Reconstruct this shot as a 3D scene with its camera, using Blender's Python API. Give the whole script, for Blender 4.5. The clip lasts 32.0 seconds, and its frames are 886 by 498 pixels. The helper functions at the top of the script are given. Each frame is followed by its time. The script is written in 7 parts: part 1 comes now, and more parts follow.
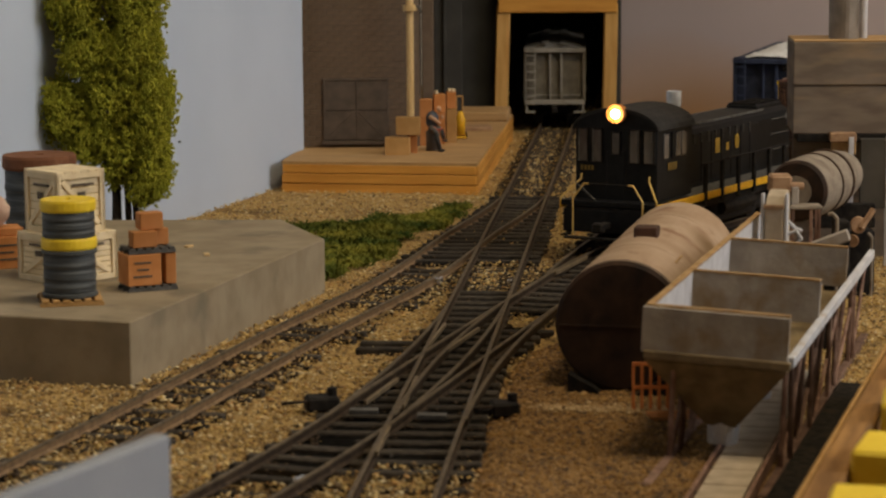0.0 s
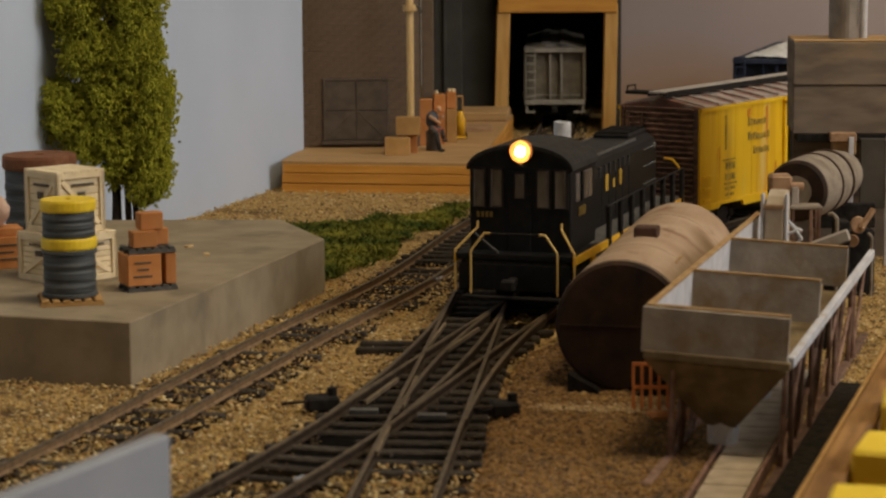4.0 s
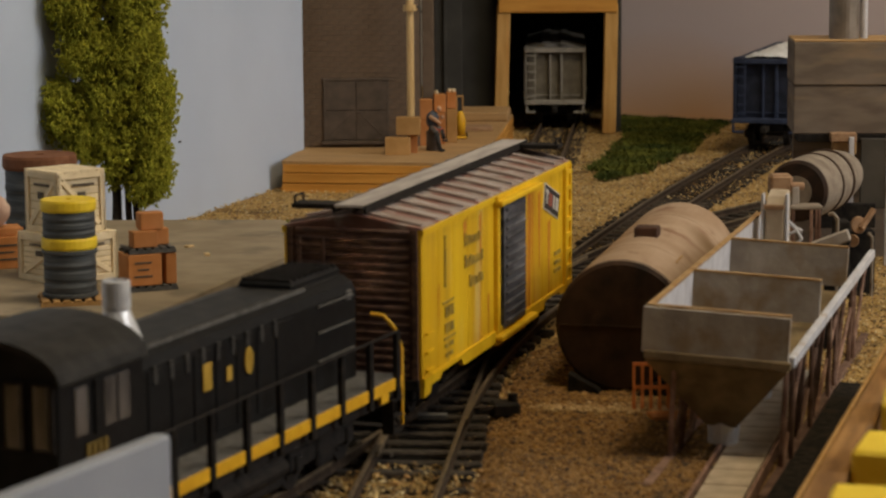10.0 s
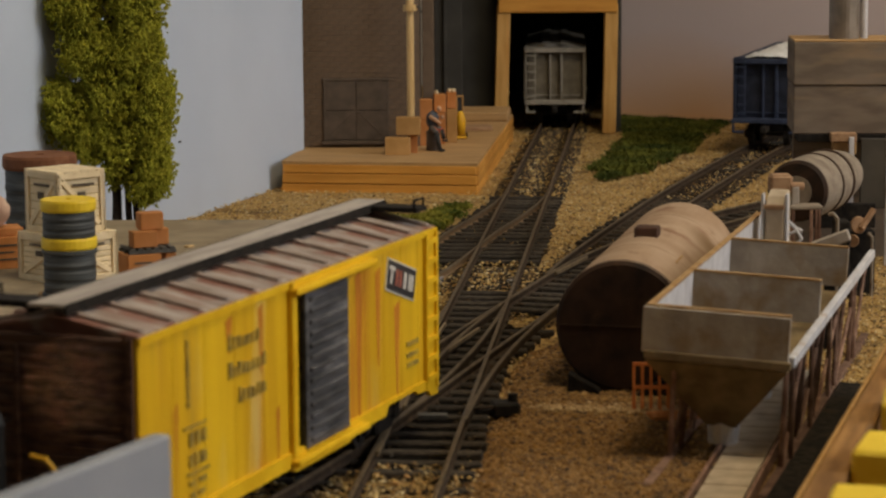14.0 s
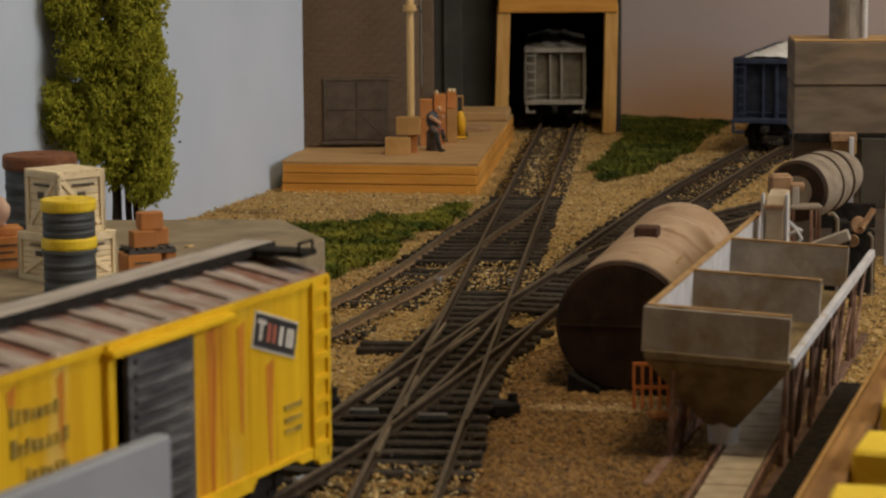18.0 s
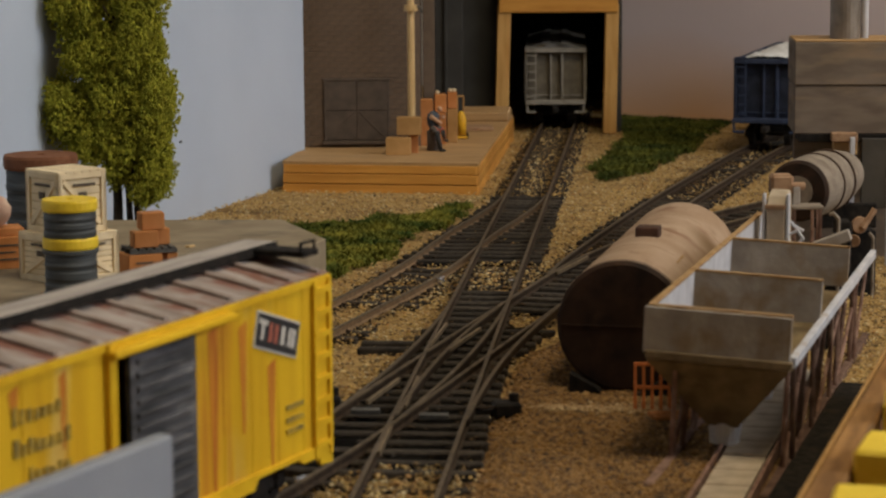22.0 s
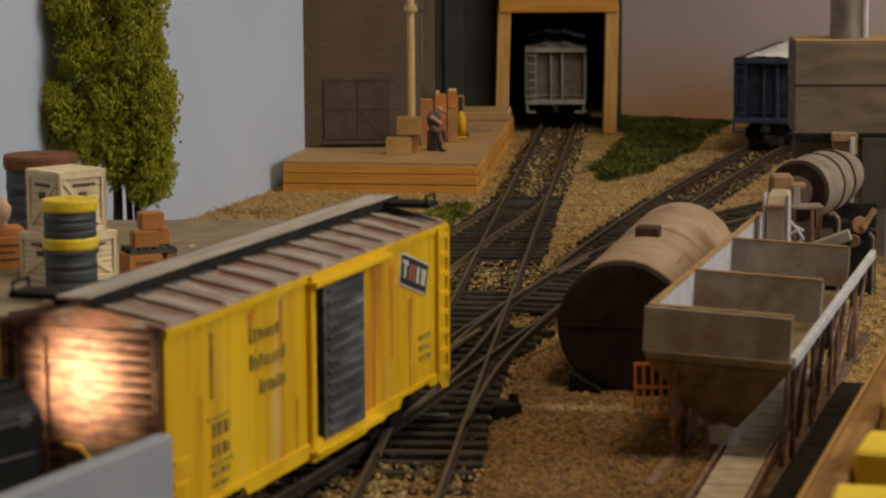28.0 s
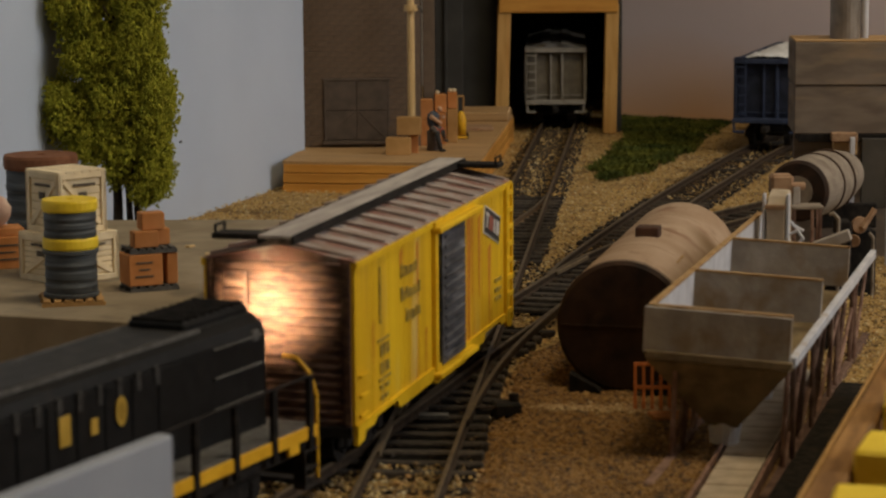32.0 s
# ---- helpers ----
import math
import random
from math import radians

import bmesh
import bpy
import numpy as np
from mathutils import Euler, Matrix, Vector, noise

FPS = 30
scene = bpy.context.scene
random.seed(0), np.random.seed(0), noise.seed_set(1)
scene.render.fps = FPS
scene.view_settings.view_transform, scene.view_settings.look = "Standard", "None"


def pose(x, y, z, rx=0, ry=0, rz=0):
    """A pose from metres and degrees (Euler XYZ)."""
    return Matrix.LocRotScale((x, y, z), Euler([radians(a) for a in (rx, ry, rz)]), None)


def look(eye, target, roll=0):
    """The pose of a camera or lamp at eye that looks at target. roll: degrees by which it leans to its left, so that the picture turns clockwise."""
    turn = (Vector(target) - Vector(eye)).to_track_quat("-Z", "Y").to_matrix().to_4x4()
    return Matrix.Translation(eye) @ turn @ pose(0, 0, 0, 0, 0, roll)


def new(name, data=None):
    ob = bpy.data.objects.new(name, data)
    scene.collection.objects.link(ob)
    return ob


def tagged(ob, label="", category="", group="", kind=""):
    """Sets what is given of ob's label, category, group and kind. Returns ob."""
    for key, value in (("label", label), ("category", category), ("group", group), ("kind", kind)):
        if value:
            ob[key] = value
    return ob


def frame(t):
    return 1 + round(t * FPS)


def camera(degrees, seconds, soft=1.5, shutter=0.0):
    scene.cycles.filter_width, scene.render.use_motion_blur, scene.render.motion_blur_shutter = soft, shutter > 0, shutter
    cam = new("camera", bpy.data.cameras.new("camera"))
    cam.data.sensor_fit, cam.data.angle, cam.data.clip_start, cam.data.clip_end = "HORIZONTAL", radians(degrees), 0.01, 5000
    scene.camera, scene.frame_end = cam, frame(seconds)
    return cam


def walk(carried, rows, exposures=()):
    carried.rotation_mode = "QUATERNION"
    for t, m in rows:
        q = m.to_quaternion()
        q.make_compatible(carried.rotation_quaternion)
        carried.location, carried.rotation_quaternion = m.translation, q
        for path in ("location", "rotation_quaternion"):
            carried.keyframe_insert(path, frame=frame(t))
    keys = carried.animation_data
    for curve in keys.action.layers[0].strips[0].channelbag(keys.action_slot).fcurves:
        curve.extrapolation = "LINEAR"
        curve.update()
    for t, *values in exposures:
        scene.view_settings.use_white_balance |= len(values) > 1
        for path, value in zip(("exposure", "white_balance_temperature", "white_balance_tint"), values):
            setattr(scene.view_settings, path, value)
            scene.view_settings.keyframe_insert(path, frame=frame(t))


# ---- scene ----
# A model railway on a bench, in true metres (about 1:87). Ground z = 0, rail tops z = RT.
RT = 0.004
GAUGE = 0.0168
EYE = (0.0, 0.0, 0.1218)
cam = camera(20.74, 32.0, soft=2.3)
cam.data.dof.use_dof, cam.data.dof.focus_distance, cam.data.dof.aperture_fstop = True, 0.80, 58.0


def eye_pose(dx):
    return pose(EYE[0] + dx, EYE[1], EYE[2], 90 - 8.337, 0, 0) @ pose(0, 0, 0, 0, 0, -0.374)


walk(cam, [(0, eye_pose(0)), (8, eye_pose(0)), (9, eye_pose(-0.0001)), (18.7, eye_pose(-0.0001)), (19.0, eye_pose(0.0)),
           (19.5, eye_pose(0.00025)), (19.9, eye_pose(0.0001)), (20.4, eye_pose(-0.0004)), (21, eye_pose(-0.0004)), (32, eye_pose(-0.0004))],
     exposures=[(0, 0.30, 6500, 10), (8, 0.30, 6500, 10), (9, 0.25, 6500, 10), (13, 0.30, 6500, 10), (20, 0.30, 6500, 10), (21, 0.30, 6120, 10), (25, 0.30, 6200, 10), (27.5, 0.23, 6500, 10), (29, 0.05, 6500, 10), (30, -0.03, 6500, 10), (32, -0.06, 6500, 10)])

# ---- light: a dim room, one window to the right, one ceiling lamp ----
world = bpy.data.worlds.new("room_light")
scene.world = world
world.use_nodes = True
world.node_tree.nodes["Background"].inputs[0].default_value = (0.80, 0.85, 1.0, 1)
world.node_tree.nodes["Background"].inputs[1].default_value = 0.05


def area_lamp(name, eye, target, w, h, power, colour):
    d = bpy.data.lights.new(name, "AREA")
    d.shape, d.size, d.size_y, d.energy, d.color = "RECTANGLE", w, h, power, colour
    ob = new(name, d)
    ob.matrix_world = look(eye, target)
    return ob


area_lamp("window_light", (1.10, 0.347, 0.615), (0.0, 0.8, 0.0), 0.70, 0.56, 6.4, (1.0, 0.97, 0.93))
area_lamp("ceiling_light", (0.32, 0.42, 1.235), (0.22, 0.56, 0.0), 0.5, 0.34, 7.8, (1.0, 0.80, 0.505))

# ---- materials ----


def mat(name, c1, c2=None, scale=300.0, rough=0.7, metal=0.0, bump=0.15, stain=None, stain_scale=60.0, stain_at=0.55, stretch=(1, 1, 1), spec=0.3,
        bump_scale=None, emit=None, by_object=0.0, by_island=None, coat=0.0):
    m = bpy.data.materials.new(name)
    m.use_nodes = True
    nt = m.node_tree
    n, l = nt.nodes, nt.links
    bs = n["Principled BSDF"]
    bs.inputs["Roughness"].default_value = rough
    bs.inputs["Metallic"].default_value = metal
    bs.inputs["Specular IOR Level"].default_value = spec
    bs.inputs["Coat Weight"].default_value = coat
    tc = n.new("ShaderNodeTexCoord")
    mp = n.new("ShaderNodeMapping")
    mp.inputs["Scale"].default_value = stretch
    l.new(tc.outputs["Object"], mp.inputs[0])
    no = n.new("ShaderNodeTexNoise")
    no.inputs["Scale"].default_value = scale
    no.inputs["Detail"].default_value = 6
    l.new(mp.outputs[0], no.inputs["Vector"])
    rp = n.new("ShaderNodeValToRGB")
    rp.color_ramp.elements[0].position, rp.color_ramp.elements[1].position = 0.36, 0.64
    rp.color_ramp.elements[0].color = (*c1, 1)
    rp.color_ramp.elements[1].color = (*(c2 or c1), 1)
    l.new(no.outputs["Fac"], rp.inputs[0])
    out = rp.outputs[0]
    if by_island:
        ge = n.new("ShaderNodeNewGeometry")
        rr = n.new("ShaderNodeValToRGB")
        rr.color_ramp.interpolation = "CONSTANT"
        cs = by_island
        while len(rr.color_ramp.elements) < len(cs):
            rr.color_ramp.elements.new(0.5)
        for i, c in enumerate(cs):
            rr.color_ramp.elements[i].position = i / len(cs)
            rr.color_ramp.elements[i].color = (*c, 1)
        l.new(ge.outputs["Random Per Island"], rr.inputs[0])
        mx = n.new("ShaderNodeMix")
        mx.data_type = "RGBA"
        mx.inputs[0].default_value = 0.75
        l.new(out, mx.inputs[6]), l.new(rr.outputs[0], mx.inputs[7])
        out = mx.outputs[2]
    if stain:
        n2 = n.new("ShaderNodeTexNoise")
        n2.inputs["Scale"].default_value = stain_scale
        n2.inputs["Detail"].default_value = 4
        l.new(mp.outputs[0], n2.inputs["Vector"])
        r2 = n.new("ShaderNodeValToRGB")
        r2.color_ramp.elements[0].position, r2.color_ramp.elements[1].position = stain_at, min(stain_at + 0.18, 1)
        l.new(n2.outputs["Fac"], r2.inputs[0])
        mx = n.new("ShaderNodeMix")
        mx.data_type = "RGBA"
        l.new(r2.outputs[0], mx.inputs[0])
        l.new(out, mx.inputs[6])
        mx.inputs[7].default_value = (*stain, 1)
        out = mx.outputs[2]
    if by_object:
        oi = n.new("ShaderNodeObjectInfo")
        mr = n.new("ShaderNodeMapRange")
        mr.inputs[3].default_value, mr.inputs[4].default_value = 1 - by_object, 1 + by_object
        l.new(oi.outputs["Random"], mr.inputs[0])
        hs = n.new("ShaderNodeHueSaturation")
        l.new(mr.outputs[0], hs.inputs["Value"])
        l.new(out, hs.inputs["Color"])
        out = hs.outputs[0]
    l.new(out, bs.inputs["Base Color"])
    if bump:
        b = n.new("ShaderNodeBump")
        b.inputs["Strength"].default_value = bump
        b.inputs["Distance"].default_value = 0.0004
        src = no
        if bump_scale:
            src = n.new("ShaderNodeTexNoise")
            src.inputs["Scale"].default_value = bump_scale
            src.inputs["Detail"].default_value = 5
            l.new(mp.outputs[0], src.inputs["Vector"])
        l.new(src.outputs["Fac"], b.inputs["Height"])
        l.new(b.outputs[0], bs.inputs["Normal"])
    if emit:
        bs.inputs["Emission Color"].default_value = (*emit[0], 1)
        bs.inputs["Emission Strength"].default_value = emit[1]
    return m


def glass(name, tint=(0.9, 0.95, 0.95)):
    m = bpy.data.materials.new(name)
    m.use_nodes = True
    bs = m.node_tree.nodes["Principled BSDF"]
    bs.inputs["Base Color"].default_value = (*tint, 1)
    bs.inputs["Roughness"].default_value = 0.05
    bs.inputs["Transmission Weight"].default_value = 1.0
    bs.inputs["IOR"].default_value = 1.45
    return m


CLEAR = glass("window_glass")
BALLAST = mat("ballast_ground", (0.240, 0.152, 0.056), (0.500, 0.340, 0.140), 620, 0.95, bump=1.0, stain=(0.122, 0.075, 0.037), stain_scale=40, stain_at=0.52, spec=0.1)
STONE = mat("ballast_stone", (0.345, 0.222, 0.099), (0.483, 0.328, 0.164), 900, 0.9, bump=0.4, spec=0.15,
            by_island=[(0.640, 0.450, 0.165), (0.520, 0.345, 0.110), (0.740, 0.565, 0.260), (0.400, 0.255, 0.085), (0.590, 0.445, 0.230), (0.150, 0.106, 0.058), (0.640, 0.435, 0.140), (0.800, 0.690, 0.420), (0.250, 0.170, 0.082), (0.085, 0.064, 0.042), (0.460, 0.255, 0.090)])
DIRT = mat("dirt_mound", (0.150, 0.084, 0.032), (0.31, 0.182, 0.072), 700, 0.95, bump=1.0, stain=(0.06, 0.042, 0.028), stain_scale=260, stain_at=0.53, spec=0.1)
DIRTSTONE = mat("dirt_grain", (0.22, 0.12, 0.04), (0.16, 0.09, 0.03), 900, 0.95, bump=0.4, spec=0.1,
                by_island=[(0.33, 0.192, 0.066), (0.23, 0.130, 0.046), (0.075, 0.058, 0.050), (0.46, 0.295, 0.135), (0.30, 0.162, 0.052), (0.125, 0.088, 0.066), (0.18, 0.100, 0.040)])
TIE = mat("dark_tie", (0.025, 0.0215, 0.018), (0.074, 0.062, 0.050), 500, 0.9, spec=0.12, bump=0.5, stretch=(3, 0.6, 1), by_object=0.35, stain=(0.14, 0.095, 0.055), stain_scale=160, stain_at=0.64)
RAILTAN = mat("dusty_rail", (0.13, 0.083, 0.045), (0.22, 0.14, 0.075), 500, 0.7, bump=0.15)
RAIL = mat("weathered_rail", (0.026, 0.018, 0.013), (0.058, 0.039, 0.025), 500, 0.75, spec=0.15, bump=0.15)
RAILTOP = mat("worn_railhead", (0.072, 0.054, 0.034), (0.150, 0.112, 0.070), 300, 0.5, metal=0.2, bump=0.05)
GUARD = mat("pale_guard_rail", (0.15, 0.115, 0.072), (0.27, 0.205, 0.13), 400, 0.5, metal=0.3, bump=0.05)
STEEL = mat("nickel", (0.62, 0.62, 0.63), (0.8, 0.8, 0.8), 800, 0.25, metal=0.9, bump=0.05)
BLACK = mat("black_engine_paint", (0.005, 0.005, 0.0055), (0.0095, 0.0095, 0.010), 400, 0.50, bump=0.05, spec=0.20, stain=(0.019, 0.015, 0.012), stain_scale=90, stain_at=0.62)
DARK = mat("underframe_black", (0.008, 0.007, 0.007), (0.022, 0.018, 0.015), 500, 0.8, bump=0.2, spec=0.2)
WALKGREY = mat("walkway_grey", (0.065, 0.062, 0.058), (0.11, 0.105, 0.10), 500, 0.8, bump=0.15)
DUSTBLACK = mat("dusty_black_paint", (0.012, 0.0115, 0.011), (0.030, 0.028, 0.026), 260, 0.6, bump=0.1, spec=0.25)
GOLDDIM = mat("tarnished_gold_lettering", (0.13, 0.085, 0.018), (0.19, 0.125, 0.028), 300, 0.6, bump=0)
LOUVRE = mat("louvre_charcoal", (0.020, 0.019, 0.018), (0.045, 0.042, 0.040), 500, 0.6, bump=0.1)
SILLYEL = mat("yellow_stripe_paint", (0.60, 0.32, 0.012), (0.70, 0.39, 0.02), 300, 0.5, bump=0.05)
GOLD = mat("gold_lettering", (0.40, 0.25, 0.035), (0.48, 0.30, 0.05), 300, 0.5, bump=0)
BRASSRAIL = mat("weathered_yellow_rail", (0.55, 0.36, 0.10), (0.66, 0.45, 0.16), 300, 0.5, bump=0)
GLOWDISH = mat("orange_glow_dish", (0.34, 0.13, 0.03), (0.42, 0.17, 0.04), 300, 0.8, bump=0)
PANE = mat("cab_window_pane", (0.040, 0.036, 0.034), (0.135, 0.120, 0.112), 110, 0.12, bump=0, spec=0.6, stretch=(1, 1, 0.4))
LAMPGLOW = mat("lit_headlight", (1, 0.9, 0.7), rough=0.3, bump=0, emit=((1.0, 0.72, 0.38), 45.0))
REARGLOW = mat("lit_rear_headlight", (1, 0.9, 0.7), rough=0.3, bump=0, emit=((1.0, 0.70, 0.42), 5800.0))
YELLOW = mat("boxcar_yellow", (0.62, 0.355, 0.006), (0.78, 0.500, 0.012), 150, 0.5, bump=0.08, stain=(0.47, 0.15, 0.015), stain_scale=95, stain_at=0.55, stretch=(1, 1, 0.07), spec=0.35)


def weathered(m, colour, scale, start, stretch):
    """A second, streaky layer of wear over a material."""
    nt = m.node_tree
    n, l = nt.nodes, nt.links
    bs = n["Principled BSDF"]
    old = bs.inputs["Base Color"].links[0].from_socket
    tc, mp, no, rp, mx = n.new("ShaderNodeTexCoord"), n.new("ShaderNodeMapping"), n.new("ShaderNodeTexNoise"), n.new("ShaderNodeValToRGB"), n.new("ShaderNodeMix")
    mp.inputs["Location"].default_value = (0.37, 0.11, 0.53)
    mp.inputs["Scale"].default_value = stretch
    no.inputs["Scale"].default_value = scale
    no.inputs["Detail"].default_value = 5
    rp.color_ramp.elements[0].position, rp.color_ramp.elements[1].position = start, start + 0.16
    rp.color_ramp.elements[1].color = (0.75, 0.75, 0.75, 1)
    mx.data_type = "RGBA"
    mx.inputs[7].default_value = (*colour, 1)
    l.new(tc.outputs["Object"], mp.inputs[0]), l.new(mp.outputs[0], no.inputs["Vector"]), l.new(no.outputs["Fac"], rp.inputs[0])
    l.new(rp.outputs[0], mx.inputs[0]), l.new(old, mx.inputs[6]), l.new(mx.outputs[2], bs.inputs["Base Color"])


weathered(YELLOW, (0.66, 0.50, 0.16), 80, 0.55, (1, 1, 0.16))
weathered(YELLOW, (0.40, 0.29, 0.07), 150, 0.62, (1, 1, 0.05))
YTRIM = mat("boxcar_yellow_trim", (0.68, 0.405, 0.008), (0.78, 0.500, 0.015), 200, 0.5, bump=0.05)
CARBROWN = mat("boxcar_end_brown", (0.045, 0.022, 0.015), (0.13, 0.07, 0.045), 260, 0.75, bump=0.3, stretch=(1, 1, 3), stain=(0.2, 0.13, 0.09), stain_scale=150, stain_at=0.62)
ROOFGREY = mat("boxcar_roof", (0.24, 0.195, 0.170), (0.42, 0.37, 0.345), 150, 0.8, bump=0.2, stain=(0.20, 0.085, 0.045), stain_scale=120, stain_at=0.55, stretch=(2.2, 0.5, 1))
weathered(ROOFGREY, (0.24, 0.09, 0.05), 170, 0.60, (1.5, 0.35, 1))


def banded(m, colour, start, pitch, wide):
    """Rust that has run down beside the evenly spaced roof ribs, broken up by noise."""
    nt = m.node_tree
    n, l = nt.nodes, nt.links
    bs = n["Principled BSDF"]
    old = bs.inputs["Base Color"].links[0].from_socket
    tc, sp, no = n.new("ShaderNodeTexCoord"), n.new("ShaderNodeSeparateXYZ"), n.new("ShaderNodeTexNoise")
    l.new(tc.outputs["Object"], sp.inputs[0]), l.new(tc.outputs["Object"], no.inputs["Vector"])
    no.inputs["Scale"].default_value, no.inputs["Detail"].default_value = 190.0, 4
    last = sp.outputs["X"]
    for op, v in (("SUBTRACT", start), ("DIVIDE", pitch), ("FRACT", 0.0)):
        k = n.new("ShaderNodeMath")
        k.operation = op
        k.inputs[1].default_value = v
        l.new(last, k.inputs[0])
        last = k.outputs[0]
    band = n.new("ShaderNodeMapRange")
    band.inputs[1].default_value, band.inputs[2].default_value, band.inputs[3].default_value, band.inputs[4].default_value = wide * 0.55, wide, 1.0, 0.0
    l.new(last, band.inputs[0])
    patch = n.new("ShaderNodeMapRange")
    patch.inputs[1].default_value, patch.inputs[2].default_value, patch.inputs[3].default_value, patch.inputs[4].default_value = 0.40, 0.56, 0.0, 0.85
    l.new(no.outputs["Fac"], patch.inputs[0])
    both, mx = n.new("ShaderNodeMath"), n.new("ShaderNodeMix")
    both.operation, mx.data_type = "MULTIPLY", "RGBA"
    l.new(band.outputs[0], both.inputs[0]), l.new(patch.outputs[0], both.inputs[1])
    l.new(both.outputs[0], mx.inputs[0]), l.new(old, mx.inputs[6])
    mx.inputs[7].default_value = (*colour, 1)
    l.new(mx.outputs[2], bs.inputs["Base Color"])


ROOFRIB = mat("boxcar_roof_rib", (0.24, 0.185, 0.155), (0.42, 0.365, 0.335), 150, 0.8, bump=0.2, stain=(0.22, 0.10, 0.06), stain_scale=160, stain_at=0.58, stretch=(2.2, 0.5, 1))
banded(ROOFGREY, (0.20, 0.075, 0.05), -0.0696, 0.0116, 0.46)
RUNBOARD = mat("running_board", (0.30, 0.27, 0.25), (0.45, 0.41, 0.38), 300, 0.8, bump=0.2, stretch=(0.2, 1, 1))
DOORGREY = mat("boxcar_door_grey", (0.040, 0.041, 0.045), (0.105, 0.105, 0.115), 260, 0.6, bump=0.2, stretch=(0.35, 1, 1.6), stain=(0.27, 0.26, 0.26), stain_scale=150, stain_at=0.56)
INKY = mat("faded_lettering", (0.20, 0.145, 0.04), (0.46, 0.31, 0.04), 420, 0.6, bump=0)
HERALD = mat("herald_black", (0.03, 0.03, 0.033), rough=0.5, bump=0)
WHITEP = mat("white_marking", (0.62, 0.60, 0.56), rough=0.6, bump=0)
REDP = mat("faded_red_marking", (0.42, 0.13, 0.09), rough=0.6, bump=0)
WOOD = mat("honey_wood", (0.44, 0.190, 0.028), (0.62, 0.305, 0.058), 120, 0.65, bump=0.2, stretch=(0.25, 2, 2), stain=(0.30, 0.13, 0.03), stain_scale=60, stain_at=0.6, by_object=0.12)
RUSTRUN = mat("rust_streak", (0.44, 0.12, 0.015), (0.60, 0.25, 0.02), 420, 0.6, bump=0, stretch=(1, 1, 0.15))
WOODPOST = mat("honey_post_wood", (0.44, 0.24, 0.065), (0.56, 0.33, 0.11), 160, 0.65, bump=0.2, stretch=(2, 2, 0.25), by_object=0.1)
GEARTAN = mat("gearbox_tan", (0.26, 0.15, 0.085), (0.38, 0.24, 0.14), 350, 0.7, bump=0.25, stain=(0.14, 0.08, 0.045), stain_scale=200, stain_at=0.6)
WOODTOP = mat("pale_deck_wood", (0.34, 0.205, 0.088), (0.45, 0.285, 0.130), 150, 0.75, bump=0.15, stretch=(0.3, 2, 2), stain=(0.3, 0.2, 0.11), stain_scale=70, stain_at=0.6)
POSTWOOD = mat("pale_post_wood", (0.52, 0.35, 0.15), (0.64, 0.46, 0.23), 200, 0.65, bump=0.15, stretch=(3, 3, 0.3))
CONCRETE = mat("dock_grey", (0.230, 0.182, 0.117), (0.299, 0.242, 0.163), 90, 0.85, bump=0.12, bump_scale=900, stain=(0.161, 0.132, 0.092), stain_scale=30, stain_at=0.6)
WALLBLUE = mat("pale_blue_wall", (0.445, 0.51, 0.625), (0.485, 0.55, 0.665), 14, 0.9, bump=0.12, bump_scale=500)
WALLPINK = mat("pinkish_wall", (0.56, 0.485, 0.515), (0.60, 0.52, 0.545), 10, 0.9, bump=0.12, bump_scale=500)


def foot_glow(m, tan):
    """A backdrop with warm reflected light painted into its colour along the foot."""
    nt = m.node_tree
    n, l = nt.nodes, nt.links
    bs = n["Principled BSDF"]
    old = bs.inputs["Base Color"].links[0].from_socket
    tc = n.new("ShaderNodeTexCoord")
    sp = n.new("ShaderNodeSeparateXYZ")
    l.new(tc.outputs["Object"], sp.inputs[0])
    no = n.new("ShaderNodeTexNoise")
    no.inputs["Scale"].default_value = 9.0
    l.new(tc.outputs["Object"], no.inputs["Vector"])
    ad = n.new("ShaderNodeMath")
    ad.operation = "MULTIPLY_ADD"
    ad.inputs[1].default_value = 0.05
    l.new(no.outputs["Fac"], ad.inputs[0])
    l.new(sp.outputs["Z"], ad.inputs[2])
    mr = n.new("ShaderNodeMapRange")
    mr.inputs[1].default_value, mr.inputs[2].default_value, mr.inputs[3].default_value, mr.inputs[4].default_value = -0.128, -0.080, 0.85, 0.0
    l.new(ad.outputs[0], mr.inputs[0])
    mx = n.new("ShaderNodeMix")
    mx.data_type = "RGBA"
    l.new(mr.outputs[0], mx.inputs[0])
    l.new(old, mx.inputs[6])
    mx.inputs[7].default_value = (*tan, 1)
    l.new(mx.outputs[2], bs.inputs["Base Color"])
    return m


WALLGLOW = foot_glow(WALLPINK, (0.58, 0.335, 0.16))
BRICKC = mat("brown_brick", (0.120, 0.086, 0.060), (0.165, 0.115, 0.080), 260, 0.9, bump=0.2, by_object=0.05, spec=0.1)
MORTAR = mat("brick_wall_backing", (0.12, 0.087, 0.064), (0.145, 0.105, 0.076), 300, 0.9, bump=0.3)
DOORBROWN = mat("brown_shutter", (0.080, 0.060, 0.046), (0.11, 0.083, 0.063), 200, 0.75, bump=0.15)
CHARCOAL = mat("charcoal_card", (0.030, 0.030, 0.029), (0.046, 0.045, 0.043), 60, 0.9, bump=0.05)
OLIVEGREY = mat("olive_grey_trim", (0.060, 0.055, 0.048), (0.090, 0.082, 0.070), 80, 0.85, bump=0.1)
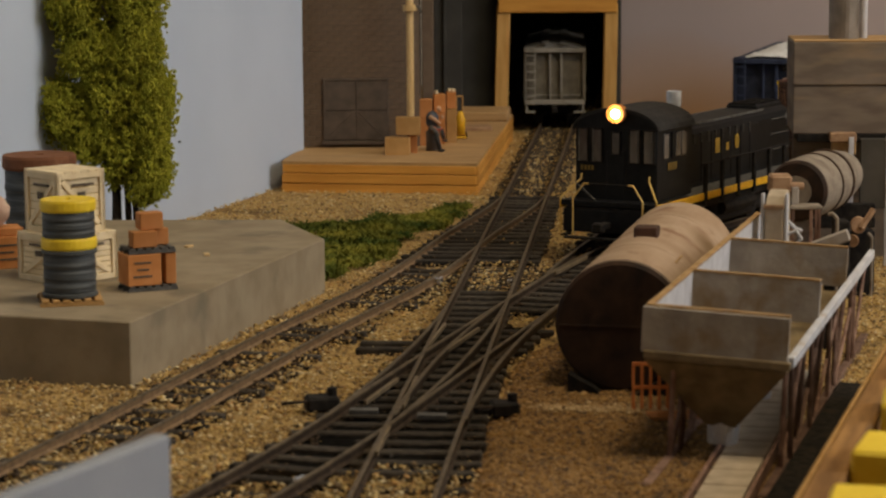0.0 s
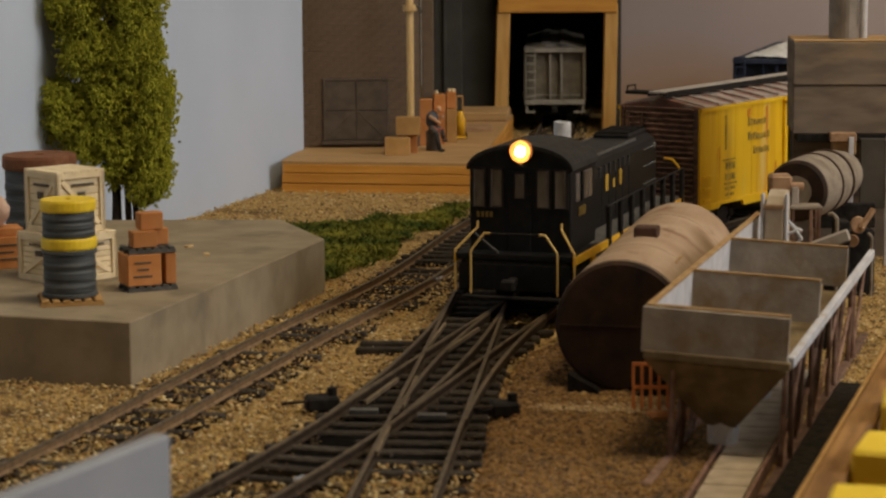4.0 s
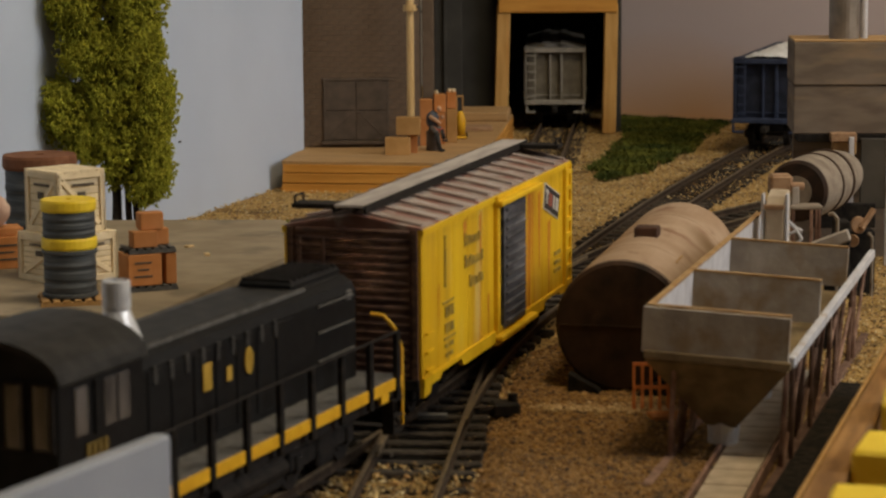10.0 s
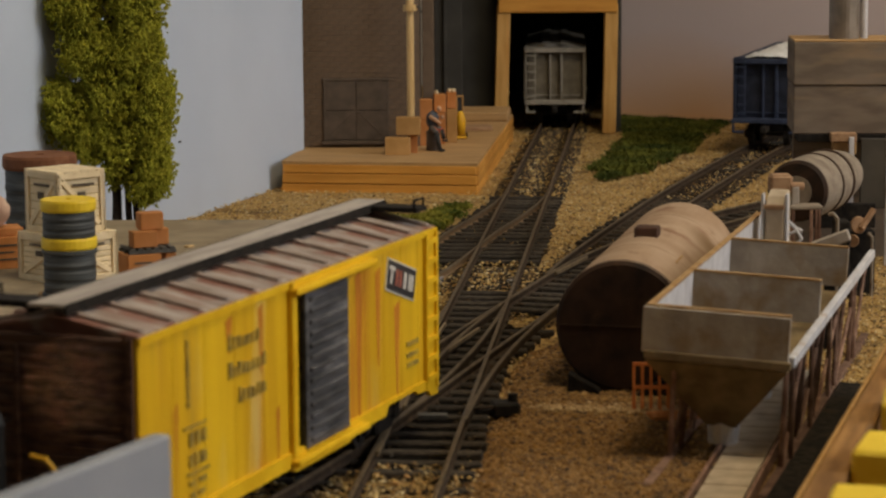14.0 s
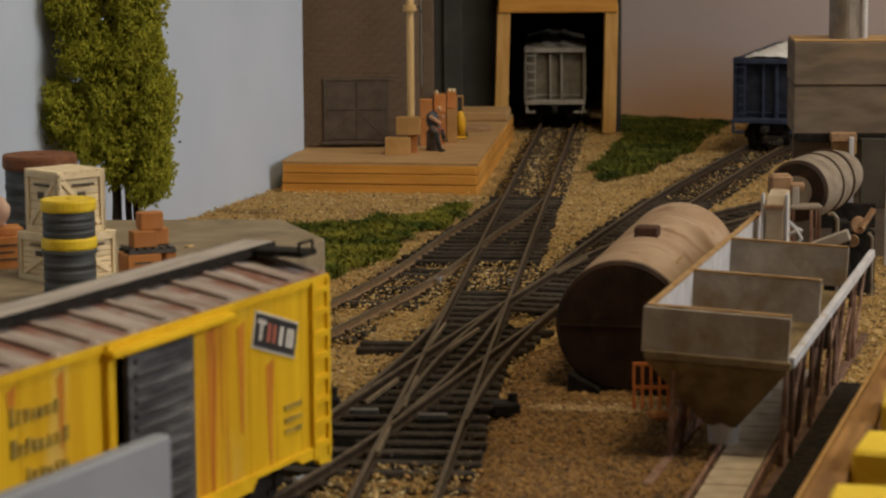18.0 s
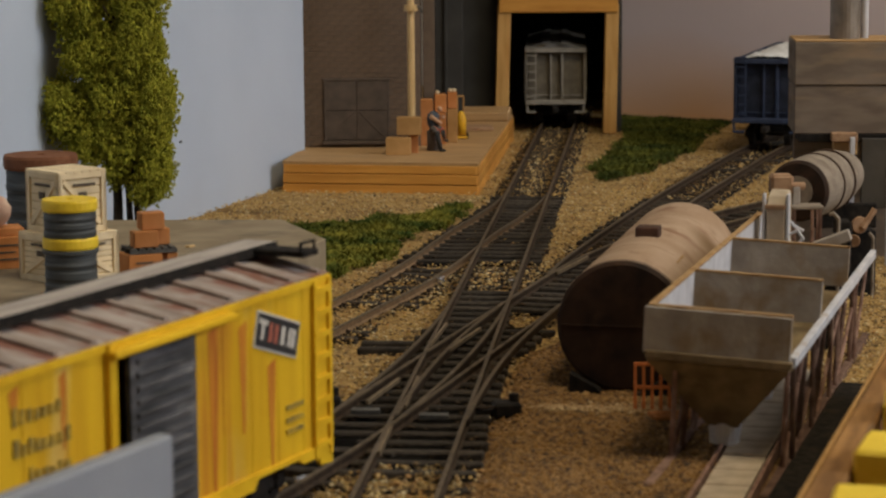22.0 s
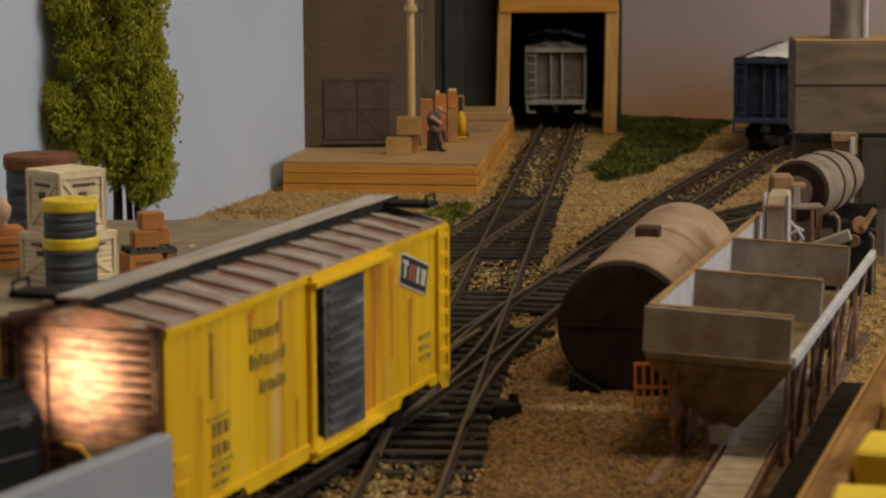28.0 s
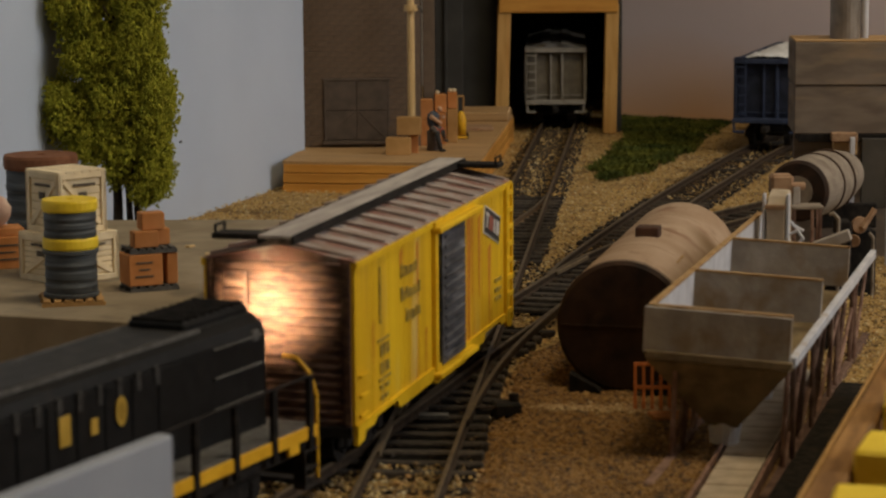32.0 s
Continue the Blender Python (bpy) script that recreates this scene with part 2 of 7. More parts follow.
RUST = mat("rusty_tank_end", (0.018, 0.009, 0.005), (0.050, 0.024, 0.012), 150, 0.8, bump=0.35, stain=(0.085, 0.044, 0.020), stain_scale=110, stain_at=0.58)
TANKTAN = mat("weathered_tank_side", (0.33, 0.225, 0.145), (0.43, 0.315, 0.22), 70, 0.8, bump=0.25, stain=(0.24, 0.13, 0.075), stain_scale=75, stain_at=0.56, spec=0.15)
weathered(TANKTAN, (0.20, 0.115, 0.065), 140, 0.58, (1, 0.5, 1))
weathered(CONCRETE, (0.11, 0.095, 0.07), 55, 0.58, (1, 1, 1))
BINGREY = mat("bin_grey", (0.30, 0.265, 0.235), (0.43, 0.385, 0.335), 130, 0.85, bump=0.35, bump_scale=700, stain=(0.27, 0.185, 0.10), stain_scale=90, stain_at=0.55)
weathered(BINGREY, (0.50, 0.47, 0.44), 150, 0.56, (1, 1, 0.6))
BINPALE = mat("bin_pale_inside", (0.46, 0.46, 0.49), (0.57, 0.57, 0.60), 180, 0.8, bump=0.2, stain=(0.36, 0.26, 0.16), stain_scale=120, stain_at=0.62)
HATCHRED = mat("dark_red_hatch", (0.050, 0.024, 0.016), (0.085, 0.042, 0.028), 200, 0.7, bump=0.2)
BINRUST = mat("bin_rust_edge", (0.29, 0.165, 0.065), (0.42, 0.275, 0.13), 250, 0.85, bump=0.3)
BINDARK = mat("funnel_brown", (0.15, 0.110, 0.062), (0.27, 0.20, 0.11), 160, 0.85, bump=0.2, stain=(0.34, 0.265, 0.15), stain_scale=140, stain_at=0.6)
RUSTLEG = mat("rusty_trestle", (0.13, 0.068, 0.044), (0.27, 0.165, 0.12), 260, 0.8, bump=0.3, by_object=0.35, stain=(0.36, 0.25, 0.17), stain_scale=150, stain_at=0.62)
SLAB = mat("belt_slab", (0.40, 0.325, 0.235), (0.54, 0.45, 0.335), 180, 0.85, bump=0.2)
ORANGE = mat("orange_plastic", (0.50, 0.145, 0.035), (0.58, 0.19, 0.05), 200, 0.6, bump=0.05)
CARTON = mat("orange_carton", (0.42, 0.165, 0.045), (0.50, 0.21, 0.07), 160, 0.75, bump=0.1, by_object=0.15)
CARTONTAN = mat("tan_carton", (0.36, 0.20, 0.065), (0.45, 0.26, 0.095), 160, 0.75, bump=0.1, by_object=0.15)
CRATE = mat("pale_crate_wood", (0.70, 0.57, 0.36), (0.80, 0.67, 0.45), 220, 0.7, bump=0.2, stretch=(1, 1, 1), by_object=0.08)
CRATEIN = mat("crate_recess", (0.50, 0.38, 0.20), (0.60, 0.47, 0.27), 220, 0.7, bump=0.2)
PRINT = mat("dark_print", (0.10, 0.08, 0.06), rough=0.8, bump=0)
REELY = mat("yellow_reel", (0.72, 0.50, 0.02), (0.82, 0.60, 0.04), 300, 0.5, bump=0.1)
CABLE = mat("dark_cable", (0.038, 0.043, 0.046), (0.092, 0.100, 0.105), 300, 0.6, bump=0.3, stretch=(0.3, 0.3, 6))
REELRUST = mat("rust_brown_reel", (0.14, 0.055, 0.025), (0.20, 0.085, 0.04), 200, 0.8, bump=0.2)
FOLIAGE = mat("olive_foliage", (0.185, 0.196, 0.018), (0.312, 0.304, 0.030), 260, 0.9, bump=0.3, spec=0.1,
              by_island=[(0.31, 0.31, 0.030), (0.36, 0.34, 0.036), (0.29, 0.30, 0.030), (0.40, 0.375, 0.045), (0.25, 0.265, 0.026), (0.34, 0.325, 0.032)])
BARK = mat("dark_bark", (0.03, 0.022, 0.015), (0.07, 0.05, 0.035), 300, 0.9, bump=0.5)
# darker copy of the grass colour, painting the shade on the far patch
GRASSSHADE = mat("shaded_grass_tuft", (0.026, 0.040, 0.009), (0.115, 0.120, 0.020), 45, 0.9, bump=0.2, spec=0.1)
GALV = mat("galvanised_spout", (0.55, 0.56, 0.59), (0.72, 0.73, 0.76), 400, 0.32, metal=0.25, bump=0.1)
GONSHADE = mat("gondola_ground_shade", (0.010, 0.009, 0.008), (0.030, 0.024, 0.018), 500, 0.95, bump=0.8, spec=0.1, stain=(0.06, 0.04, 0.02), stain_scale=130, stain_at=0.62)
TIESHADE = mat("tie_gap_shade_black", (0.004, 0.0035, 0.003), (0.009, 0.008, 0.007), 500, 1.0, bump=0.6, spec=0.03)
GRASS = mat("grass_tuft", (0.045, 0.072, 0.014), (0.22, 0.205, 0.030), 60, 0.9, bump=0.2, spec=0.1)
DRUMGREY = mat("mixer_drum_grey", (0.20, 0.165, 0.13), (0.31, 0.262, 0.21), 200, 0.75, bump=0.2, stain=(0.11, 0.075, 0.05), stain_scale=90, stain_at=0.58)
PLANTGREY = mat("batch_house_grey", (0.150, 0.118, 0.092), (0.225, 0.182, 0.145), 130, 0.85, bump=0.2, stretch=(0.5, 0.5, 1.6), stain=(0.12, 0.09, 0.07), stain_scale=70, stain_at=0.54)
weathered(PLANTGREY, (0.30, 0.22, 0.14), 120, 0.54, (0.4, 0.4, 1.6))
STACKGREY = mat("stack_metal", (0.20, 0.17, 0.14), (0.30, 0.26, 0.22), 150, 0.5, metal=0.5, bump=0.1, stain=(0.12, 0.08, 0.05), stain_scale=60)
HOPGREY = mat("covered_hopper_grey", (0.21, 0.195, 0.17), (0.28, 0.262, 0.228), 200, 0.8, bump=0.15, stain=(0.136, 0.112, 0.078), stain_scale=80, stain_at=0.6)
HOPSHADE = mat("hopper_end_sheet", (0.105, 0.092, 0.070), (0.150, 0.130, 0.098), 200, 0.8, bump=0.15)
HOPBLUE = mat("blue_hopper_paint", (0.020, 0.030, 0.062), (0.036, 0.048, 0.092), 250, 0.6, bump=0.1)
HOPNAVY = mat("hopper_navy_sheet", (0.010, 0.014, 0.028), (0.02, 0.026, 0.05), 250, 0.7, bump=0.1)
HOPLOAD = mat("white_load_cover", (0.62, 0.63, 0.64), (0.75, 0.76, 0.77), 300, 0.5, bump=0.3)
GONWOOD = mat("brown_gondola_wood", (0.17, 0.084, 0.027), (0.36, 0.190, 0.062), 170, 0.75, bump=0.35, stretch=(2, 0.3, 2), stain=(0.095, 0.052, 0.026), stain_scale=110, stain_at=0.53, by_object=0.1)
LOADYEL = mat("yellow_block", (0.80, 0.56, 0.035), (0.88, 0.65, 0.06), 200, 0.55, bump=0.05)
GREYPANEL = mat("grey_styrene", (0.27, 0.295, 0.345), (0.31, 0.335, 0.385), 40, 0.7, bump=0.05)
FIGBLUE = mat("figurine_paint", (0.035, 0.045, 0.065), (0.06, 0.075, 0.10), 200, 0.6, bump=0)
ROOMWALL = mat("room_paint", (0.45, 0.42, 0.38), (0.49, 0.46, 0.42), 3, 0.9, bump=0.05)
ROOMFLOOR = mat("room_floor", (0.16, 0.11, 0.07), (0.21, 0.15, 0.10), 8, 0.6, bump=0.05)
BENCH = mat("bench_fascia", (0.20, 0.13, 0.07), (0.26, 0.17, 0.10), 12, 0.7, bump=0.1)

# ---- mesh helpers ----


def add_box(bm, c, s, bevel=0.0, m=None):
    t = Matrix.Translation(c) @ Matrix.Diagonal((*s, 1))
    if m is not None:
        t = m @ t
    g = bmesh.ops.create_cube(bm, size=1.0, matrix=t)
    if bevel:
        edges = {e for v in g["verts"] for e in v.link_edges}
        bmesh.ops.bevel(bm, geom=list(edges), offset=bevel, segments=1, affect="EDGES", profile=0.5)
    return bm


def cyl(bm, p0, p1, r0, r1=None, seg=14, caps=True):
    r1 = r0 if r1 is None else r1
    p0, p1 = Vector(p0), Vector(p1)
    d = p1 - p0
    q = d.to_track_quat("Z", "Y").to_matrix().to_4x4()
    m = Matrix.Translation((p0 + p1) / 2) @ q
    bmesh.ops.create_cone(bm, cap_ends=caps, cap_tris=False, segments=seg, radius1=max(r0, 1e-6), radius2=max(r1, 1e-6), depth=d.length, matrix=m)
    return bm


def rod(bm, pts, r, seg=6):
    for a, b in zip(pts[:-1], pts[1:]):
        cyl(bm, a, b, r, seg=seg)
    for p in pts[1:-1]:
        bmesh.ops.create_icosphere(bm, subdivisions=1, radius=r * 1.05, matrix=Matrix.Translation(p))
    return bm


def lathe(bm, prof, seg=24, m=Matrix.Identity(4)):
    rings = []
    for r, z in prof:
        rings.append([bm.verts.new(m @ Vector((r * math.cos(2 * math.pi * i / seg), r * math.sin(2 * math.pi * i / seg), z))) for i in range(seg)])
    for a, b in zip(rings[:-1], rings[1:]):
        for i in range(seg):
            bm.faces.new((a[i], a[(i + 1) % seg], b[(i + 1) % seg], b[i]))
    if prof[0][0] > 1e-6:
        bm.faces.new(list(reversed(rings[0])))
    if prof[-1][0] > 1e-6:
        bm.faces.new(rings[-1])
    return bm


def prism(bm, poly, a, b, axis="x"):
    """A closed polygon swept from a to b along an axis; poly holds the other two coordinates in order."""
    def pt(u, v, w):
        return {"x": (w, u, v), "y": (u, w, v), "z": (u, v, w)}[axis]
    va = [bm.verts.new(pt(u, v, a)) for u, v in poly]
    vb = [bm.verts.new(pt(u, v, b)) for u, v in poly]
    n = len(poly)
    for i in range(n):
        bm.faces.new((va[i], va[(i + 1) % n], vb[(i + 1) % n], vb[i]))
    bm.faces.new(list(reversed(va)))
    bm.faces.new(vb)
    bmesh.ops.recalc_face_normals(bm, faces=bm.faces[:])
    return bm


def mesh_of(name, bm, material, smooth=False):
    me = bpy.data.meshes.new(name)
    bm.to_mesh(me)
    bm.free()
    me.materials.append(material)
    if smooth:
        for p in me.polygons:
            p.use_smooth = True
    return me


def part(name, bm, material, parent, label="", smooth=False, at=None):
    ob = new(name, mesh_of(name, bm, material, smooth))
    ob.parent = parent
    if at is not None:
        ob.matrix_basis = at
    if label:
        tagged(ob, label)
    return ob


def piece(name, me, parent, at):
    ob = new(name, me)
    ob.parent = parent
    ob.matrix_basis = at
    return ob


def thing(name, label, category, at=Matrix.Identity(4), group="", kind=""):
    ob = new(name)
    ob.empty_display_size = 0.01
    ob.matrix_basis = at
    return tagged(ob, label, category, group, kind)


def solid(name, bm, material, label, category, at=Matrix.Identity(4), group="", kind="", smooth=False):
    ob = new(name, mesh_of(name, bm, material, smooth))
    ob.matrix_basis = at
    return tagged(ob, label, category, group, kind)


def bx(c, s, bevel=0.0, m=None):
    return add_box(bmesh.new(), c, s, bevel, m)


# ---- the train's way: headings along the track, from the far curve to the near end ----
KNOT = 0.1
HEAD = (0.7923, 0.7300, 0.6500, 0.4684, 0.2884, 0.2843, 0.2747, 0.3648, 0.4828, 0.7320, 0.9445, 1.1395)
STEP = 0.002
WAY = [Vector((0.26271, 1.07150))]
for i_ in range(550):
    s_ = (i_ + 0.5) * STEP
    k_ = min(int(s_ / KNOT), len(HEAD) - 2)
    h_ = HEAD[k_] + (HEAD[k_ + 1] - HEAD[k_]) * (s_ / KNOT - k_)
    WAY.append(WAY[-1] + Vector((-math.sin(h_), -math.cos(h_))) * STEP)


def on_way(s):
    f = s / STEP
    i = max(0, min(int(math.floor(f)), len(WAY) - 2))
    return WAY[i].lerp(WAY[i + 1], f - i)


SLIP_END, SLIP_BEND = 0.6326, 0.488


def on_route(s, slip=False):
    """A point of the main track, or of the slip that leaves it for the portal track."""
    p = on_way(s)
    if slip and s < SLIP_END:
        d = (on_way(s + 0.004) - on_way(s - 0.004)).normalized()
        p = p + Vector((d.y, -d.x)) * SLIP_BEND * (SLIP_END - s) ** 2
    return p


def riding(s, half, z=RT, slip=False):
    """The pose of a body on two pivots on the track: x forward, z up."""
    a, b = on_route(s + half, slip), on_route(s - half, slip)
    d = a - b
    c = (a + b) / 2
    return Matrix.Translation((c.x, c.y, z)) @ Matrix.Rotation(math.atan2(d.y, d.x), 4, "Z")

# ---- the bench and the room ----


def ground_height(x, y):
    h = 0.0007 * noise.noise((x * 60, y * 60, 0.3)) + 0.00045 * noise.noise((x * 420, y * 420, 1.7))
    return h - 0.0006


def build_ground():
    x0, x1, y0, y1 = -0.26, 0.30, 0.28, 1.36
    nx, ny = 224, 432
    xs = np.linspace(x0, x1, nx)
    ys = np.linspace(y0, y1, ny)
    xs = np.concatenate([[-0.42, -0.35], xs, [0.36, 0.42]])
    ys = np.concatenate([[0.10, 0.18], ys, [1.45, 1.56]])
    verts = [(x, y, ground_height(x, y)) for y in ys for x in xs]
    w = len(xs)
    faces = [(j * w + i, j * w + i + 1, (j + 1) * w + i + 1, (j + 1) * w + i) for j in range(len(ys) - 1) for i in range(w - 1)]
    me = bpy.data.meshes.new("ground")
    me.from_pydata(verts, [], faces)
    me.materials.append(BALLAST)
    for p in me.polygons:
        p.use_smooth = True
    tagged(new("ground", me), "tan ballast and earth spread over the railway bench", "ground", kind="structure")


def build_room():
    def slab(name, c, s, material, label, cat="wall"):
        return solid(name, bx(c, s), material, label, cat, kind="structure")
    slab("floor", (0, 0.45, -0.92), (2.40, 2.90, 0.04), ROOMFLOOR, "plain brown wooden room floor", "floor")
    slab("ceiling", (0, 0.45, 1.29), (2.40, 2.90, 0.04), ROOMWALL, "plain painted room ceiling", "ceiling")
    slab("wall_south", (0, -0.98, 0.185), (2.40, 0.04, 2.17), ROOMWALL, "plain painted room wall", "wall")
    slab("wall_north", (0, 1.88, 0.185), (2.40, 0.04, 2.17), ROOMWALL, "plain painted room wall", "wall")
    slab("wall_west", (-1.18, 0.45, 0.185), (0.04, 2.82, 2.17), ROOMWALL, "plain painted room wall", "wall")
    # the east wall has a window opening
    y0, y1, z0, z1 = -0.02, 0.72, 0.30, 0.93
    bm = bmesh.new()
    add_box(bm, (1.18, (-0.96 + y0) / 2, 0.185), (0.04, y0 + 0.96, 2.17))
    add_box(bm, (1.18, (1.86 + y1) / 2, 0.185), (0.04, 1.86 - y1, 2.17))
    add_box(bm, (1.18, (y0 + y1) / 2, (-0.90 + z0) / 2), (0.04, y1 - y0, z0 + 0.90))
    add_box(bm, (1.18, (y0 + y1) / 2, (1.27 + z1) / 2), (0.04, y1 - y0, 1.27 - z1))
    solid("wall_east", bm, ROOMWALL, "plain painted room wall with a window opening", "wall", kind="structure")
    w = thing("window_1", "white-framed window in the room wall", "window", kind="structure")
    for c, s in (((1.18, y0 + 0.015, (z0 + z1) / 2), (0.05, 0.03, z1 - z0)), ((1.18, y1 - 0.015, (z0 + z1) / 2), (0.05, 0.03, z1 - z0)), ((1.18, (y0 + y1) / 2, z0 + 0.015), (0.05, y1 - y0 - 0.06, 0.03)),
                 ((1.18, (y0 + y1) / 2, z1 - 0.015), (0.05, y1 - y0 - 0.06, 0.03)), ((1.18, (y0 + y1) / 2, (z0 + z1) / 2), (0.045, 0.024, z1 - z0 - 0.06))):
        part("window_frame", bx(c, s, 0.002), WHITEP, w)
    for k in (0, 1):
        pane = part("pane", bx((1.18, y0 + 0.03 + (k + 0.5) * (y1 - y0 - 0.06) / 2, (z0 + z1) / 2), (0.004, (y1 - y0 - 0.06) / 2 - 0.014, z1 - z0 - 0.062)), CLEAR, w, "clear glass")
        pane.visible_shadow = False
    lamp = thing("ceiling_lamp", "white flat ceiling lamp over the bench", "ceiling lamp")
    part("lamp_frame", bx((0.32, 0.42, 1.258), (0.56, 0.40, 0.024), 0.004), WHITEP, lamp)
    bench = thing("bench", "brown wooden bench that carries the railway", "bench")
    part("bench_top", bx((0, 0.83, -0.022), (0.86, 1.48, 0.036), 0.003), BENCH, bench)
    for x in (-0.38, 0.38):
        for y in (0.15, 1.50):
            part("leg", bx((x, y, -0.470), (0.06, 0.06, 0.858), 0.003), BENCH, bench)
    for y in (0.15, 1.50):
        part("apron", bx((0, y, -0.075), (0.70, 0.03, 0.07), 0.002), BENCH, bench)
    # pale blue board beside the dock, running back at a slant
    a, b = Vector((-0.2445, 0.40)), Vector((-0.0600, 1.0480))
    d = (b - a)
    m = Matrix.Translation(((a.x + b.x) / 2, (a.y + b.y) / 2, 0.15)) @ Matrix.Rotation(math.atan2(d.y, d.x), 4, "Z")
    solid("backdrop_board", bx((0, 0.006, 0), (d.length, 0.012, 0.302), 0.0005), WALLBLUE, "pale blue-grey painted backdrop board behind the dock", "backdrop", at=m, kind="structure")
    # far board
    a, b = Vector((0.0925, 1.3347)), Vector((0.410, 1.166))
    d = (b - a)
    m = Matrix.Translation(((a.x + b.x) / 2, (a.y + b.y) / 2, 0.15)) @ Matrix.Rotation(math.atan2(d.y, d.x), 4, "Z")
    far = solid("backdrop_board", bx((0, 0.006, 0), (d.length, 0.012, 0.302), 0.0005), WALLGLOW, "pinkish-grey painted backdrop board behind the yard", "backdrop", at=m, kind="structure")


def build_track(name, label, pts, ties=True, steel=None, skip=None, lift=0.0, wide=None, clear=None):
    """A track along a line of (x, y) points, 2 mm apart or so."""
    top = thing(name, label, "railway track", kind="structure")
    n = len(pts)
    dirs = []
    for i in range(n):
        d = pts[min(i + 1, n - 1)] - pts[max(i - 1, 0)]
        dirs.append(d.normalized())
    for side in (-1, 1):
        for nm, prof, material in (("rail", ((-0.0009, 0.0016), (0.0009, 0.0016), (0.0003, 0.0021), (0.0004, 0.0036), (-0.0004, 0.0036), (-0.0003, 0.0021)), steel or RAIL),
                                   ("railhead", ((-0.00048, 0.0035), (0.00048, 0.0035), (0.00048, 0.0039), (0.0003, RT), (-0.0003, RT), (-0.00048, 0.0039)), RAILTOP)):
            verts, faces = [], []
            k = len(prof)
            for p, d in zip(pts, dirs):
                nrm = Vector((-d.y, d.x))
                for u, z in prof:
                    q = p + nrm * (side * GAUGE / 2 + u)
                    verts.append((q.x, q.y, z + lift))
            for i in range(n - 1):
                for j in range(k):
                    a, b = i * k + j, i * k + (j + 1) % k
                    faces.append((a, b, b + k, a + k))
            faces.append(tuple(range(k)))
            faces.append(tuple(range((n - 1) * k, n * k))[::-1])
            me = bpy.data.meshes.new(nm)
            me.from_pydata(verts, [], faces)
            me.materials.append(material)
            ob = new(nm, me)
            ob.parent = top
    if ties:
        cut = {}
        run, at = 0.0, 0.003
        for i in range(n - 1):
            seg = (pts[i + 1] - pts[i]).length
            while run + seg > at:
                p = pts[i].lerp(pts[i + 1], (at - run) / seg)
                d = dirs[i]
                at += 0.0093
                if skip and skip(p):
                    continue
                w, shift = wide(p) if wide else (0.0295, 0.0)
                side = Vector((-d.y, d.x)) * (shift + random.uniform(-1, 1) * 0.0006)
                m = Matrix.Translation((p.x + side.x, p.y + side.y, random.uniform(-0.0002, 0.0001) + (lift if clear is None or clear(p) else -0.0013))) @ Matrix.Rotation(math.atan2(d.y, d.x) + random.uniform(-0.03, 0.03), 4, "Z")
                if w not in cut:
                    cut[w] = mesh_of("tie", bx((0, 0, 0.0009), (0.0032, w, 0.0020), 0.0004), TIE)
                piece("tie", cut[w], top, m)
            run += seg
    return top


def smooth_line(knots, step=0.004):
    """A smooth line x(y) through knots (x, y) in order."""
    out = []
    k = [Vector(p) for p in knots]
    for i in range(len(k) - 1):
        p0, p1, p2, p3 = k[max(i - 1, 0)], k[i], k[i + 1], k[min(i + 2, len(k) - 1)]
        n = max(2, int((p2 - p1).length / step))
        for j in range(n):
            t = j / n
            out.append(0.5 * ((2 * p1) + (p2 - p0) * t + (2 * p0 - 5 * p1 + 4 * p2 - p3) * t * t + (3 * p1 - p0 - 3 * p2 + p3) * t ** 3))
    out.append(k[-1])
    return out


def portal_x(y):
    return 0.0372 + 0.0895 * (y - 1.0)


TRACK_P = [Vector((portal_x(y), y)) for y in np.arange(1.50, 0.30, -0.004)]
TRACK_S = smooth_line(((0.0346, 0.970), (0.0285, 0.930), (0.0200, 0.890), (0.0095, 0.846), (-0.0040, 0.780), (-0.0170, 0.729), (-0.0385, 0.660), (-0.0555, 0.600), (-0.0740, 0.535), (-0.1120, 0.410), (-0.1480, 0.300)))
TRACK_C = smooth_line(((0.200, 1.290), (0.1640, 1.170), (0.1400, 1.100), (0.0965, 0.960), (0.0720, 0.873), (0.0500, 0.790), (0.0405, 0.748)))
TRACK_B = WAY[::2]


def near_line(line, p, d):
    return any((q - p).length_squared < d * d for q in line)


# stretches of the plan where plastic turnout ties lie bare: the near crossing and the far turnout
NEAR_TURN, FAR_TURN = (0.496, 0.737), (0.790, 0.966)


def between(y, span):
    return span[0] < y < span[1]


def line_x(line, y):
    """Where a line of the plan crosses a given depth."""
    return min(line, key=lambda q: abs(q.y - y)).x


def portal_tie(p):
    """Length and sideways shift of a tie on the portal line: turnout ties span both routes."""
    if between(p.y, (0.672, 0.740)):
        return 0.0205, 0.0
    other = TRACK_B if between(p.y, (0.528, 0.673)) else TRACK_S if between(p.y, FAR_TURN) and p.y < 0.950 else None
    if other is None:
        return 0.0295, 0.0
    gap = line_x(other, p.y) - p.x
    extra = 0.0140 if between(p.y, (0.632, 0.654)) else 0.0
    return round((0.0280 + abs(gap) + extra) / 0.0005) * 0.0005, gap / 2 - extra / 2


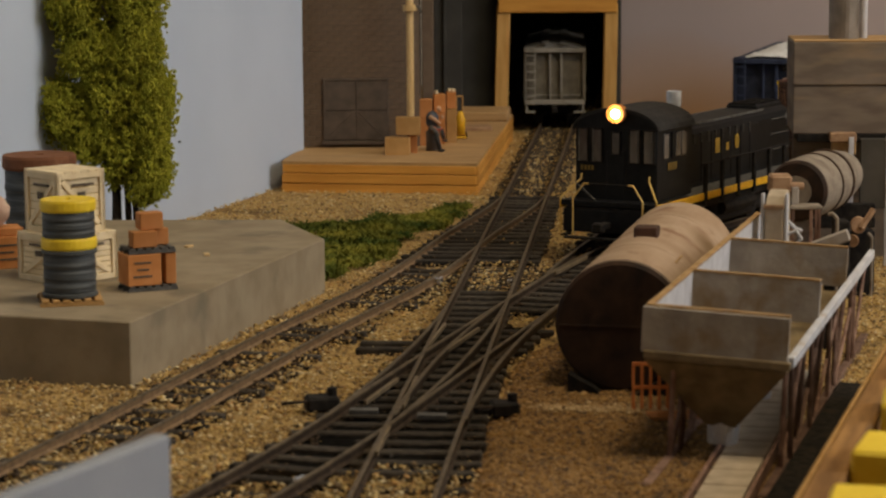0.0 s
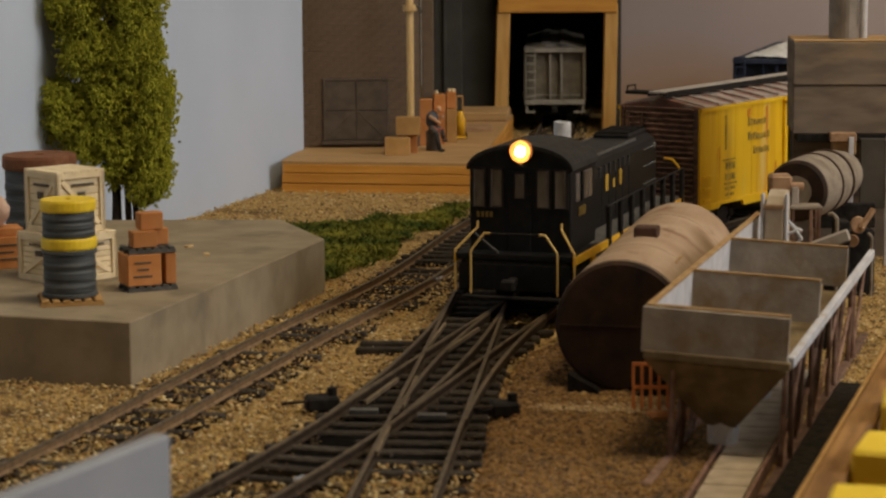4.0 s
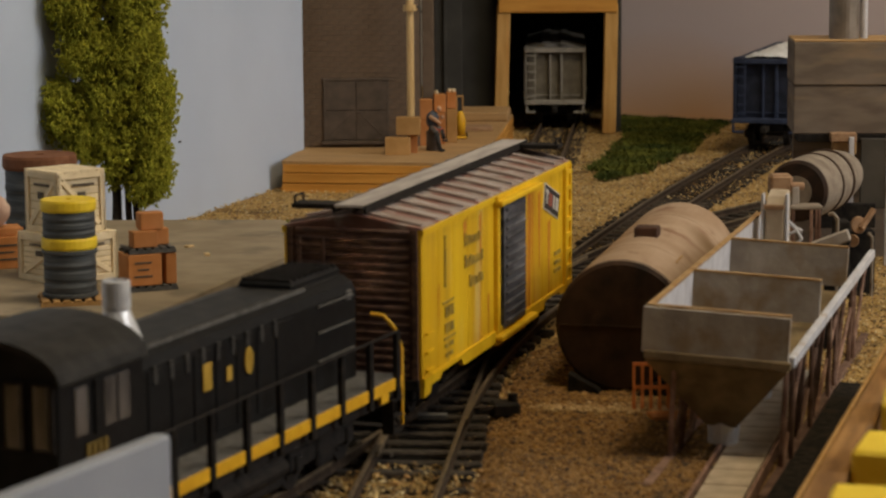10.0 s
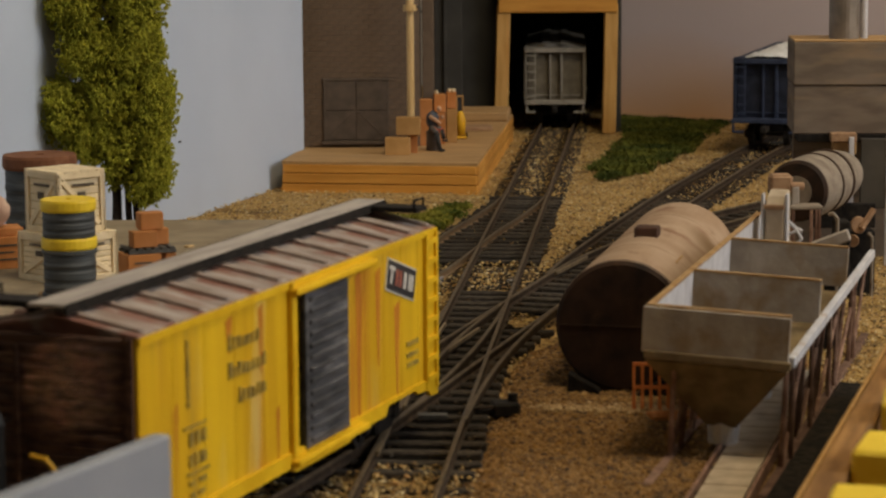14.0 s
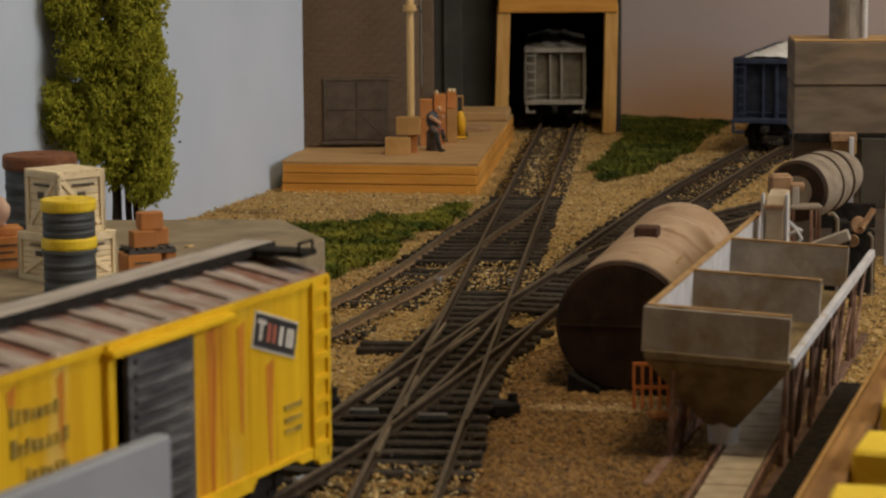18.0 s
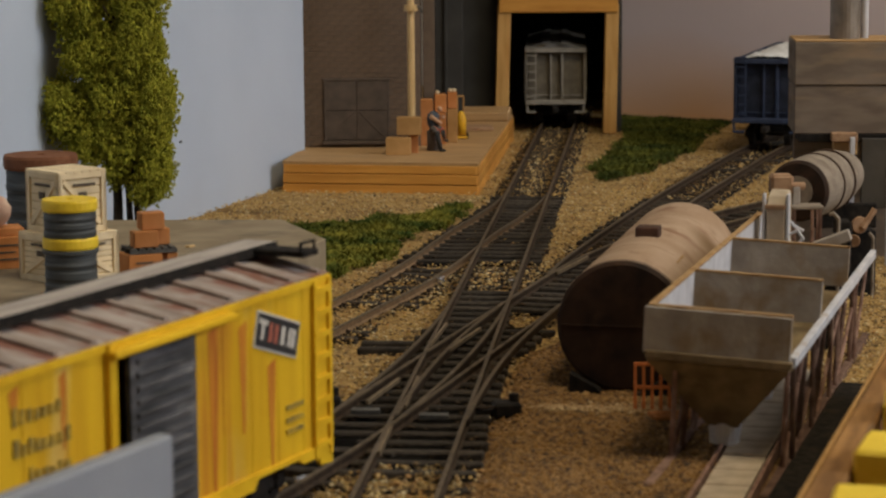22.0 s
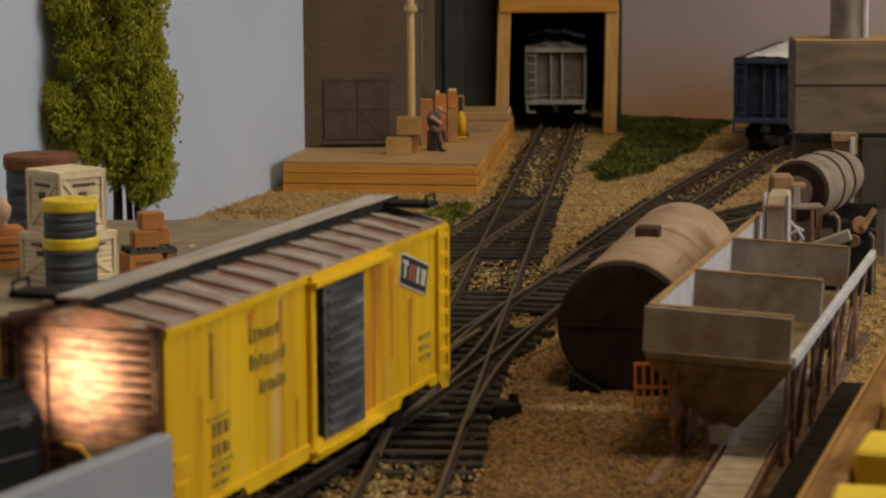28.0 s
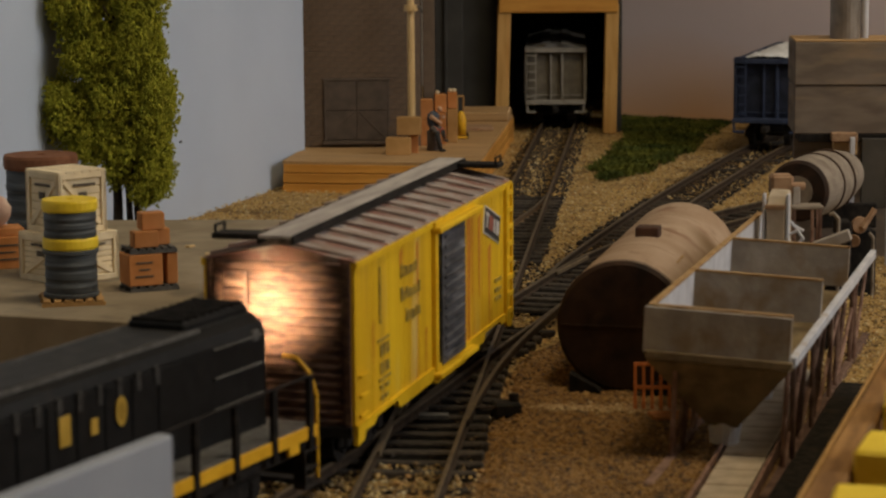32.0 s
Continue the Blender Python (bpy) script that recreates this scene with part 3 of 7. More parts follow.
def build_tracks():
    build_track("track_portal", "brown-railed model track with dark ties leading to the portal", TRACK_P, wide=portal_tie, clear=lambda p: between(p.y, NEAR_TURN) or between(p.y, FAR_TURN))
    build_track("track_main", "brown-railed model track with dark ties curving through the yard", TRACK_B, skip=lambda p: between(p.y, (0.525, 0.694)) or near_line(TRACK_P, p, 0.0115), lift=0.00004,
                wide=lambda p: (0.0205 if between(p.y, (0.69, 0.735)) else 0.0295, 0.0), clear=lambda p: p.y > 0.490)
    build_track("track_dock", "brown-railed model siding half buried in ballast beside the dock", TRACK_S, skip=lambda p: p.y > FAR_TURN[0] or near_line(TRACK_P, p, 0.0125) or (p.y < 0.72 and random.random() < 0.25), steel=RAILTAN, lift=-0.0004,
                clear=lambda p: p.y > 0.785 or random.random() < 0.5)
    build_track("track_branch", "brown-railed model track branching towards the far yard", TRACK_C, skip=lambda p: near_line(TRACK_B, p, 0.012), lift=-0.00004, clear=lambda p: p.y < 0.955 or random.random() < 0.2)


def build_dock():
    dock = thing("concrete_dock", "olive-grey concrete loading dock with sharp edges", "loading dock")
    poly = [(-0.0783, 0.5957), (-0.0366, 0.7420), (-0.0530, 0.7880), (-0.1230, 0.7900), (-0.1800, 0.6300)]
    bm = prism(bmesh.new(), poly, -0.003, 0.0165, "z")
    bmesh.ops.bevel(bm, geom=[e for e in bm.edges], offset=0.0003, segments=1, affect="EDGES", profile=0.5)
    part("dock_body", bm, CONCRETE, dock)
    poly2 = [(-0.0530, 0.7950), (-0.0600, 0.8560), (-0.0980, 0.8560), (-0.1040, 0.7960)]
    part("rear_ramp", prism(bmesh.new(), poly2, -0.003, 0.0050, "z"), CONCRETE, dock, "lower grey ramp behind the dock")


def build_platform():
    pf = thing("wooden_platform", "honey-coloured wooden loading platform of stacked planks", "platform")
    fl, fr, br = Vector((-0.0670, 1.0020)), Vector((0.0142, 0.9880)), Vector((0.0352, 1.2120))
    bl = Vector((-0.0440, 1.215))
    z = 0.0124
    poly = [(p.x, p.y) for p in (fl, fr, br, bl)]
    part("deck", prism(bmesh.new(), poly, z - 0.0012, z, "z"), WOODTOP, pf, "pale dusty plank deck")
    inner = [((p.x - (0.0)), p.y) for p in (fl + Vector((0.002, 0.003)), fr + Vector((-0.002, 0.003)), br + Vector((-0.002, -0.002)), bl + Vector((0.002, -0.002)))]
    part("core", prism(bmesh.new(), inner, -0.002, z - 0.0014, "z"), WOOD, pf)
    for a, b in ((fl, fr), (fr, br)):
        d = b - a
        rot = Matrix.Rotation(math.atan2(d.y, d.x), 4, "Z")
        for i, (z0, z1) in enumerate(((-0.001, 0.0030), (0.0033, 0.0073), (0.0076, 0.0111))):
            m = Matrix.Translation(((a.x + b.x) / 2, (a.y + b.y) / 2, (z0 + z1) / 2)) @ rot
            part("plank", bx((0, 0.0008, 0), (d.length - 0.0004 * i, 0.0024 + 0.0002 * (i % 2), z1 - z0), 0.0003), WOOD, pf, at=m)


def build_building():
    b = thing("brick_building", "tall brown brick warehouse standing on the wooden platform", "building")
    x0, x1, y0 = -0.0612, -0.0098, 1.0560
    z0, z1 = 0.0126, 0.128
    part("wall", bx(((x0 + x1) / 2, y0 + 0.0443, (z0 + z1) / 2), (x1 - x0, 0.088, z1 - z0)), MORTAR, b)
    dx0, dx1, dz0, dz1 = -0.0512, -0.0242, 0.0155, 0.0415
    door = part("loading_door", bx(((dx0 + dx1) / 2, y0 + 0.0002, (dz0 + dz1) / 2), (dx1 - dx0, 0.0008, dz1 - dz0)), DOORBROWN, b, "brown closed panelled loading door")
    for i in range(2):
        for j in range(2):
            cx = dx0 + (i + 0.5) * (dx1 - dx0) / 2
            cz = dz0 + (j + 0.5) * (dz1 - dz0) / 2
            part("door_panel", bx((cx, y0 - 0.0003, cz), ((dx1 - dx0) / 2 - 0.0004, 0.0005, (dz1 - dz0) / 2 - 0.0004), 0.0001), DOORBROWN, door)
    bm = bmesh.new()
    rod(bm, [(dx0 + 0.001, y0 - 0.0005, dz0 + 0.001), (dx0 + 0.0125, y0 - 0.0005, dz1 - 0.0135)], 0.0003)
    rod(bm, [(dx1 - 0.001, y0 - 0.0005, dz0 + 0.001), (dx1 - 0.0125, y0 - 0.0005, dz1 - 0.0135)], 0.0003)
    part("door_brace", bm, DOORBROWN, door)
    for nm, c, s in (("lintel", ((dx0 + dx1) / 2, y0 - 0.0001, dz1 + 0.0005), (dx1 - dx0 + 0.002, 0.0012, 0.0010)),
                     ("door_jamb", (dx0 - 0.0003, y0 - 0.0001, (dz0 + dz1) / 2), (0.0010, 0.0012, dz1 - dz0)),
                     ("door_jamb", (dx1 + 0.0003, y0 - 0.0001, (dz0 + dz1) / 2), (0.0010, 0.0012, dz1 - dz0)),
                     ("door_step", ((dx0 + dx1) / 2, y0 - 0.0006, dz0 - 0.0010), (dx1 - dx0 + 0.003, 0.0032, 0.0016))):
        part(nm, bx(c, s, 0.0002), DOORBROWN, b)
    part("corner_strip", bx((x0 - 0.0006, y0 + 0.001, (z0 + z1) / 2), (0.0012, 0.004, z1 - z0)), CHARCOAL, b)
    # olive pilaster and recessed dark bay to the right
    part("pilaster", bx((-0.0062, 1.090, (z0 + z1) / 2), (0.0052, 0.030, z1 - z0), 0.0003), MORTAR, b)
    part("side_bay", bx((0.0030, 1.150, (z0 + z1) / 2), (0.0130, 0.016, z1 - z0), 0.0003), CHARCOAL, b)
    part("bay_strip", bx((0.0015, 1.1415, (z0 + z1) / 2), (0.0016, 0.002, z1 - z0), 0.0003), CHARCOAL, b)
    return b


def brick_courses(parent):
    """Raised bricks on the front of the warehouse."""
    x0, x1, y0 = -0.0612, -0.0098, 1.0560
    bw, bh, j = 0.0052, 0.0023, 0.00035
    me = mesh_of("brick", bx((0, 0, 0), (bw - j, 0.0009, bh - j), 0.00012), BRICKC)
    half = mesh_of("brick", bx((0, 0, 0), (bw / 2 - j, 0.0009, bh - j), 0.00012), BRICKC)
    rows = int((0.0890 - 0.0128) / bh)
    for r in range(rows):
        z = 0.0128 + (r + 0.5) * bh
        x = x0 + 0.0005 + (0 if r % 2 else bw / 2)
        if not r % 2:
            piece("brick", half, parent, Matrix.Translation((x0 + bw / 4, y0 + 0.0006, z)))
        while x + bw < x1:
            cx = x + bw / 2
            x += bw
            if -0.0512 < cx < -0.0242 and z < 0.0415:
                continue
            piece("brick", me, parent, Matrix.Translation((cx, y0 + 0.0006 + random.uniform(-1, 1) * 0.00004, z)))


def build_portal():
    p = thing("wooden_portal", "honey-coloured timber portal frame round a dark tunnel mouth", "portal")
    y = 1.2366
    lean = Matrix.Rotation(radians(1.6), 4, "Y")
    part("post", bx((0, 0, 0.033), (0.0068, 0.0068, 0.066), 0.0004), WOODPOST, p, at=Matrix.Translation((0.0298, y, 0.0)) @ lean)
    part("post", bx((0, 0, 0.033), (0.0068, 0.0068, 0.066), 0.0004), WOODPOST, p, at=Matrix.Translation((0.0852, y, 0.0)) @ Matrix.Rotation(radians(1.0), 4, "Y"))
    part("beam", bx((0.0590, y - 0.0005, 0.0665), (0.0605, 0.0078, 0.0090), 0.0004), WOOD, p)
    part("beam", bx((0.0590, y - 0.0012, 0.0748), (0.0625, 0.0085, 0.0072), 0.0004), WOOD, p)
    t = thing("tunnel_box", "charcoal card walls of the dark tunnel behind the portal", "tunnel", kind="structure")
    # the extra roof and far side wall are unseen, added to keep stray light out
    for nm, c, s in (("side_wall", (0.0265, 1.375, 0.06), (0.003, 0.264, 0.124)), ("side_wall", (0.0905, 1.285, 0.06), (0.003, 0.084, 0.124)),
                     ("roof", (0.0585, 1.375, 0.0780), (0.061, 0.264, 0.003)), ("roof", (0.1080, 1.430, 0.0780), (0.036, 0.154, 0.003)), ("end_wall", (0.0785, 1.508, 0.06), (0.101, 0.003, 0.124)), ("side_wall", (0.1275, 1.430, 0.06), (0.003, 0.154, 0.124)),
                     ("front_wall", (0.0090, 1.2455, 0.07), (0.0320, 0.003, 0.144)), ("header", (0.0585, 1.2455, 0.115), (0.0640, 0.003, 0.066)),
                     ("side_wall", (-0.0080, 1.205, 0.07), (0.002, 0.080, 0.144))):
        part(nm, bx(c, s), CHARCOAL, t)


build_ground()
build_room()
build_tracks()
build_dock()
build_platform()
HOUSE = build_building()
build_portal()

# ---- the train ----
MOVING = {}


def build_truck(parent, at_x, wheel_r, base, name="truck"):
    """A two-axle truck; x forward, origin on the rail top under its pivot. Returns it and its wheelsets."""
    bm = bmesh.new()
    for sy in (-1, 1):
        add_box(bm, (0, sy * 0.0105, wheel_r + 0.0005), (base + 0.0075, 0.0016, 0.0042), 0.0005)
        add_box(bm, (0, sy * 0.0108, wheel_r + 0.0000), (0.0085, 0.0024, 0.0068), 0.0005)
        for sx in (-1, 1):
            add_box(bm, (sx * base / 2, sy * 0.0110, wheel_r), (0.0034, 0.0020, 0.0036), 0.0004)
    add_box(bm, (0, 0, wheel_r + 0.0016), (0.005, 0.021, 0.0028), 0.0003)
    tr = part(name, bm, DARK, parent, "dark truck frame", at=Matrix.Translation((at_x, 0, 0)))
    sets = []
    for sx in (-1, 1):
        bm = bmesh.new()
        cyl(bm, (0, -0.0098, 0), (0, 0.0098, 0), 0.0008, seg=8)
        for sy in (-1, 1):
            cyl(bm, (0, sy * 0.0073, 0), (0, sy * 0.0098, 0), wheel_r, seg=18)
            cyl(bm, (0, sy * 0.0070, 0), (0, sy * 0.0077, 0), wheel_r + 0.0005, seg=18)
            for k in range(4):
                a = k * math.pi / 2
                cyl(bm, (math.cos(a) * wheel_r * 0.6, sy * 0.0096, math.sin(a) * wheel_r * 0.6), (math.cos(a) * wheel_r * 0.6, sy * 0.0101, math.sin(a) * wheel_r * 0.6), wheel_r * 0.16, seg=6)
        ws = part("wheelset", bm, DARK, tr, at=Matrix.Translation((sx * base / 2, 0, wheel_r)))
        sets.append((ws, sx * base / 2))
    return tr, sets


def arch(hw, z0, rise, n=10):
    return [(hw * math.cos(math.pi * i / n), z0 + rise * math.sin(math.pi * i / n)) for i in range(n + 1)]


def build_loco():
    lo = thing("diesel_switcher", "black diesel switcher locomotive with yellow sill stripe and lit headlight", "locomotive")
    # frame and walkway
    part("frame", bx((0.0022, 0, 0.0125), (0.1436, 0.0318, 0.0040), 0.0003), DARK, lo)
    part("walkway", bx((-0.0113, 0, 0.01560), (0.1156, 0.0350, 0.0018), 0.0002), WALKGREY, lo, "grey walkway plate")
    for sy in (-1, 1):
        bm = bx((0.0022, sy * 0.01755, 0.0150), (0.1441, 0.0006, 0.0025), 0.0001)
        for x in (-0.060, 0.052):
            add_box(bm, (x, sy * 0.0174, 0.0130), (0.0040, 0.0008, 0.0022), 0.0001)
        part("sill_stripe", bm, SILLYEL, lo, "yellow-painted side sill")
    part("end_platform", bx((0.0605, 0, 0.01560), (0.0275, 0.0350, 0.0018), 0.0002), BLACK, lo)
    part("fuel_tank", bx((0.0, 0, 0.0070), (0.036, 0.028, 0.0080), 0.0010), DARK, lo)
    # added box between the wheels, blocks light passing under the engine
    part("underbody_light_block", bx((0.0, 0, 0.0080), (0.1240, 0.0124, 0.0090), 0.0010), DARK, lo)
    bm = bmesh.new()
    for sy in (-1, 1):
        cyl(bm, (-0.014, sy * 0.0145, 0.0085), (0.014, sy * 0.0145, 0.0085), 0.0024, seg=12)
    part("air_reservoir", bm, DARK, lo)
    # cab
    cx0, cx1, hw, ez = 0.0395, 0.0680, 0.0150, 0.0405
    cab = part("cab", bx(((cx0 + cx1) / 2, 0, (0.0154 + ez) / 2), (cx1 - cx0, 2 * hw, ez - 0.0154), 0.0003), BLACK, lo)
    gable = arch(hw, ez - 0.0002, 0.0058, 12)
    part("gable", prism(bmesh.new(), gable, cx0, cx1, "x"), BLACK, cab)
    outer = arch(hw + 0.0008, ez - 0.0004, 0.0072, 14)
    inner = arch(hw + 0.0003, ez - 0.0008, 0.0064, 14)[::-1]
    part("cab_roof", prism(bmesh.new(), outer + inner, cx0 - 0.0008, cx1 + 0.0008, "x"), DUSTBLACK, cab, "dusty black arched roof")
    for y, w in ((-0.0122, 0.0036), (-0.0070, 0.0036), (0.0070, 0.0036), (0.0122, 0.0036), (0.0, 0.0030)):
        z0, z1 = (0.0292, 0.0400) if y else (0.0318, 0.0390)
        zc = (z0 + z1) / 2
        part("cab_window", bx((cx1 + 0.00025, y, zc), (0.0006, w, z1 - z0), 0.0002), PANE, cab, "dusty glazed front window")
        bm = bmesh.new()
        for c, q in (((y, z1 + 0.0002), (w + 0.0008, 0.0004)), ((y, z0 - 0.0002), (w + 0.0008, 0.0004)), ((y - w / 2 - 0.0002, zc), (0.0004, z1 - z0)), ((y + w / 2 + 0.0002, zc), (0.0004, z1 - z0))):
            add_box(bm, (cx1 + 0.0003, *c), (0.0009, *q))
        part("window_frame", bm, DARK if y else BLACK, cab)
        if y:
            part("sash_bar", bx((cx1 + 0.0006, y + (0.0012 if y > 0 else -0.0012), zc), (0.0004, 0.0003, z1 - z0)), WALKGREY, cab, "pale sash bar")
    part("cab_door", bx((cx1 + 0.0001, 0, 0.0245), (0.0006, 0.0066, 0.0175), 0.0002), BLACK, cab)
    for sy in (-1, 1):
        for x in (0.0468, 0.0515, 0.0610):
            part("side_window", bx((x, sy * (hw + 0.0001), 0.0345), (0.0040, 0.0005, 0.0082), 0.0002), PANE, cab, "dark glazed side window")
        part("window_post", bx((0.0563, sy * (hw + 0.0002), 0.0345), (0.0010, 0.0006, 0.0090)), BLACK, cab)
        for k in range(4):
            part("number_bar", bx((0.0535 + k * 0.0019, sy * (hw + 0.0003), 0.0275), (0.0012, 0.0003, 0.0025)), GOLDDIM, cab, "gold cab-side marking")
    for k in range(4):
        part("number_bar", bx((cx1 + 0.0004, -0.0124 + k * 0.0013, 0.0270), (0.0003, 0.0008, 0.0016)), GOLDDIM, cab, "gold cab-front marking")
    # hood
    hx0, hx1, hh = -0.0640, 0.0397, 0.0094
    prof = [(-hh, 0.0154), (hh, 0.0154), (hh, 0.0350), (hh - 0.0008, 0.0368), (hh - 0.0028, 0.0382), (-hh + 0.0028, 0.0382), (-hh + 0.0008, 0.0368), (-hh, 0.0350)]
    hood = part("hood", prism(bmesh.new(), prof, hx0, hx1, "x"), BLACK, lo)
    part("hood_top", bx(((hx0 + hx1) / 2, 0, 0.0383), (hx1 - hx0 - 0.001, 2 * hh - 0.0062, 0.0005), 0.0002), DUSTBLACK, hood, "dusty black hood top")
    # pale strips paint the highlight along the hood's top edges
    for sy in (-1, 1):
        part("hood_edge_highlight", bx(((hx0 + hx1) / 2 + 0.006, sy * (hh - 0.0022), 0.03815), (0.074, 0.0005, 0.0008)), WALKGREY, hood, "pale strip painted as the hood edge highlight")
    part("radiator_grille", bx((-0.0515, 0, 0.0390), (0.0240, 0.0125, 0.0020), 0.0006), BLACK, hood)
    for k in range(9):
        part("grille_bar", bx((-0.0622 + k * 0.0027, 0, 0.0402), (0.0010, 0.0110, 0.0006)), DARK, hood)
    for sy in (-1, 1):
        for k in range(8):
            part("hood_door", bx((0.0330 - k * 0.0088, sy * (hh + 0.0001), 0.0262), (0.0080, 0.0004, 0.0165), 0.00015), BLACK, hood)
        for k in range(10):
            part("louver", bx((0.0320 - k * 0.0062, sy * (hh + 0.0003), 0.0335), (0.0016, 0.0006, 0.0034), 0.0001), LOUVRE, hood, "pale louvre")
        for z in (0.0345, 0.0290, 0.0232):
            part("radiator_edge", bx((-0.0530, sy * (hh + 0.0004), z), (0.0180, 0.0005, 0.0003)), WALKGREY, hood, "pale shutter edge")
        # lettering stands as plain gold shapes
        bm = bx((0.0060, sy * (hh + 0.0006), 0.0295), (0.0034, 0.0003, 0.0052), 0.0001)
        part("emblem_bar", bm, GOLD, hood, "gold painted marking")
        part("emblem_dot", bx((-0.0030, sy * (hh + 0.0006), 0.0285), (0.0022, 0.0003, 0.0028), 0.0001), GOLD, hood, "gold painted marking")
        ring = lathe(bmesh.new(), [(0.0012, -0.00015), (0.0019, -0.00015), (0.0019, 0.00015), (0.0012, 0.00015), (0.0012, -0.00015)], 18, Matrix.Translation((-0.0115, sy * (hh + 0.0006), 0.0295)) @ Matrix.Rotation(math.pi / 2, 4, "X") @ Matrix.Diagonal((0.9, 1.4, 1, 1)))
        part("emblem_ring", ring, GOLD, hood, "gold painted marking")
    part("marker_light", bx((hx0 - 0.0002, 0.0066, 0.0350), (0.0006, 0.0020, 0.0018), 0.0002), WHITEP, hood, "small pale number lamp")
    part("marker_light", bx((hx0 + 0.0035, 0.0093, 0.0345), (0.0026, 0.0006, 0.0022), 0.0002), WALKGREY, hood, "small grey number lamp")
    st = part("exhaust_pipe", lathe(bmesh.new(), [(0.0048, 0.0), (0.0046, 0.0010), (0.0026, 0.0058), (0.0024, 0.0064), (0.0026, 0.0068), (0.0026, 0.0116), (0.0023, 0.0118), (0.0020, 0.0090), (0.0, 0.0090)], 20, Matrix.Translation((0.0215, 0, 0.0378))), GALV, hood, "bright metal exhaust pipe", smooth=False)
    # headlights
    turned = Matrix.Translation((0.0700, 0.0008, 0.0455)) @ Matrix.Rotation(math.pi / 2, 4, "Y")
    # orange dish added round the lens to imitate the lamp's glow
    hl = part("headlight", lathe(bmesh.new(), [(0.0, -0.0030), (0.0030, -0.0030), (0.0033, 0.0), (0.0032, 0.0006), (0.0022, 0.0), (0.0, 0.0)], 28, turned), GLOWDISH, lo, "front headlight with an added orange dish imitating its glow")
    bm = bmesh.new()
    bmesh.ops.create_uvsphere(bm, u_segments=20, v_segments=10, radius=0.0015, matrix=Matrix.Translation((0.0704, 0.0008, 0.0455)) @ Matrix.Diagonal((0.7, 1, 1, 1)))
    part("lens", bm, LAMPGLOW, hl, "glowing headlight lens", smooth=True)
    rear = part("rear_headlight", lathe(bmesh.new(), [(0.0025, 0.0), (0.0025, 0.0054), (0.0021, 0.0062), (0.0019, 0.0062), (0.0021, 0.0052), (0.0021, 0.0), (0.0025, 0.0)], 18,
                Matrix.Translation((hx0, -0.0036, 0.0352)) @ Matrix.Rotation(-math.pi / 2, 4, "Y")), BLACK, lo, "rear headlight barrel")
    bm = bmesh.new()
    bmesh.ops.create_uvsphere(bm, u_segments=18, v_segments=12, radius=0.0018)
    bulb = part("bulb", bm, REARGLOW, rear, "glowing rear lamp bulb", smooth=True)
    MOVING["bulb"] = (bulb, hx0)
    # ends: pilots, steps, couplers
    for sx in (-1, 1):
        ex = 0.0742 if sx > 0 else -0.0700
        part("pilot", bx((ex - sx * 0.0006, 0, 0.0098), (0.0012, 0.0330, 0.0076), 0.0002), BLACK, lo)
        part("footboard", bx((ex + sx * 0.0012, 0, 0.0042), (0.0036, 0.0300, 0.0006), 0.0001), DARK, lo)
        bm = bx((ex + sx * 0.0035, 0, 0.0088), (0.0090, 0.0022, 0.0022), 0.0003)
        add_box(bm, (ex + sx * 0.0080, 0.0006, 0.0088), (0.0030, 0.0040, 0.0034), 0.0006)
        part("coupler", bm, DARK, lo)
        for sy in (-1, 1):
            bm = bmesh.new()
            for z in (0.0045, 0.0080, 0.0115):
                add_box(bm, (ex - sx * 0.0035, sy * 0.0168, z), (0.0056, 0.0022, 0.0005))
            add_box(bm, (ex - sx * 0.0062, sy * 0.0168, 0.0080), (0.0004, 0.0026, 0.0075))
            part("step_well", bm, DARK, lo)
            rail = [(ex - sx * 0.0004, sy * 0.0176, 0.0055), (ex - sx * 0.0004, sy * 0.0176, 0.0172)]
            if sx > 0:
                rail += [(cx1 + 0.0008, sy * 0.0125, 0.0232), (cx1 + 0.0004, sy * 0.0125, 0.0250)]
                second = [(ex + 0.0002, sy * 0.0128, 0.0050), (ex + 0.0002, sy * 0.0128, 0.0172), (ex - 0.0006, sy * 0.0090, 0.0222), (ex - 0.0006, sy * 0.0072, 0.0222)]
                part("grab_rail", rod(bmesh.new(), second, 0.00035), BRASSRAIL, lo, "weathered yellow grab rail")
            else:
                rail += [(ex, sy * 0.0174, 0.0215), (ex + 0.0008, sy * 0.0162, 0.0262), (ex + 0.0016, sy * 0.0140, 0.0290), (ex + 0.0022, sy * 0.0112, 0.0294)]
            part("grab_rail", rod(bmesh.new(), rail, 0.00045 if sx < 0 else 0.00036), SILLYEL if sx < 0 else BRASSRAIL, lo, "weathered yellow grab rail")
    part("end_brace", rod(bmesh.new(), [(0.0738, -0.0120, 0.0225), (0.0738, -0.0045, 0.0165)], 0.0003), WALKGREY, lo)
    part("end_rail", rod(bmesh.new(), [(0.0738, -0.0072, 0.0222), (0.0738, 0.0072, 0.0222)], 0.0003), DARK, lo)
    # side handrails
    for sy in (-1, 1):
        for k in range(8):
            x = 0.0345 - k * 0.0144
            part("stanchion", cyl(bmesh.new(), (x, sy * 0.0178, 0.0120), (x, sy * 0.0178, 0.0262), 0.0009, seg=6), DARK, lo)
        part("handrail", cyl(bmesh.new(), (0.0375, sy * 0.0178, 0.0262), (-0.0670, sy * 0.0178, 0.0262), 0.0003, seg=6), DARK, lo)
    tr = []
    for x in (0.042, -0.042):
        tr.append((*build_truck(lo, x, 0.0056, 0.0275), x, 0.0056))
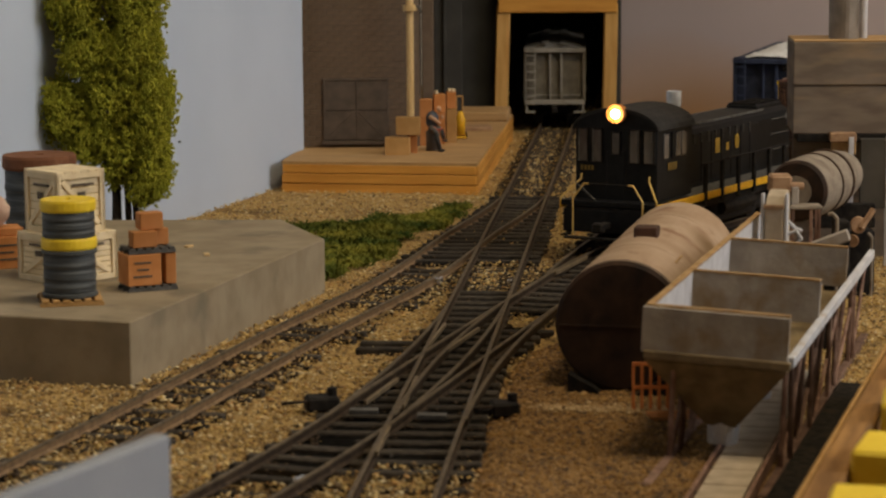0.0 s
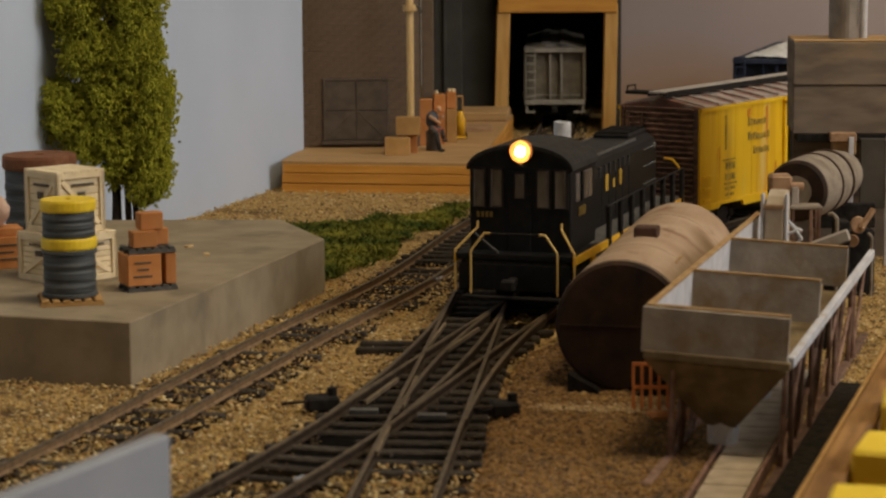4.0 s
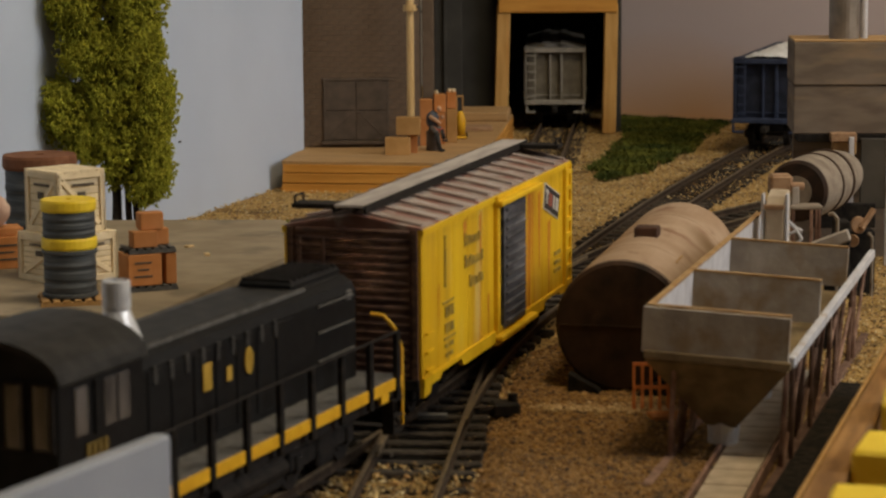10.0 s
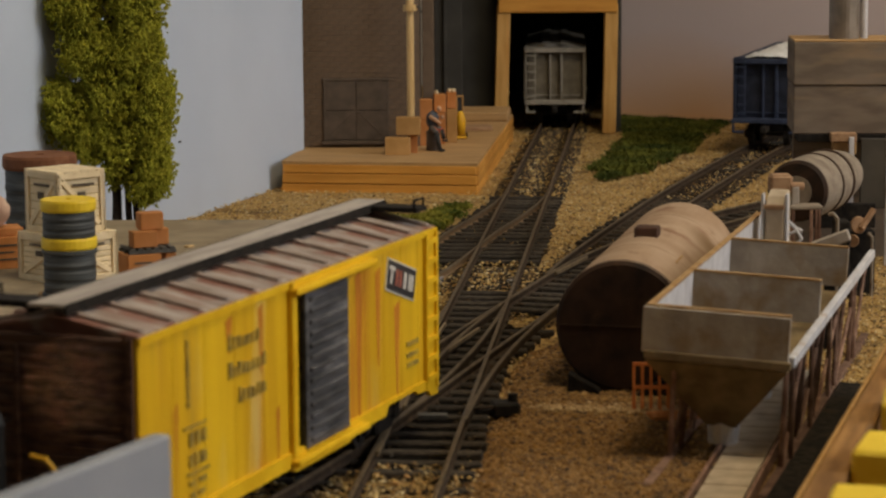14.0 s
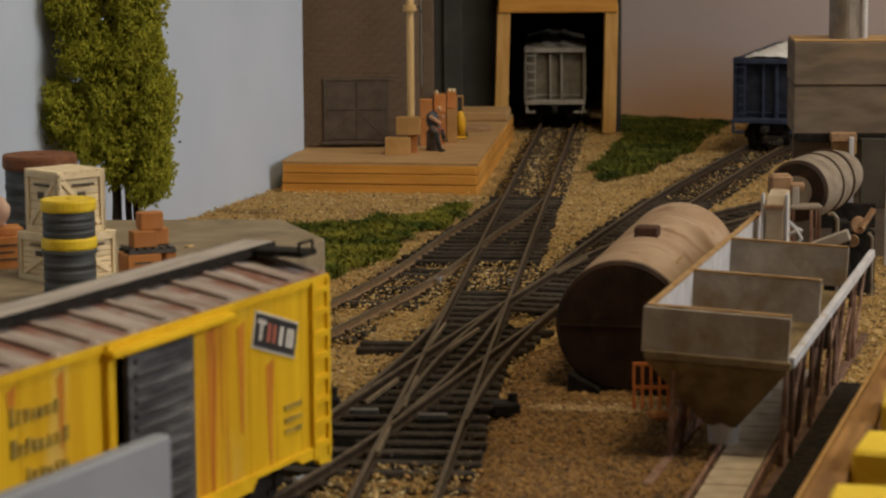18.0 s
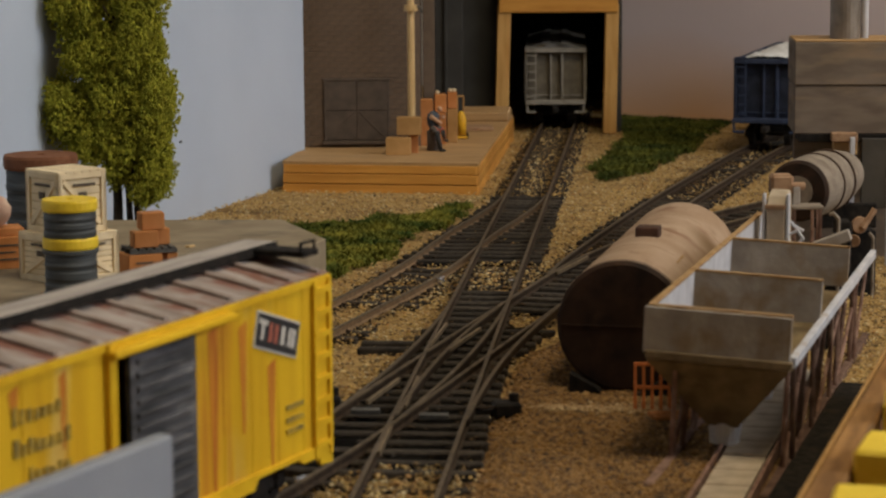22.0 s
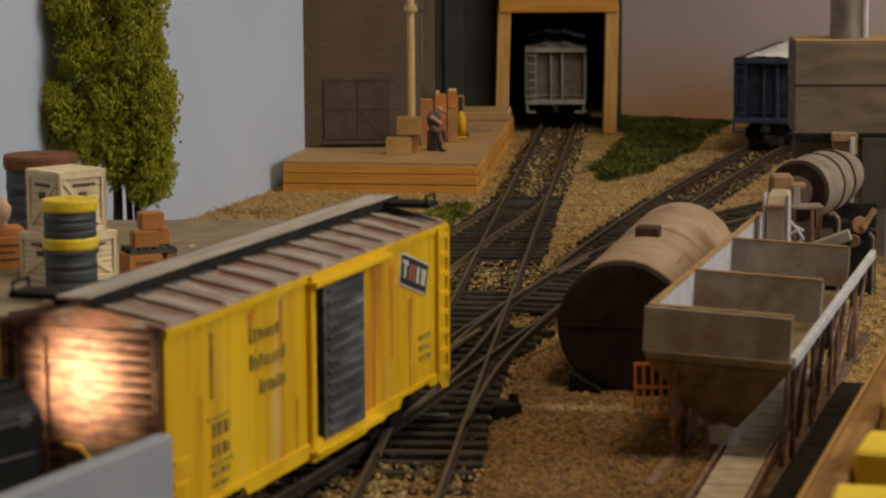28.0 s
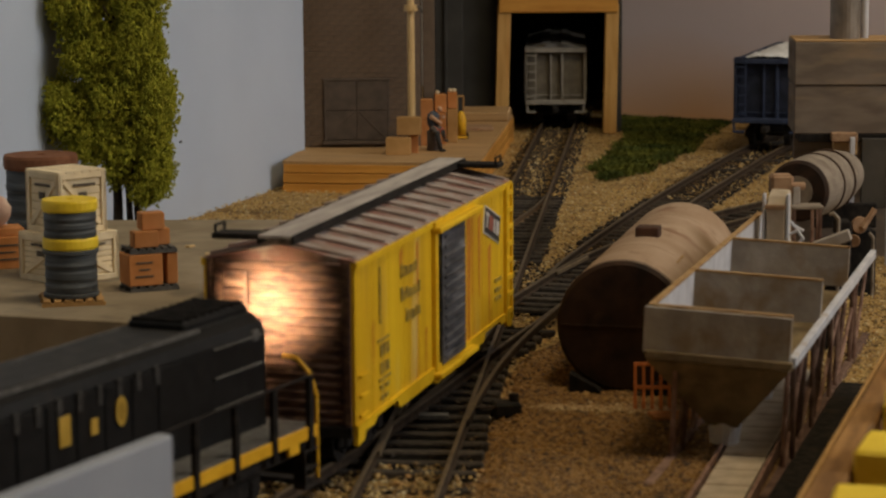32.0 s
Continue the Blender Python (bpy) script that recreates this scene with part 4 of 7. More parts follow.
    MOVING["loco"] = (lo, 0.042, tr)


def build_boxcar():
    bc = thing("boxcar", "yellow weathered boxcar with brown ends and grey ribbed door", "boxcar")
    L, hw, ez, fz = 0.1452, 0.0155, 0.0440, 0.0095
    # underframe deepened to block light passing under the car
    part("underframe", bx((0, 0, 0.0070), (L - 0.006, 0.0120, 0.0066), 0.0003), DARK, bc)
    part("brake_gear", add_box(add_box(bmesh.new(), (0.012, 0.006, 0.0058), (0.012, 0.005, 0.004), 0.0008), (-0.012, -0.004, 0.0058), (0.010, 0.006, 0.004), 0.0008), DARK, bc)
    part("floor", bx((0, 0, fz + 0.0012), (L - 0.004, 2 * hw - 0.002, 0.002)), DARK, bc)
    dx0, dx1, dz0, dz1 = -0.0191, 0.0059, 0.0098, 0.0412
    for sy in (-1, 1):
        y = sy * hw
        # side sheets with a side sill that steps down over the middle
        for a, b, nm in ((dx1 + 0.0020, L / 2, "side_panel"), (-L / 2, dx0 - 0.0004, "side_panel")):
            sp = part(nm, bx(((a + b) / 2, y, (fz + ez) / 2), (b - a, 0.0012, ez - fz), 0.0001), YELLOW, bc, "rust-streaked yellow side")
            nrib = 5
            for k in range(nrib + 1):
                x = a + 0.0006 + (b - a - 0.0012) * k / nrib
                part("side_rib", bx((x, y + sy * 0.00055, (fz + ez) / 2), (0.0009, 0.0003, ez - fz - 0.002), 0.0001), YELLOW, sp)
        part("header", bx(((dx0 + dx1) / 2 + 0.0008, y, (dz1 + ez) / 2), (dx1 - dx0 + 0.0028, 0.0012, ez - dz1)), YELLOW, bc)
        sill = [(-L / 2, fz + 0.001), (-L / 2, fz - 0.0012), (-0.0600, fz - 0.0012), (-0.0580, fz), (-0.0420, fz), (-0.0400, fz - 0.0020), (-0.0220, fz - 0.0020), (-0.0200, fz - 0.0032),
                (0.0080, fz - 0.0032), (0.0100, fz - 0.0020), (0.0400, fz - 0.0020), (0.0420, fz), (0.0580, fz), (0.0600, fz - 0.0012), (L / 2, fz - 0.0012), (L / 2, fz + 0.001)]
        part("side_sill", prism(bmesh.new(), sill, y + sy * 0.0006 - 0.0006, y + sy * 0.0006 + 0.0006, "y"), YTRIM, bc, "yellow side sill")
        part("eave_strip", bx((0, y + sy * 0.0006, ez - 0.0006), (L, 0.0010, 0.0014)), YTRIM, bc)
        # door
        dr = part("door", bx(((dx0 + dx1) / 2 - 0.0012, y + sy * 0.0010, (dz0 + dz1) / 2), (dx1 - dx0 - 0.0030, 0.0012, dz1 - dz0), 0.0001), DOORGREY, bc, "grey ribbed sliding door")
        for k in range(13):
            z = dz0 + 0.0016 + k * 0.00235
            part("door_rib", bx(((dx0 + dx1) / 2 - 0.0012, y + sy * 0.0018, z), (dx1 - dx0 - 0.0065, 0.0007, 0.0010), 0.0002), DOORGREY, dr)
        part("door_post", bx((dx1 + 0.0028, y + sy * 0.0010, (fz + ez) / 2), (0.0024, 0.0016, ez - fz), 0.0002), YTRIM, bc)
        # charcoal strip in the opening paints the shade inside the car
        part("gap_shade_strip", bx((dx1 + 0.0004, y - sy * 0.0008, (dz0 + dz1) / 2), (0.0028, 0.0004, dz1 - dz0)), CHARCOAL, bc, "charcoal strip painting the shade in the door opening")
        part("upper_door_track", bx((-0.0110, y + sy * 0.0020, dz1 + 0.0010), (0.0420, 0.0022, 0.0014), 0.0003), YTRIM, bc)
        part("lower_door_track", bx((-0.0080, y + sy * 0.0020, dz0 - 0.0012), (0.0370, 0.0024, 0.0014), 0.0003), YTRIM, bc)
        # ladder at the far end, grabs at the near end
        lad = part("ladder", bx((-L / 2 + 0.0010, y + sy * 0.0010, (fz + ez) / 2 - 0.001), (0.0012, 0.0010, ez - fz + 0.001)), YTRIM, bc, "yellow side ladder")
        part("stile", bx((-L / 2 + 0.0072, y + sy * 0.0010, (fz + ez) / 2 - 0.001), (0.0012, 0.0010, ez - fz + 0.001)), YTRIM, lad)
        part("ladder_backing", bx((-L / 2 + 0.0041, y + sy * 0.0007, (fz + ez) / 2), (0.0062, 0.0004, ez - fz - 0.002)), YTRIM, lad)
        for k in range(8):
            part("rung", bx((-L / 2 + 0.0040, y + sy * 0.0012, fz + 0.0012 + k * 0.0044), (0.0068, 0.0008, 0.0012)), YTRIM, lad)
        for k in range(3):
            part("grab_iron", bx((L / 2 - 0.0040, y + sy * 0.0014, fz + 0.0025 + k * 0.0042), (0.0056, 0.0006, 0.0005)), YTRIM, bc)
        for sx in (-1, 1):
            part("corner_step", prism(bmesh.new(), [(sx * L / 2, fz), (sx * (L / 2 - 0.0062), fz), (sx * (L / 2 - 0.0050), fz - 0.0030), (sx * L / 2, fz - 0.0034)], y + sy * 0.0006 - 0.0005, y + sy * 0.0006 + 0.0005, "y"), YTRIM, bc, "yellow corner step")
        # faded lettering as plain bars; on the seen side the car's front lies at +x
        f = 1 if sy > 0 else -1
        yy = y + sy * 0.00075
        rg = random.Random(7)
        for x, z, n in ((0.0365, 0.0368, 7), (0.0362, 0.0316, 8), (0.0322, 0.0264, 6)):
            for i in range(n):
                w, h = rg.uniform(0.0011, 0.0019), (0.0030 if i == 0 else rg.uniform(0.0017, 0.0026))
                part("lettering_bar", bx(((x - i * 0.0021) * f, yy, z + h / 2 - 0.0013), (w, 0.0003, h)), INKY, bc, "faded dark lettering")
        for x, z, w, h in ((0.0515, 0.0248, 0.0090, 0.0005), (0.0530, 0.0225, 0.0018, 0.0024), (0.0502, 0.0225, 0.0020, 0.0024), (0.0478, 0.0225, 0.0014, 0.0024), (0.0532, 0.0187, 0.0018, 0.0022), (0.0508, 0.0187, 0.0016, 0.0022), (0.0482, 0.0187, 0.0020, 0.0022),
                           (0.0505, 0.0163, 0.0090, 0.0005), (0.0530, 0.0146, 0.0024, 0.0009), (0.0488, 0.0146, 0.0030, 0.0009), (0.0530, 0.0124, 0.0020, 0.0009), (0.0492, 0.0124, 0.0026, 0.0009), (0.0540, 0.0345, 0.0009, 0.0120)):
            part("lettering_bar", bx((x * f, yy, z), (w, 0.0003, h)), INKY, bc, "faded dark lettering")
        for z in (0.0205, 0.0180, 0.0158):
            part("lettering_bar", bx((-0.0575, yy, z), (0.0070, 0.0003, 0.0010)), INKY, bc, "faded dark lettering")
        for x, zt, zb, w in ((-0.0265, ez - 0.003, 0.0105, 0.0040), (-0.0375, ez - 0.004, 0.0190, 0.0030), (-0.0485, 0.0310, 0.0105, 0.0034), (-0.0300, ez - 0.003, 0.0200, 0.0010), (0.0365, ez - 0.002, 0.0350, 0.0030), (0.0225, ez - 0.002, 0.0290, 0.0022), (0.0590, 0.0300, 0.0110, 0.0020), (0.0150, 0.0210, 0.0098, 0.0014)):
            run = [(x - w / 2, zt), (x + w / 2, zt - 0.001), (x + w * 0.35, (zt + zb) / 2), (x + w * 0.12, zb), (x - w * 0.12, zb), (x - w * 0.3, (zt + zb) / 2)]
            part("rust_streak", prism(bmesh.new(), run, y + sy * 0.00055, y + sy * 0.00066, "y"), RUSTRUN, bc, "orange rust streak")
        # herald: tilted black panel with a pale border and pale bars
        hm = Matrix.Translation((-0.0505, yy, 0.0355)) @ Matrix.Rotation(radians(-17 * sy), 4, "Y")
        he = part("herald", bx((0, 0, 0), (0.0176, 0.0003, 0.0070)), WHITEP, bc, "black and white rectangular emblem", at=hm)
        part("herald_field", bx((0, sy * 0.00012, 0), (0.0168, 0.0003, 0.0062)), HERALD, he)
        for x, w, mt in ((-0.0062, 0.0010, WHITEP), (-0.0030, 0.0011, REDP), (-0.0008, 0.0011, REDP), (0.0020, 0.0014, WHITEP), (0.0048, 0.0011, WHITEP), (0.0064, 0.0012, WHITEP)):
            part("herald_bar", bx((-x * sy, sy * 0.00024, 0), (w, 0.0003, 0.0036), 0.0), mt, he)
        part("herald_bar", bx((0.0062 * sy, sy * 0.00024, 0.0016), (0.0034, 0.0003, 0.0009)), WHITEP, he)
    # ends
    for sx in (-1, 1):
        e = part("end_wall", bx((sx * (L / 2 - 0.0006), 0, (fz + ez) / 2), (0.0012, 2 * hw - 0.0014, ez - fz)), CARBROWN, bc, "dark brown corrugated end")
        prof = [(-hw + 0.0006, ez), (hw - 0.0006, ez), (0, ez + 0.0030)]
        part("gable", prism(bmesh.new(), prof, sx * (L / 2 - 0.0012), sx * L / 2, "x"), CARBROWN, e)
        for k in range(18):
            z = fz + 0.0018 + k * 0.0019
            r = cyl(bmesh.new(), (sx * L / 2, -hw + 0.0022, z), (sx * L / 2, hw - 0.0022, z), 0.0005, seg=8)
            part("end_rib", r, CARBROWN, e, smooth=True)
        part("corner_post", bx((sx * (L / 2 + 0.0002), hw - 0.0008, (fz + ez) / 2), (0.0010, 0.0012, ez - fz)), CARBROWN, e)
        part("corner_post", bx((sx * (L / 2 + 0.0002), -hw + 0.0008, (fz + ez) / 2), (0.0010, 0.0012, ez - fz)), CARBROWN, e)
        lad = part("end_ladder", bx((sx * (L / 2 + 0.0014), -sx * (hw - 0.0035), 0.0255), (0.0007, 0.0007, 0.0330)), CARBROWN, e)
        part("stile", bx((sx * (L / 2 + 0.0014), -sx * (hw - 0.0090), 0.0255), (0.0007, 0.0007, 0.0330)), CARBROWN, lad)
        for k in range(7):
            part("rung", bx((sx * (L / 2 + 0.0014), -sx * (hw - 0.0062), 0.0115 + k * 0.0048), (0.0006, 0.0062, 0.0005)), CARBROWN, lad)
        part("end_sill", bx((sx * (L / 2 + 0.0004), 0, fz - 0.0004), (0.0016, 2 * hw, 0.0022)), DARK, bc)
        bm = bx((sx * (L / 2 + 0.0040), 0, 0.0088), (0.0100, 0.0022, 0.0022), 0.0003)
        add_box(bm, (sx * (L / 2 + 0.0078), 0.0006, 0.0088), (0.0028, 0.0040, 0.0034), 0.0006)
        part("coupler", bm, DARK, bc)
    bw = part("brake_wheel", lathe(bmesh.new(), [(0.0022, 0), (0.0030, 0), (0.0030, 0.0005), (0.0022, 0.0005), (0.0022, 0)], 16, Matrix.Translation((-L / 2 - 0.0022, 0.0060, 0.0330)) @ Matrix.Rotation(math.pi / 2, 4, "Y")), CARBROWN, bc)
    # roof: two slopes, panels with raised ribs
    roof = part("roof", prism(bmesh.new(), [(-hw - 0.0006, ez), (hw + 0.0006, ez), (hw + 0.0006, ez + 0.0004), (0, ez + 0.0034), (-hw - 0.0006, ez + 0.0004)], -L / 2, L / 2, "x"), ROOFGREY, bc, "grey-brown weathered panel roof")
    ang = math.atan2(0.0030, hw)
    for k in range(13):
        x = -L / 2 + 0.0030 + k * (L - 0.006) / 12
        for sy in (-1, 1):
            m = Matrix.Translation((x, sy * hw * 0.52, ez + 0.0004 + 0.0030 * 0.48 + 0.0003)) @ Matrix.Rotation(-sy * ang, 4, "X")
            part("roof_rib", bx((0, 0, 0), (0.0016, hw * 0.98, 0.0010), 0.0002), ROOFRIB, roof, at=m)
    part("running_board", bx((0, 0, ez + 0.0052), (L + 0.0040, 0.0070, 0.0007), 0.0001), RUNBOARD, bc, "grey plank running board")
    for sy in (-1, 1):
        part("running_board_edge", bx((0, sy * 0.0036, ez + 0.0046), (L + 0.0036, 0.0006, 0.0018)), DARK, bc)
    for k in range(9):
        part("board_saddle", bx((-L / 2 + 0.006 + k * 0.0166, 0, ez + 0.0041), (0.0014, 0.0068, 0.0016)), DARK, bc)
    for sx, sy in ((1, -1), (-1, 1)):
        part("lateral_board", bx((sx * (L / 2 - 0.0046), sy * 0.0092, ez + 0.0046), (0.0064, 0.0112, 0.0012), 0.0002), DARK, bc, "dark corner running board")
        part("roof_grab", rod(bmesh.new(), [(sx * (L / 2 - 0.0075), sy * 0.0140, ez + 0.0052), (sx * (L / 2 - 0.0075), sy * 0.0140, ez + 0.0068), (sx * (L / 2 - 0.0018), sy * 0.0140, ez + 0.0068), (sx * (L / 2 - 0.0018), sy * 0.0140, ez + 0.0052)], 0.0003), DARK, bc)
    tr = []
    for x in (0.050, -0.050):
        tr.append((*build_truck(bc, x, 0.0048, 0.0195), x, 0.0048))
    MOVING["boxcar"] = (bc, 0.050, tr)


build_loco()
build_boxcar()

# ---- on and behind the dock ----
DZ = 0.0165


def at(x, y, z=0.0, turn=0.0):
    return Matrix.Translation((x, y, z)) @ Matrix.Rotation(radians(turn), 4, "Z")


def build_pallet(parent, z, w, d, material, n=5, name="pallet"):
    for k in range(n):
        part("pallet_board", bx((-w / 2 + (k + 0.5) * w / n, 0, z + 0.0013), (w / n * 0.68, d, 0.0006), 0.0001), material, parent)
    for k in range(3):
        part("pallet_runner", bx((0, -d / 2 + 0.0006 + k * (d - 0.0012) / 2, z + 0.0005), (w, 0.0010, 0.0010), 0.0001), material, parent)


def build_pallet_thing(label, m, w, d, material, n=6):
    p = thing("pallet", label, "pallet", m, group="pallets on the dock")
    build_pallet(p, 0.0, w, d, material, n)
    return p


def build_reel(label, m, r, h, flange, cable, ft=0.0022, group="cable reels"):
    re = thing("cable_reel", label, "cable reel", m, group=group)
    for z0, nm in ((0.0, "lower_flange"), (h - ft, "upper_flange")):
        prof = [(0.0, z0), (r * 0.97, z0), (r, z0 + ft * 0.2), (r, z0 + ft * 0.8), (r * 0.97, z0 + ft), (r * 0.14, z0 + ft), (r * 0.14, z0 + ft * 0.6), (0.0, z0 + ft * 0.6)] if z0 else \
               [(0.0, z0), (r * 0.97, z0), (r, z0 + ft * 0.2), (r, z0 + ft * 0.8), (r * 0.97, z0 + ft), (0.0, z0 + ft)]
        part(nm, lathe(bmesh.new(), prof, 32), flange, re)
    prof = [(0.0, ft)]
    n = 9
    for k in range(n):
        a = ft + (h - 2 * ft) * k / n
        b = ft + (h - 2 * ft) * (k + 1) / n
        rr = r * (0.94 + 0.012 * math.sin(k * 2.3))
        prof += [(rr * 0.988, a + 0.00005), (rr, (a + b) / 2), (rr * 0.988, b - 0.00005)]
    prof += [(0.0, h - ft)]
    part("wound_cable", lathe(bmesh.new(), prof, 32), cable, re, "dark wound cable", smooth=True)
    return re


def build_crate(label, m, s, h):
    c = thing("wooden_crate", label, "crate", m, group="wooden crates")
    part("crate_body", bx((0, 0, h / 2), (s - 0.0016, s - 0.0016, h - 0.001)), CRATEIN, c)
    t = 0.0016
    for k in range(4):
        r = Matrix.Rotation(k * math.pi / 2, 4, "Z")
        y = -s / 2 + 0.0005
        for j in range(6):
            part("side_board", bx((0, y + 0.0005, 0.0018 + (j + 0.5) * (h - 0.0036) / 6), (s - 2 * t, 0.0006, (h - 0.0036) / 6 - 0.0003), 0.0001), CRATE, c, at=r)
        part("corner_batten", bx((-s / 2 + t / 2, y, h / 2), (t, 0.0010, h), 0.0001), CRATE, c, at=r)
        part("corner_batten", bx((s / 2 - t / 2, y, h / 2), (t, 0.0010, h), 0.0001), CRATE, c, at=r)
        part("rail_batten", bx((0, y, t / 2), (s - 2 * t, 0.0010, t), 0.0001), CRATE, c, at=r)
        part("rail_batten", bx((0, y, h - t / 2), (s - 2 * t, 0.0010, t), 0.0001), CRATE, c, at=r)
        ang = math.atan2(h - 2 * t, s - 2 * t)
        ln = math.hypot(h - 2 * t, s - 2 * t) - 0.0012
        part("diagonal_brace", bx((0, 0, 0), (ln, 0.0008, t * 0.9), 0.0001), CRATE, c, at=r @ Matrix.Translation((0, y + 0.00005, h / 2)) @ Matrix.Rotation(-ang if k % 2 else ang, 4, "Y"))
        part("print_bar", bx((0.0005, y - 0.0006, h * 0.80), (s * 0.46, 0.0002, h * 0.045)), PRINT, c, "dark stencilled bar", at=r)
        part("print_patch", bx((0.0, y - 0.0006, h * 0.62), (s * 0.16, 0.0002, h * 0.12)), PRINT, c, "dark stencilled square", at=r)
    for j in range(6):
        part("lid_board", bx((-s / 2 + (j + 0.5) * s / 6, 0, h + 0.0003), (s / 6 - 0.0002, s, 0.0007), 0.0001), CRATE, c)
    return c


def build_carton(label, m, s, material=None, printed=True, group="cartons"):
    material = material or CARTON
    c = thing("carton", label, "carton", m, group=group)
    part("carton_body", bx((0, 0, s[2] / 2), s, 0.0002), material, c)
    part("lid_seam", bx((0, 0, s[2] + 0.00003), (s[0] * 0.98, 0.0003, 0.00012)), CARTONTAN, c)
    if printed:
        for k in range(3):
            part("print_bar", bx((-s[0] * 0.05, -s[1] / 2 - 0.00006, s[2] * (0.30 + 0.22 * k)), (s[0] * (0.55, 0.35, 0.5)[k], 0.0002, s[2] * 0.06)), PRINT, c, "dark printed bar")
    return c


def build_dock_goods():
    build_pallet_thing("small tan wooden pallet under the cable reels", at(-0.0980, 0.6280, DZ, 12), 0.0165, 0.0165, CARTONTAN, 6)
    build_reel("grey cable reel with dark rims standing on a pallet", at(-0.0980, 0.6280, DZ + 0.0017), 0.0073, 0.0125, CABLE, CABLE, 0.0012)
    build_reel("black cable reel with bright yellow flanges on another reel", at(-0.0980, 0.6280, DZ + 0.0143), 0.0073, 0.0129, REELY, CABLE, 0.0030)
    build_reel("large dark cable reel with rust-brown flanges on the dock", at(-0.1222, 0.7300, DZ), 0.0112, 0.0282, REELRUST, CABLE, 0.0042)
    build_crate("large pale wooden crate with diagonal braces on the dock", at(-0.1048, 0.6680, DZ, 47), 0.0196, 0.0127)
    build_crate("pale wooden crate with dark stencils stacked on a crate", at(-0.1052, 0.6690, DZ + 0.0134, 43), 0.0160, 0.0166)
    # pallets of cartons
    build_pallet_thing("low grey pallet under orange cartons", at(-0.0800, 0.6480, DZ, 24), 0.0138, 0.0100, WALKGREY, 6)
    build_carton("orange-brown carton with dark print on a pallet", at(-0.0820, 0.6466, DZ + 0.0017, 24), (0.0094, 0.0092, 0.0084))
    build_carton("narrow orange-brown carton on a pallet", at(-0.0752, 0.6500, DZ + 0.0017, 24), (0.0030, 0.0086, 0.0084), printed=False)
    build_pallet_thing("low grey pallet lying on orange cartons", at(-0.0800, 0.6480, DZ + 0.0102, 24), 0.0132, 0.0096, WALKGREY, 6)
    build_carton("small orange carton stacked on a pallet", at(-0.0808, 0.6452, DZ + 0.0119, 24), (0.0068, 0.0044, 0.0044), printed=False)
    build_carton("small orange carton stacked on a pallet", at(-0.0785, 0.6506, DZ + 0.0119, 24), (0.0070, 0.0044, 0.0044), printed=False)
    build_carton("small orange carton on top of the stack", at(-0.0793, 0.6480, DZ + 0.0164, 24), (0.0064, 0.0048, 0.0046), printed=False)
    # far edge: orange cartons and a pale sack
    build_carton("orange carton at the edge of the dock", at(-0.1265, 0.6900, DZ, 24), (0.0130, 0.0110, 0.0092))
    build_carton("orange carton stacked at the edge of the dock", at(-0.1272, 0.6905, DZ + 0.0093, 20), (0.0110, 0.0095, 0.0022), printed=False)
    bm = bmesh.new()
    bmesh.ops.create_icosphere(bm, subdivisions=3, radius=1.0)
    for v in bm.verts:
        k = 1 + 0.12 * noise.noise(v.co * 2.2)
        v.co = Vector((v.co.x * 0.0042 * k, v.co.y * 0.0036 * k, 0.0044 + max(v.co.z * 0.0046 * k, -0.0044)))
    solid("sack", bm, mat("pinkish_sack", (0.46, 0.27, 0.21), (0.60, 0.46, 0.36), 160, 0.85, bump=0.3, stain=(0.20, 0.04, 0.04), stain_scale=150, stain_at=0.58), "slumped pinkish sack lying on a carton", "sack", at(-0.1285, 0.6890, DZ + 0.0117), smooth=True)
    for k, (x, y, w) in enumerate(((-0.0835, 0.7200, 0.006), (-0.0770, 0.7260, 0.003), (-0.0700, 0.7090, 0.0036), (-0.0880, 0.7110, 0.003))):
        solid("wood_scrap", bx((0, 0, 0.0003), (w, 0.0016, 0.0006), 0.0001), POSTWOOD, "pale splinter of wood lying on the dock", "scrap", at(x, y, DZ, 20 + 40 * k), group="wood scraps")


# ---- on the platform ----
PZ = 0.0124


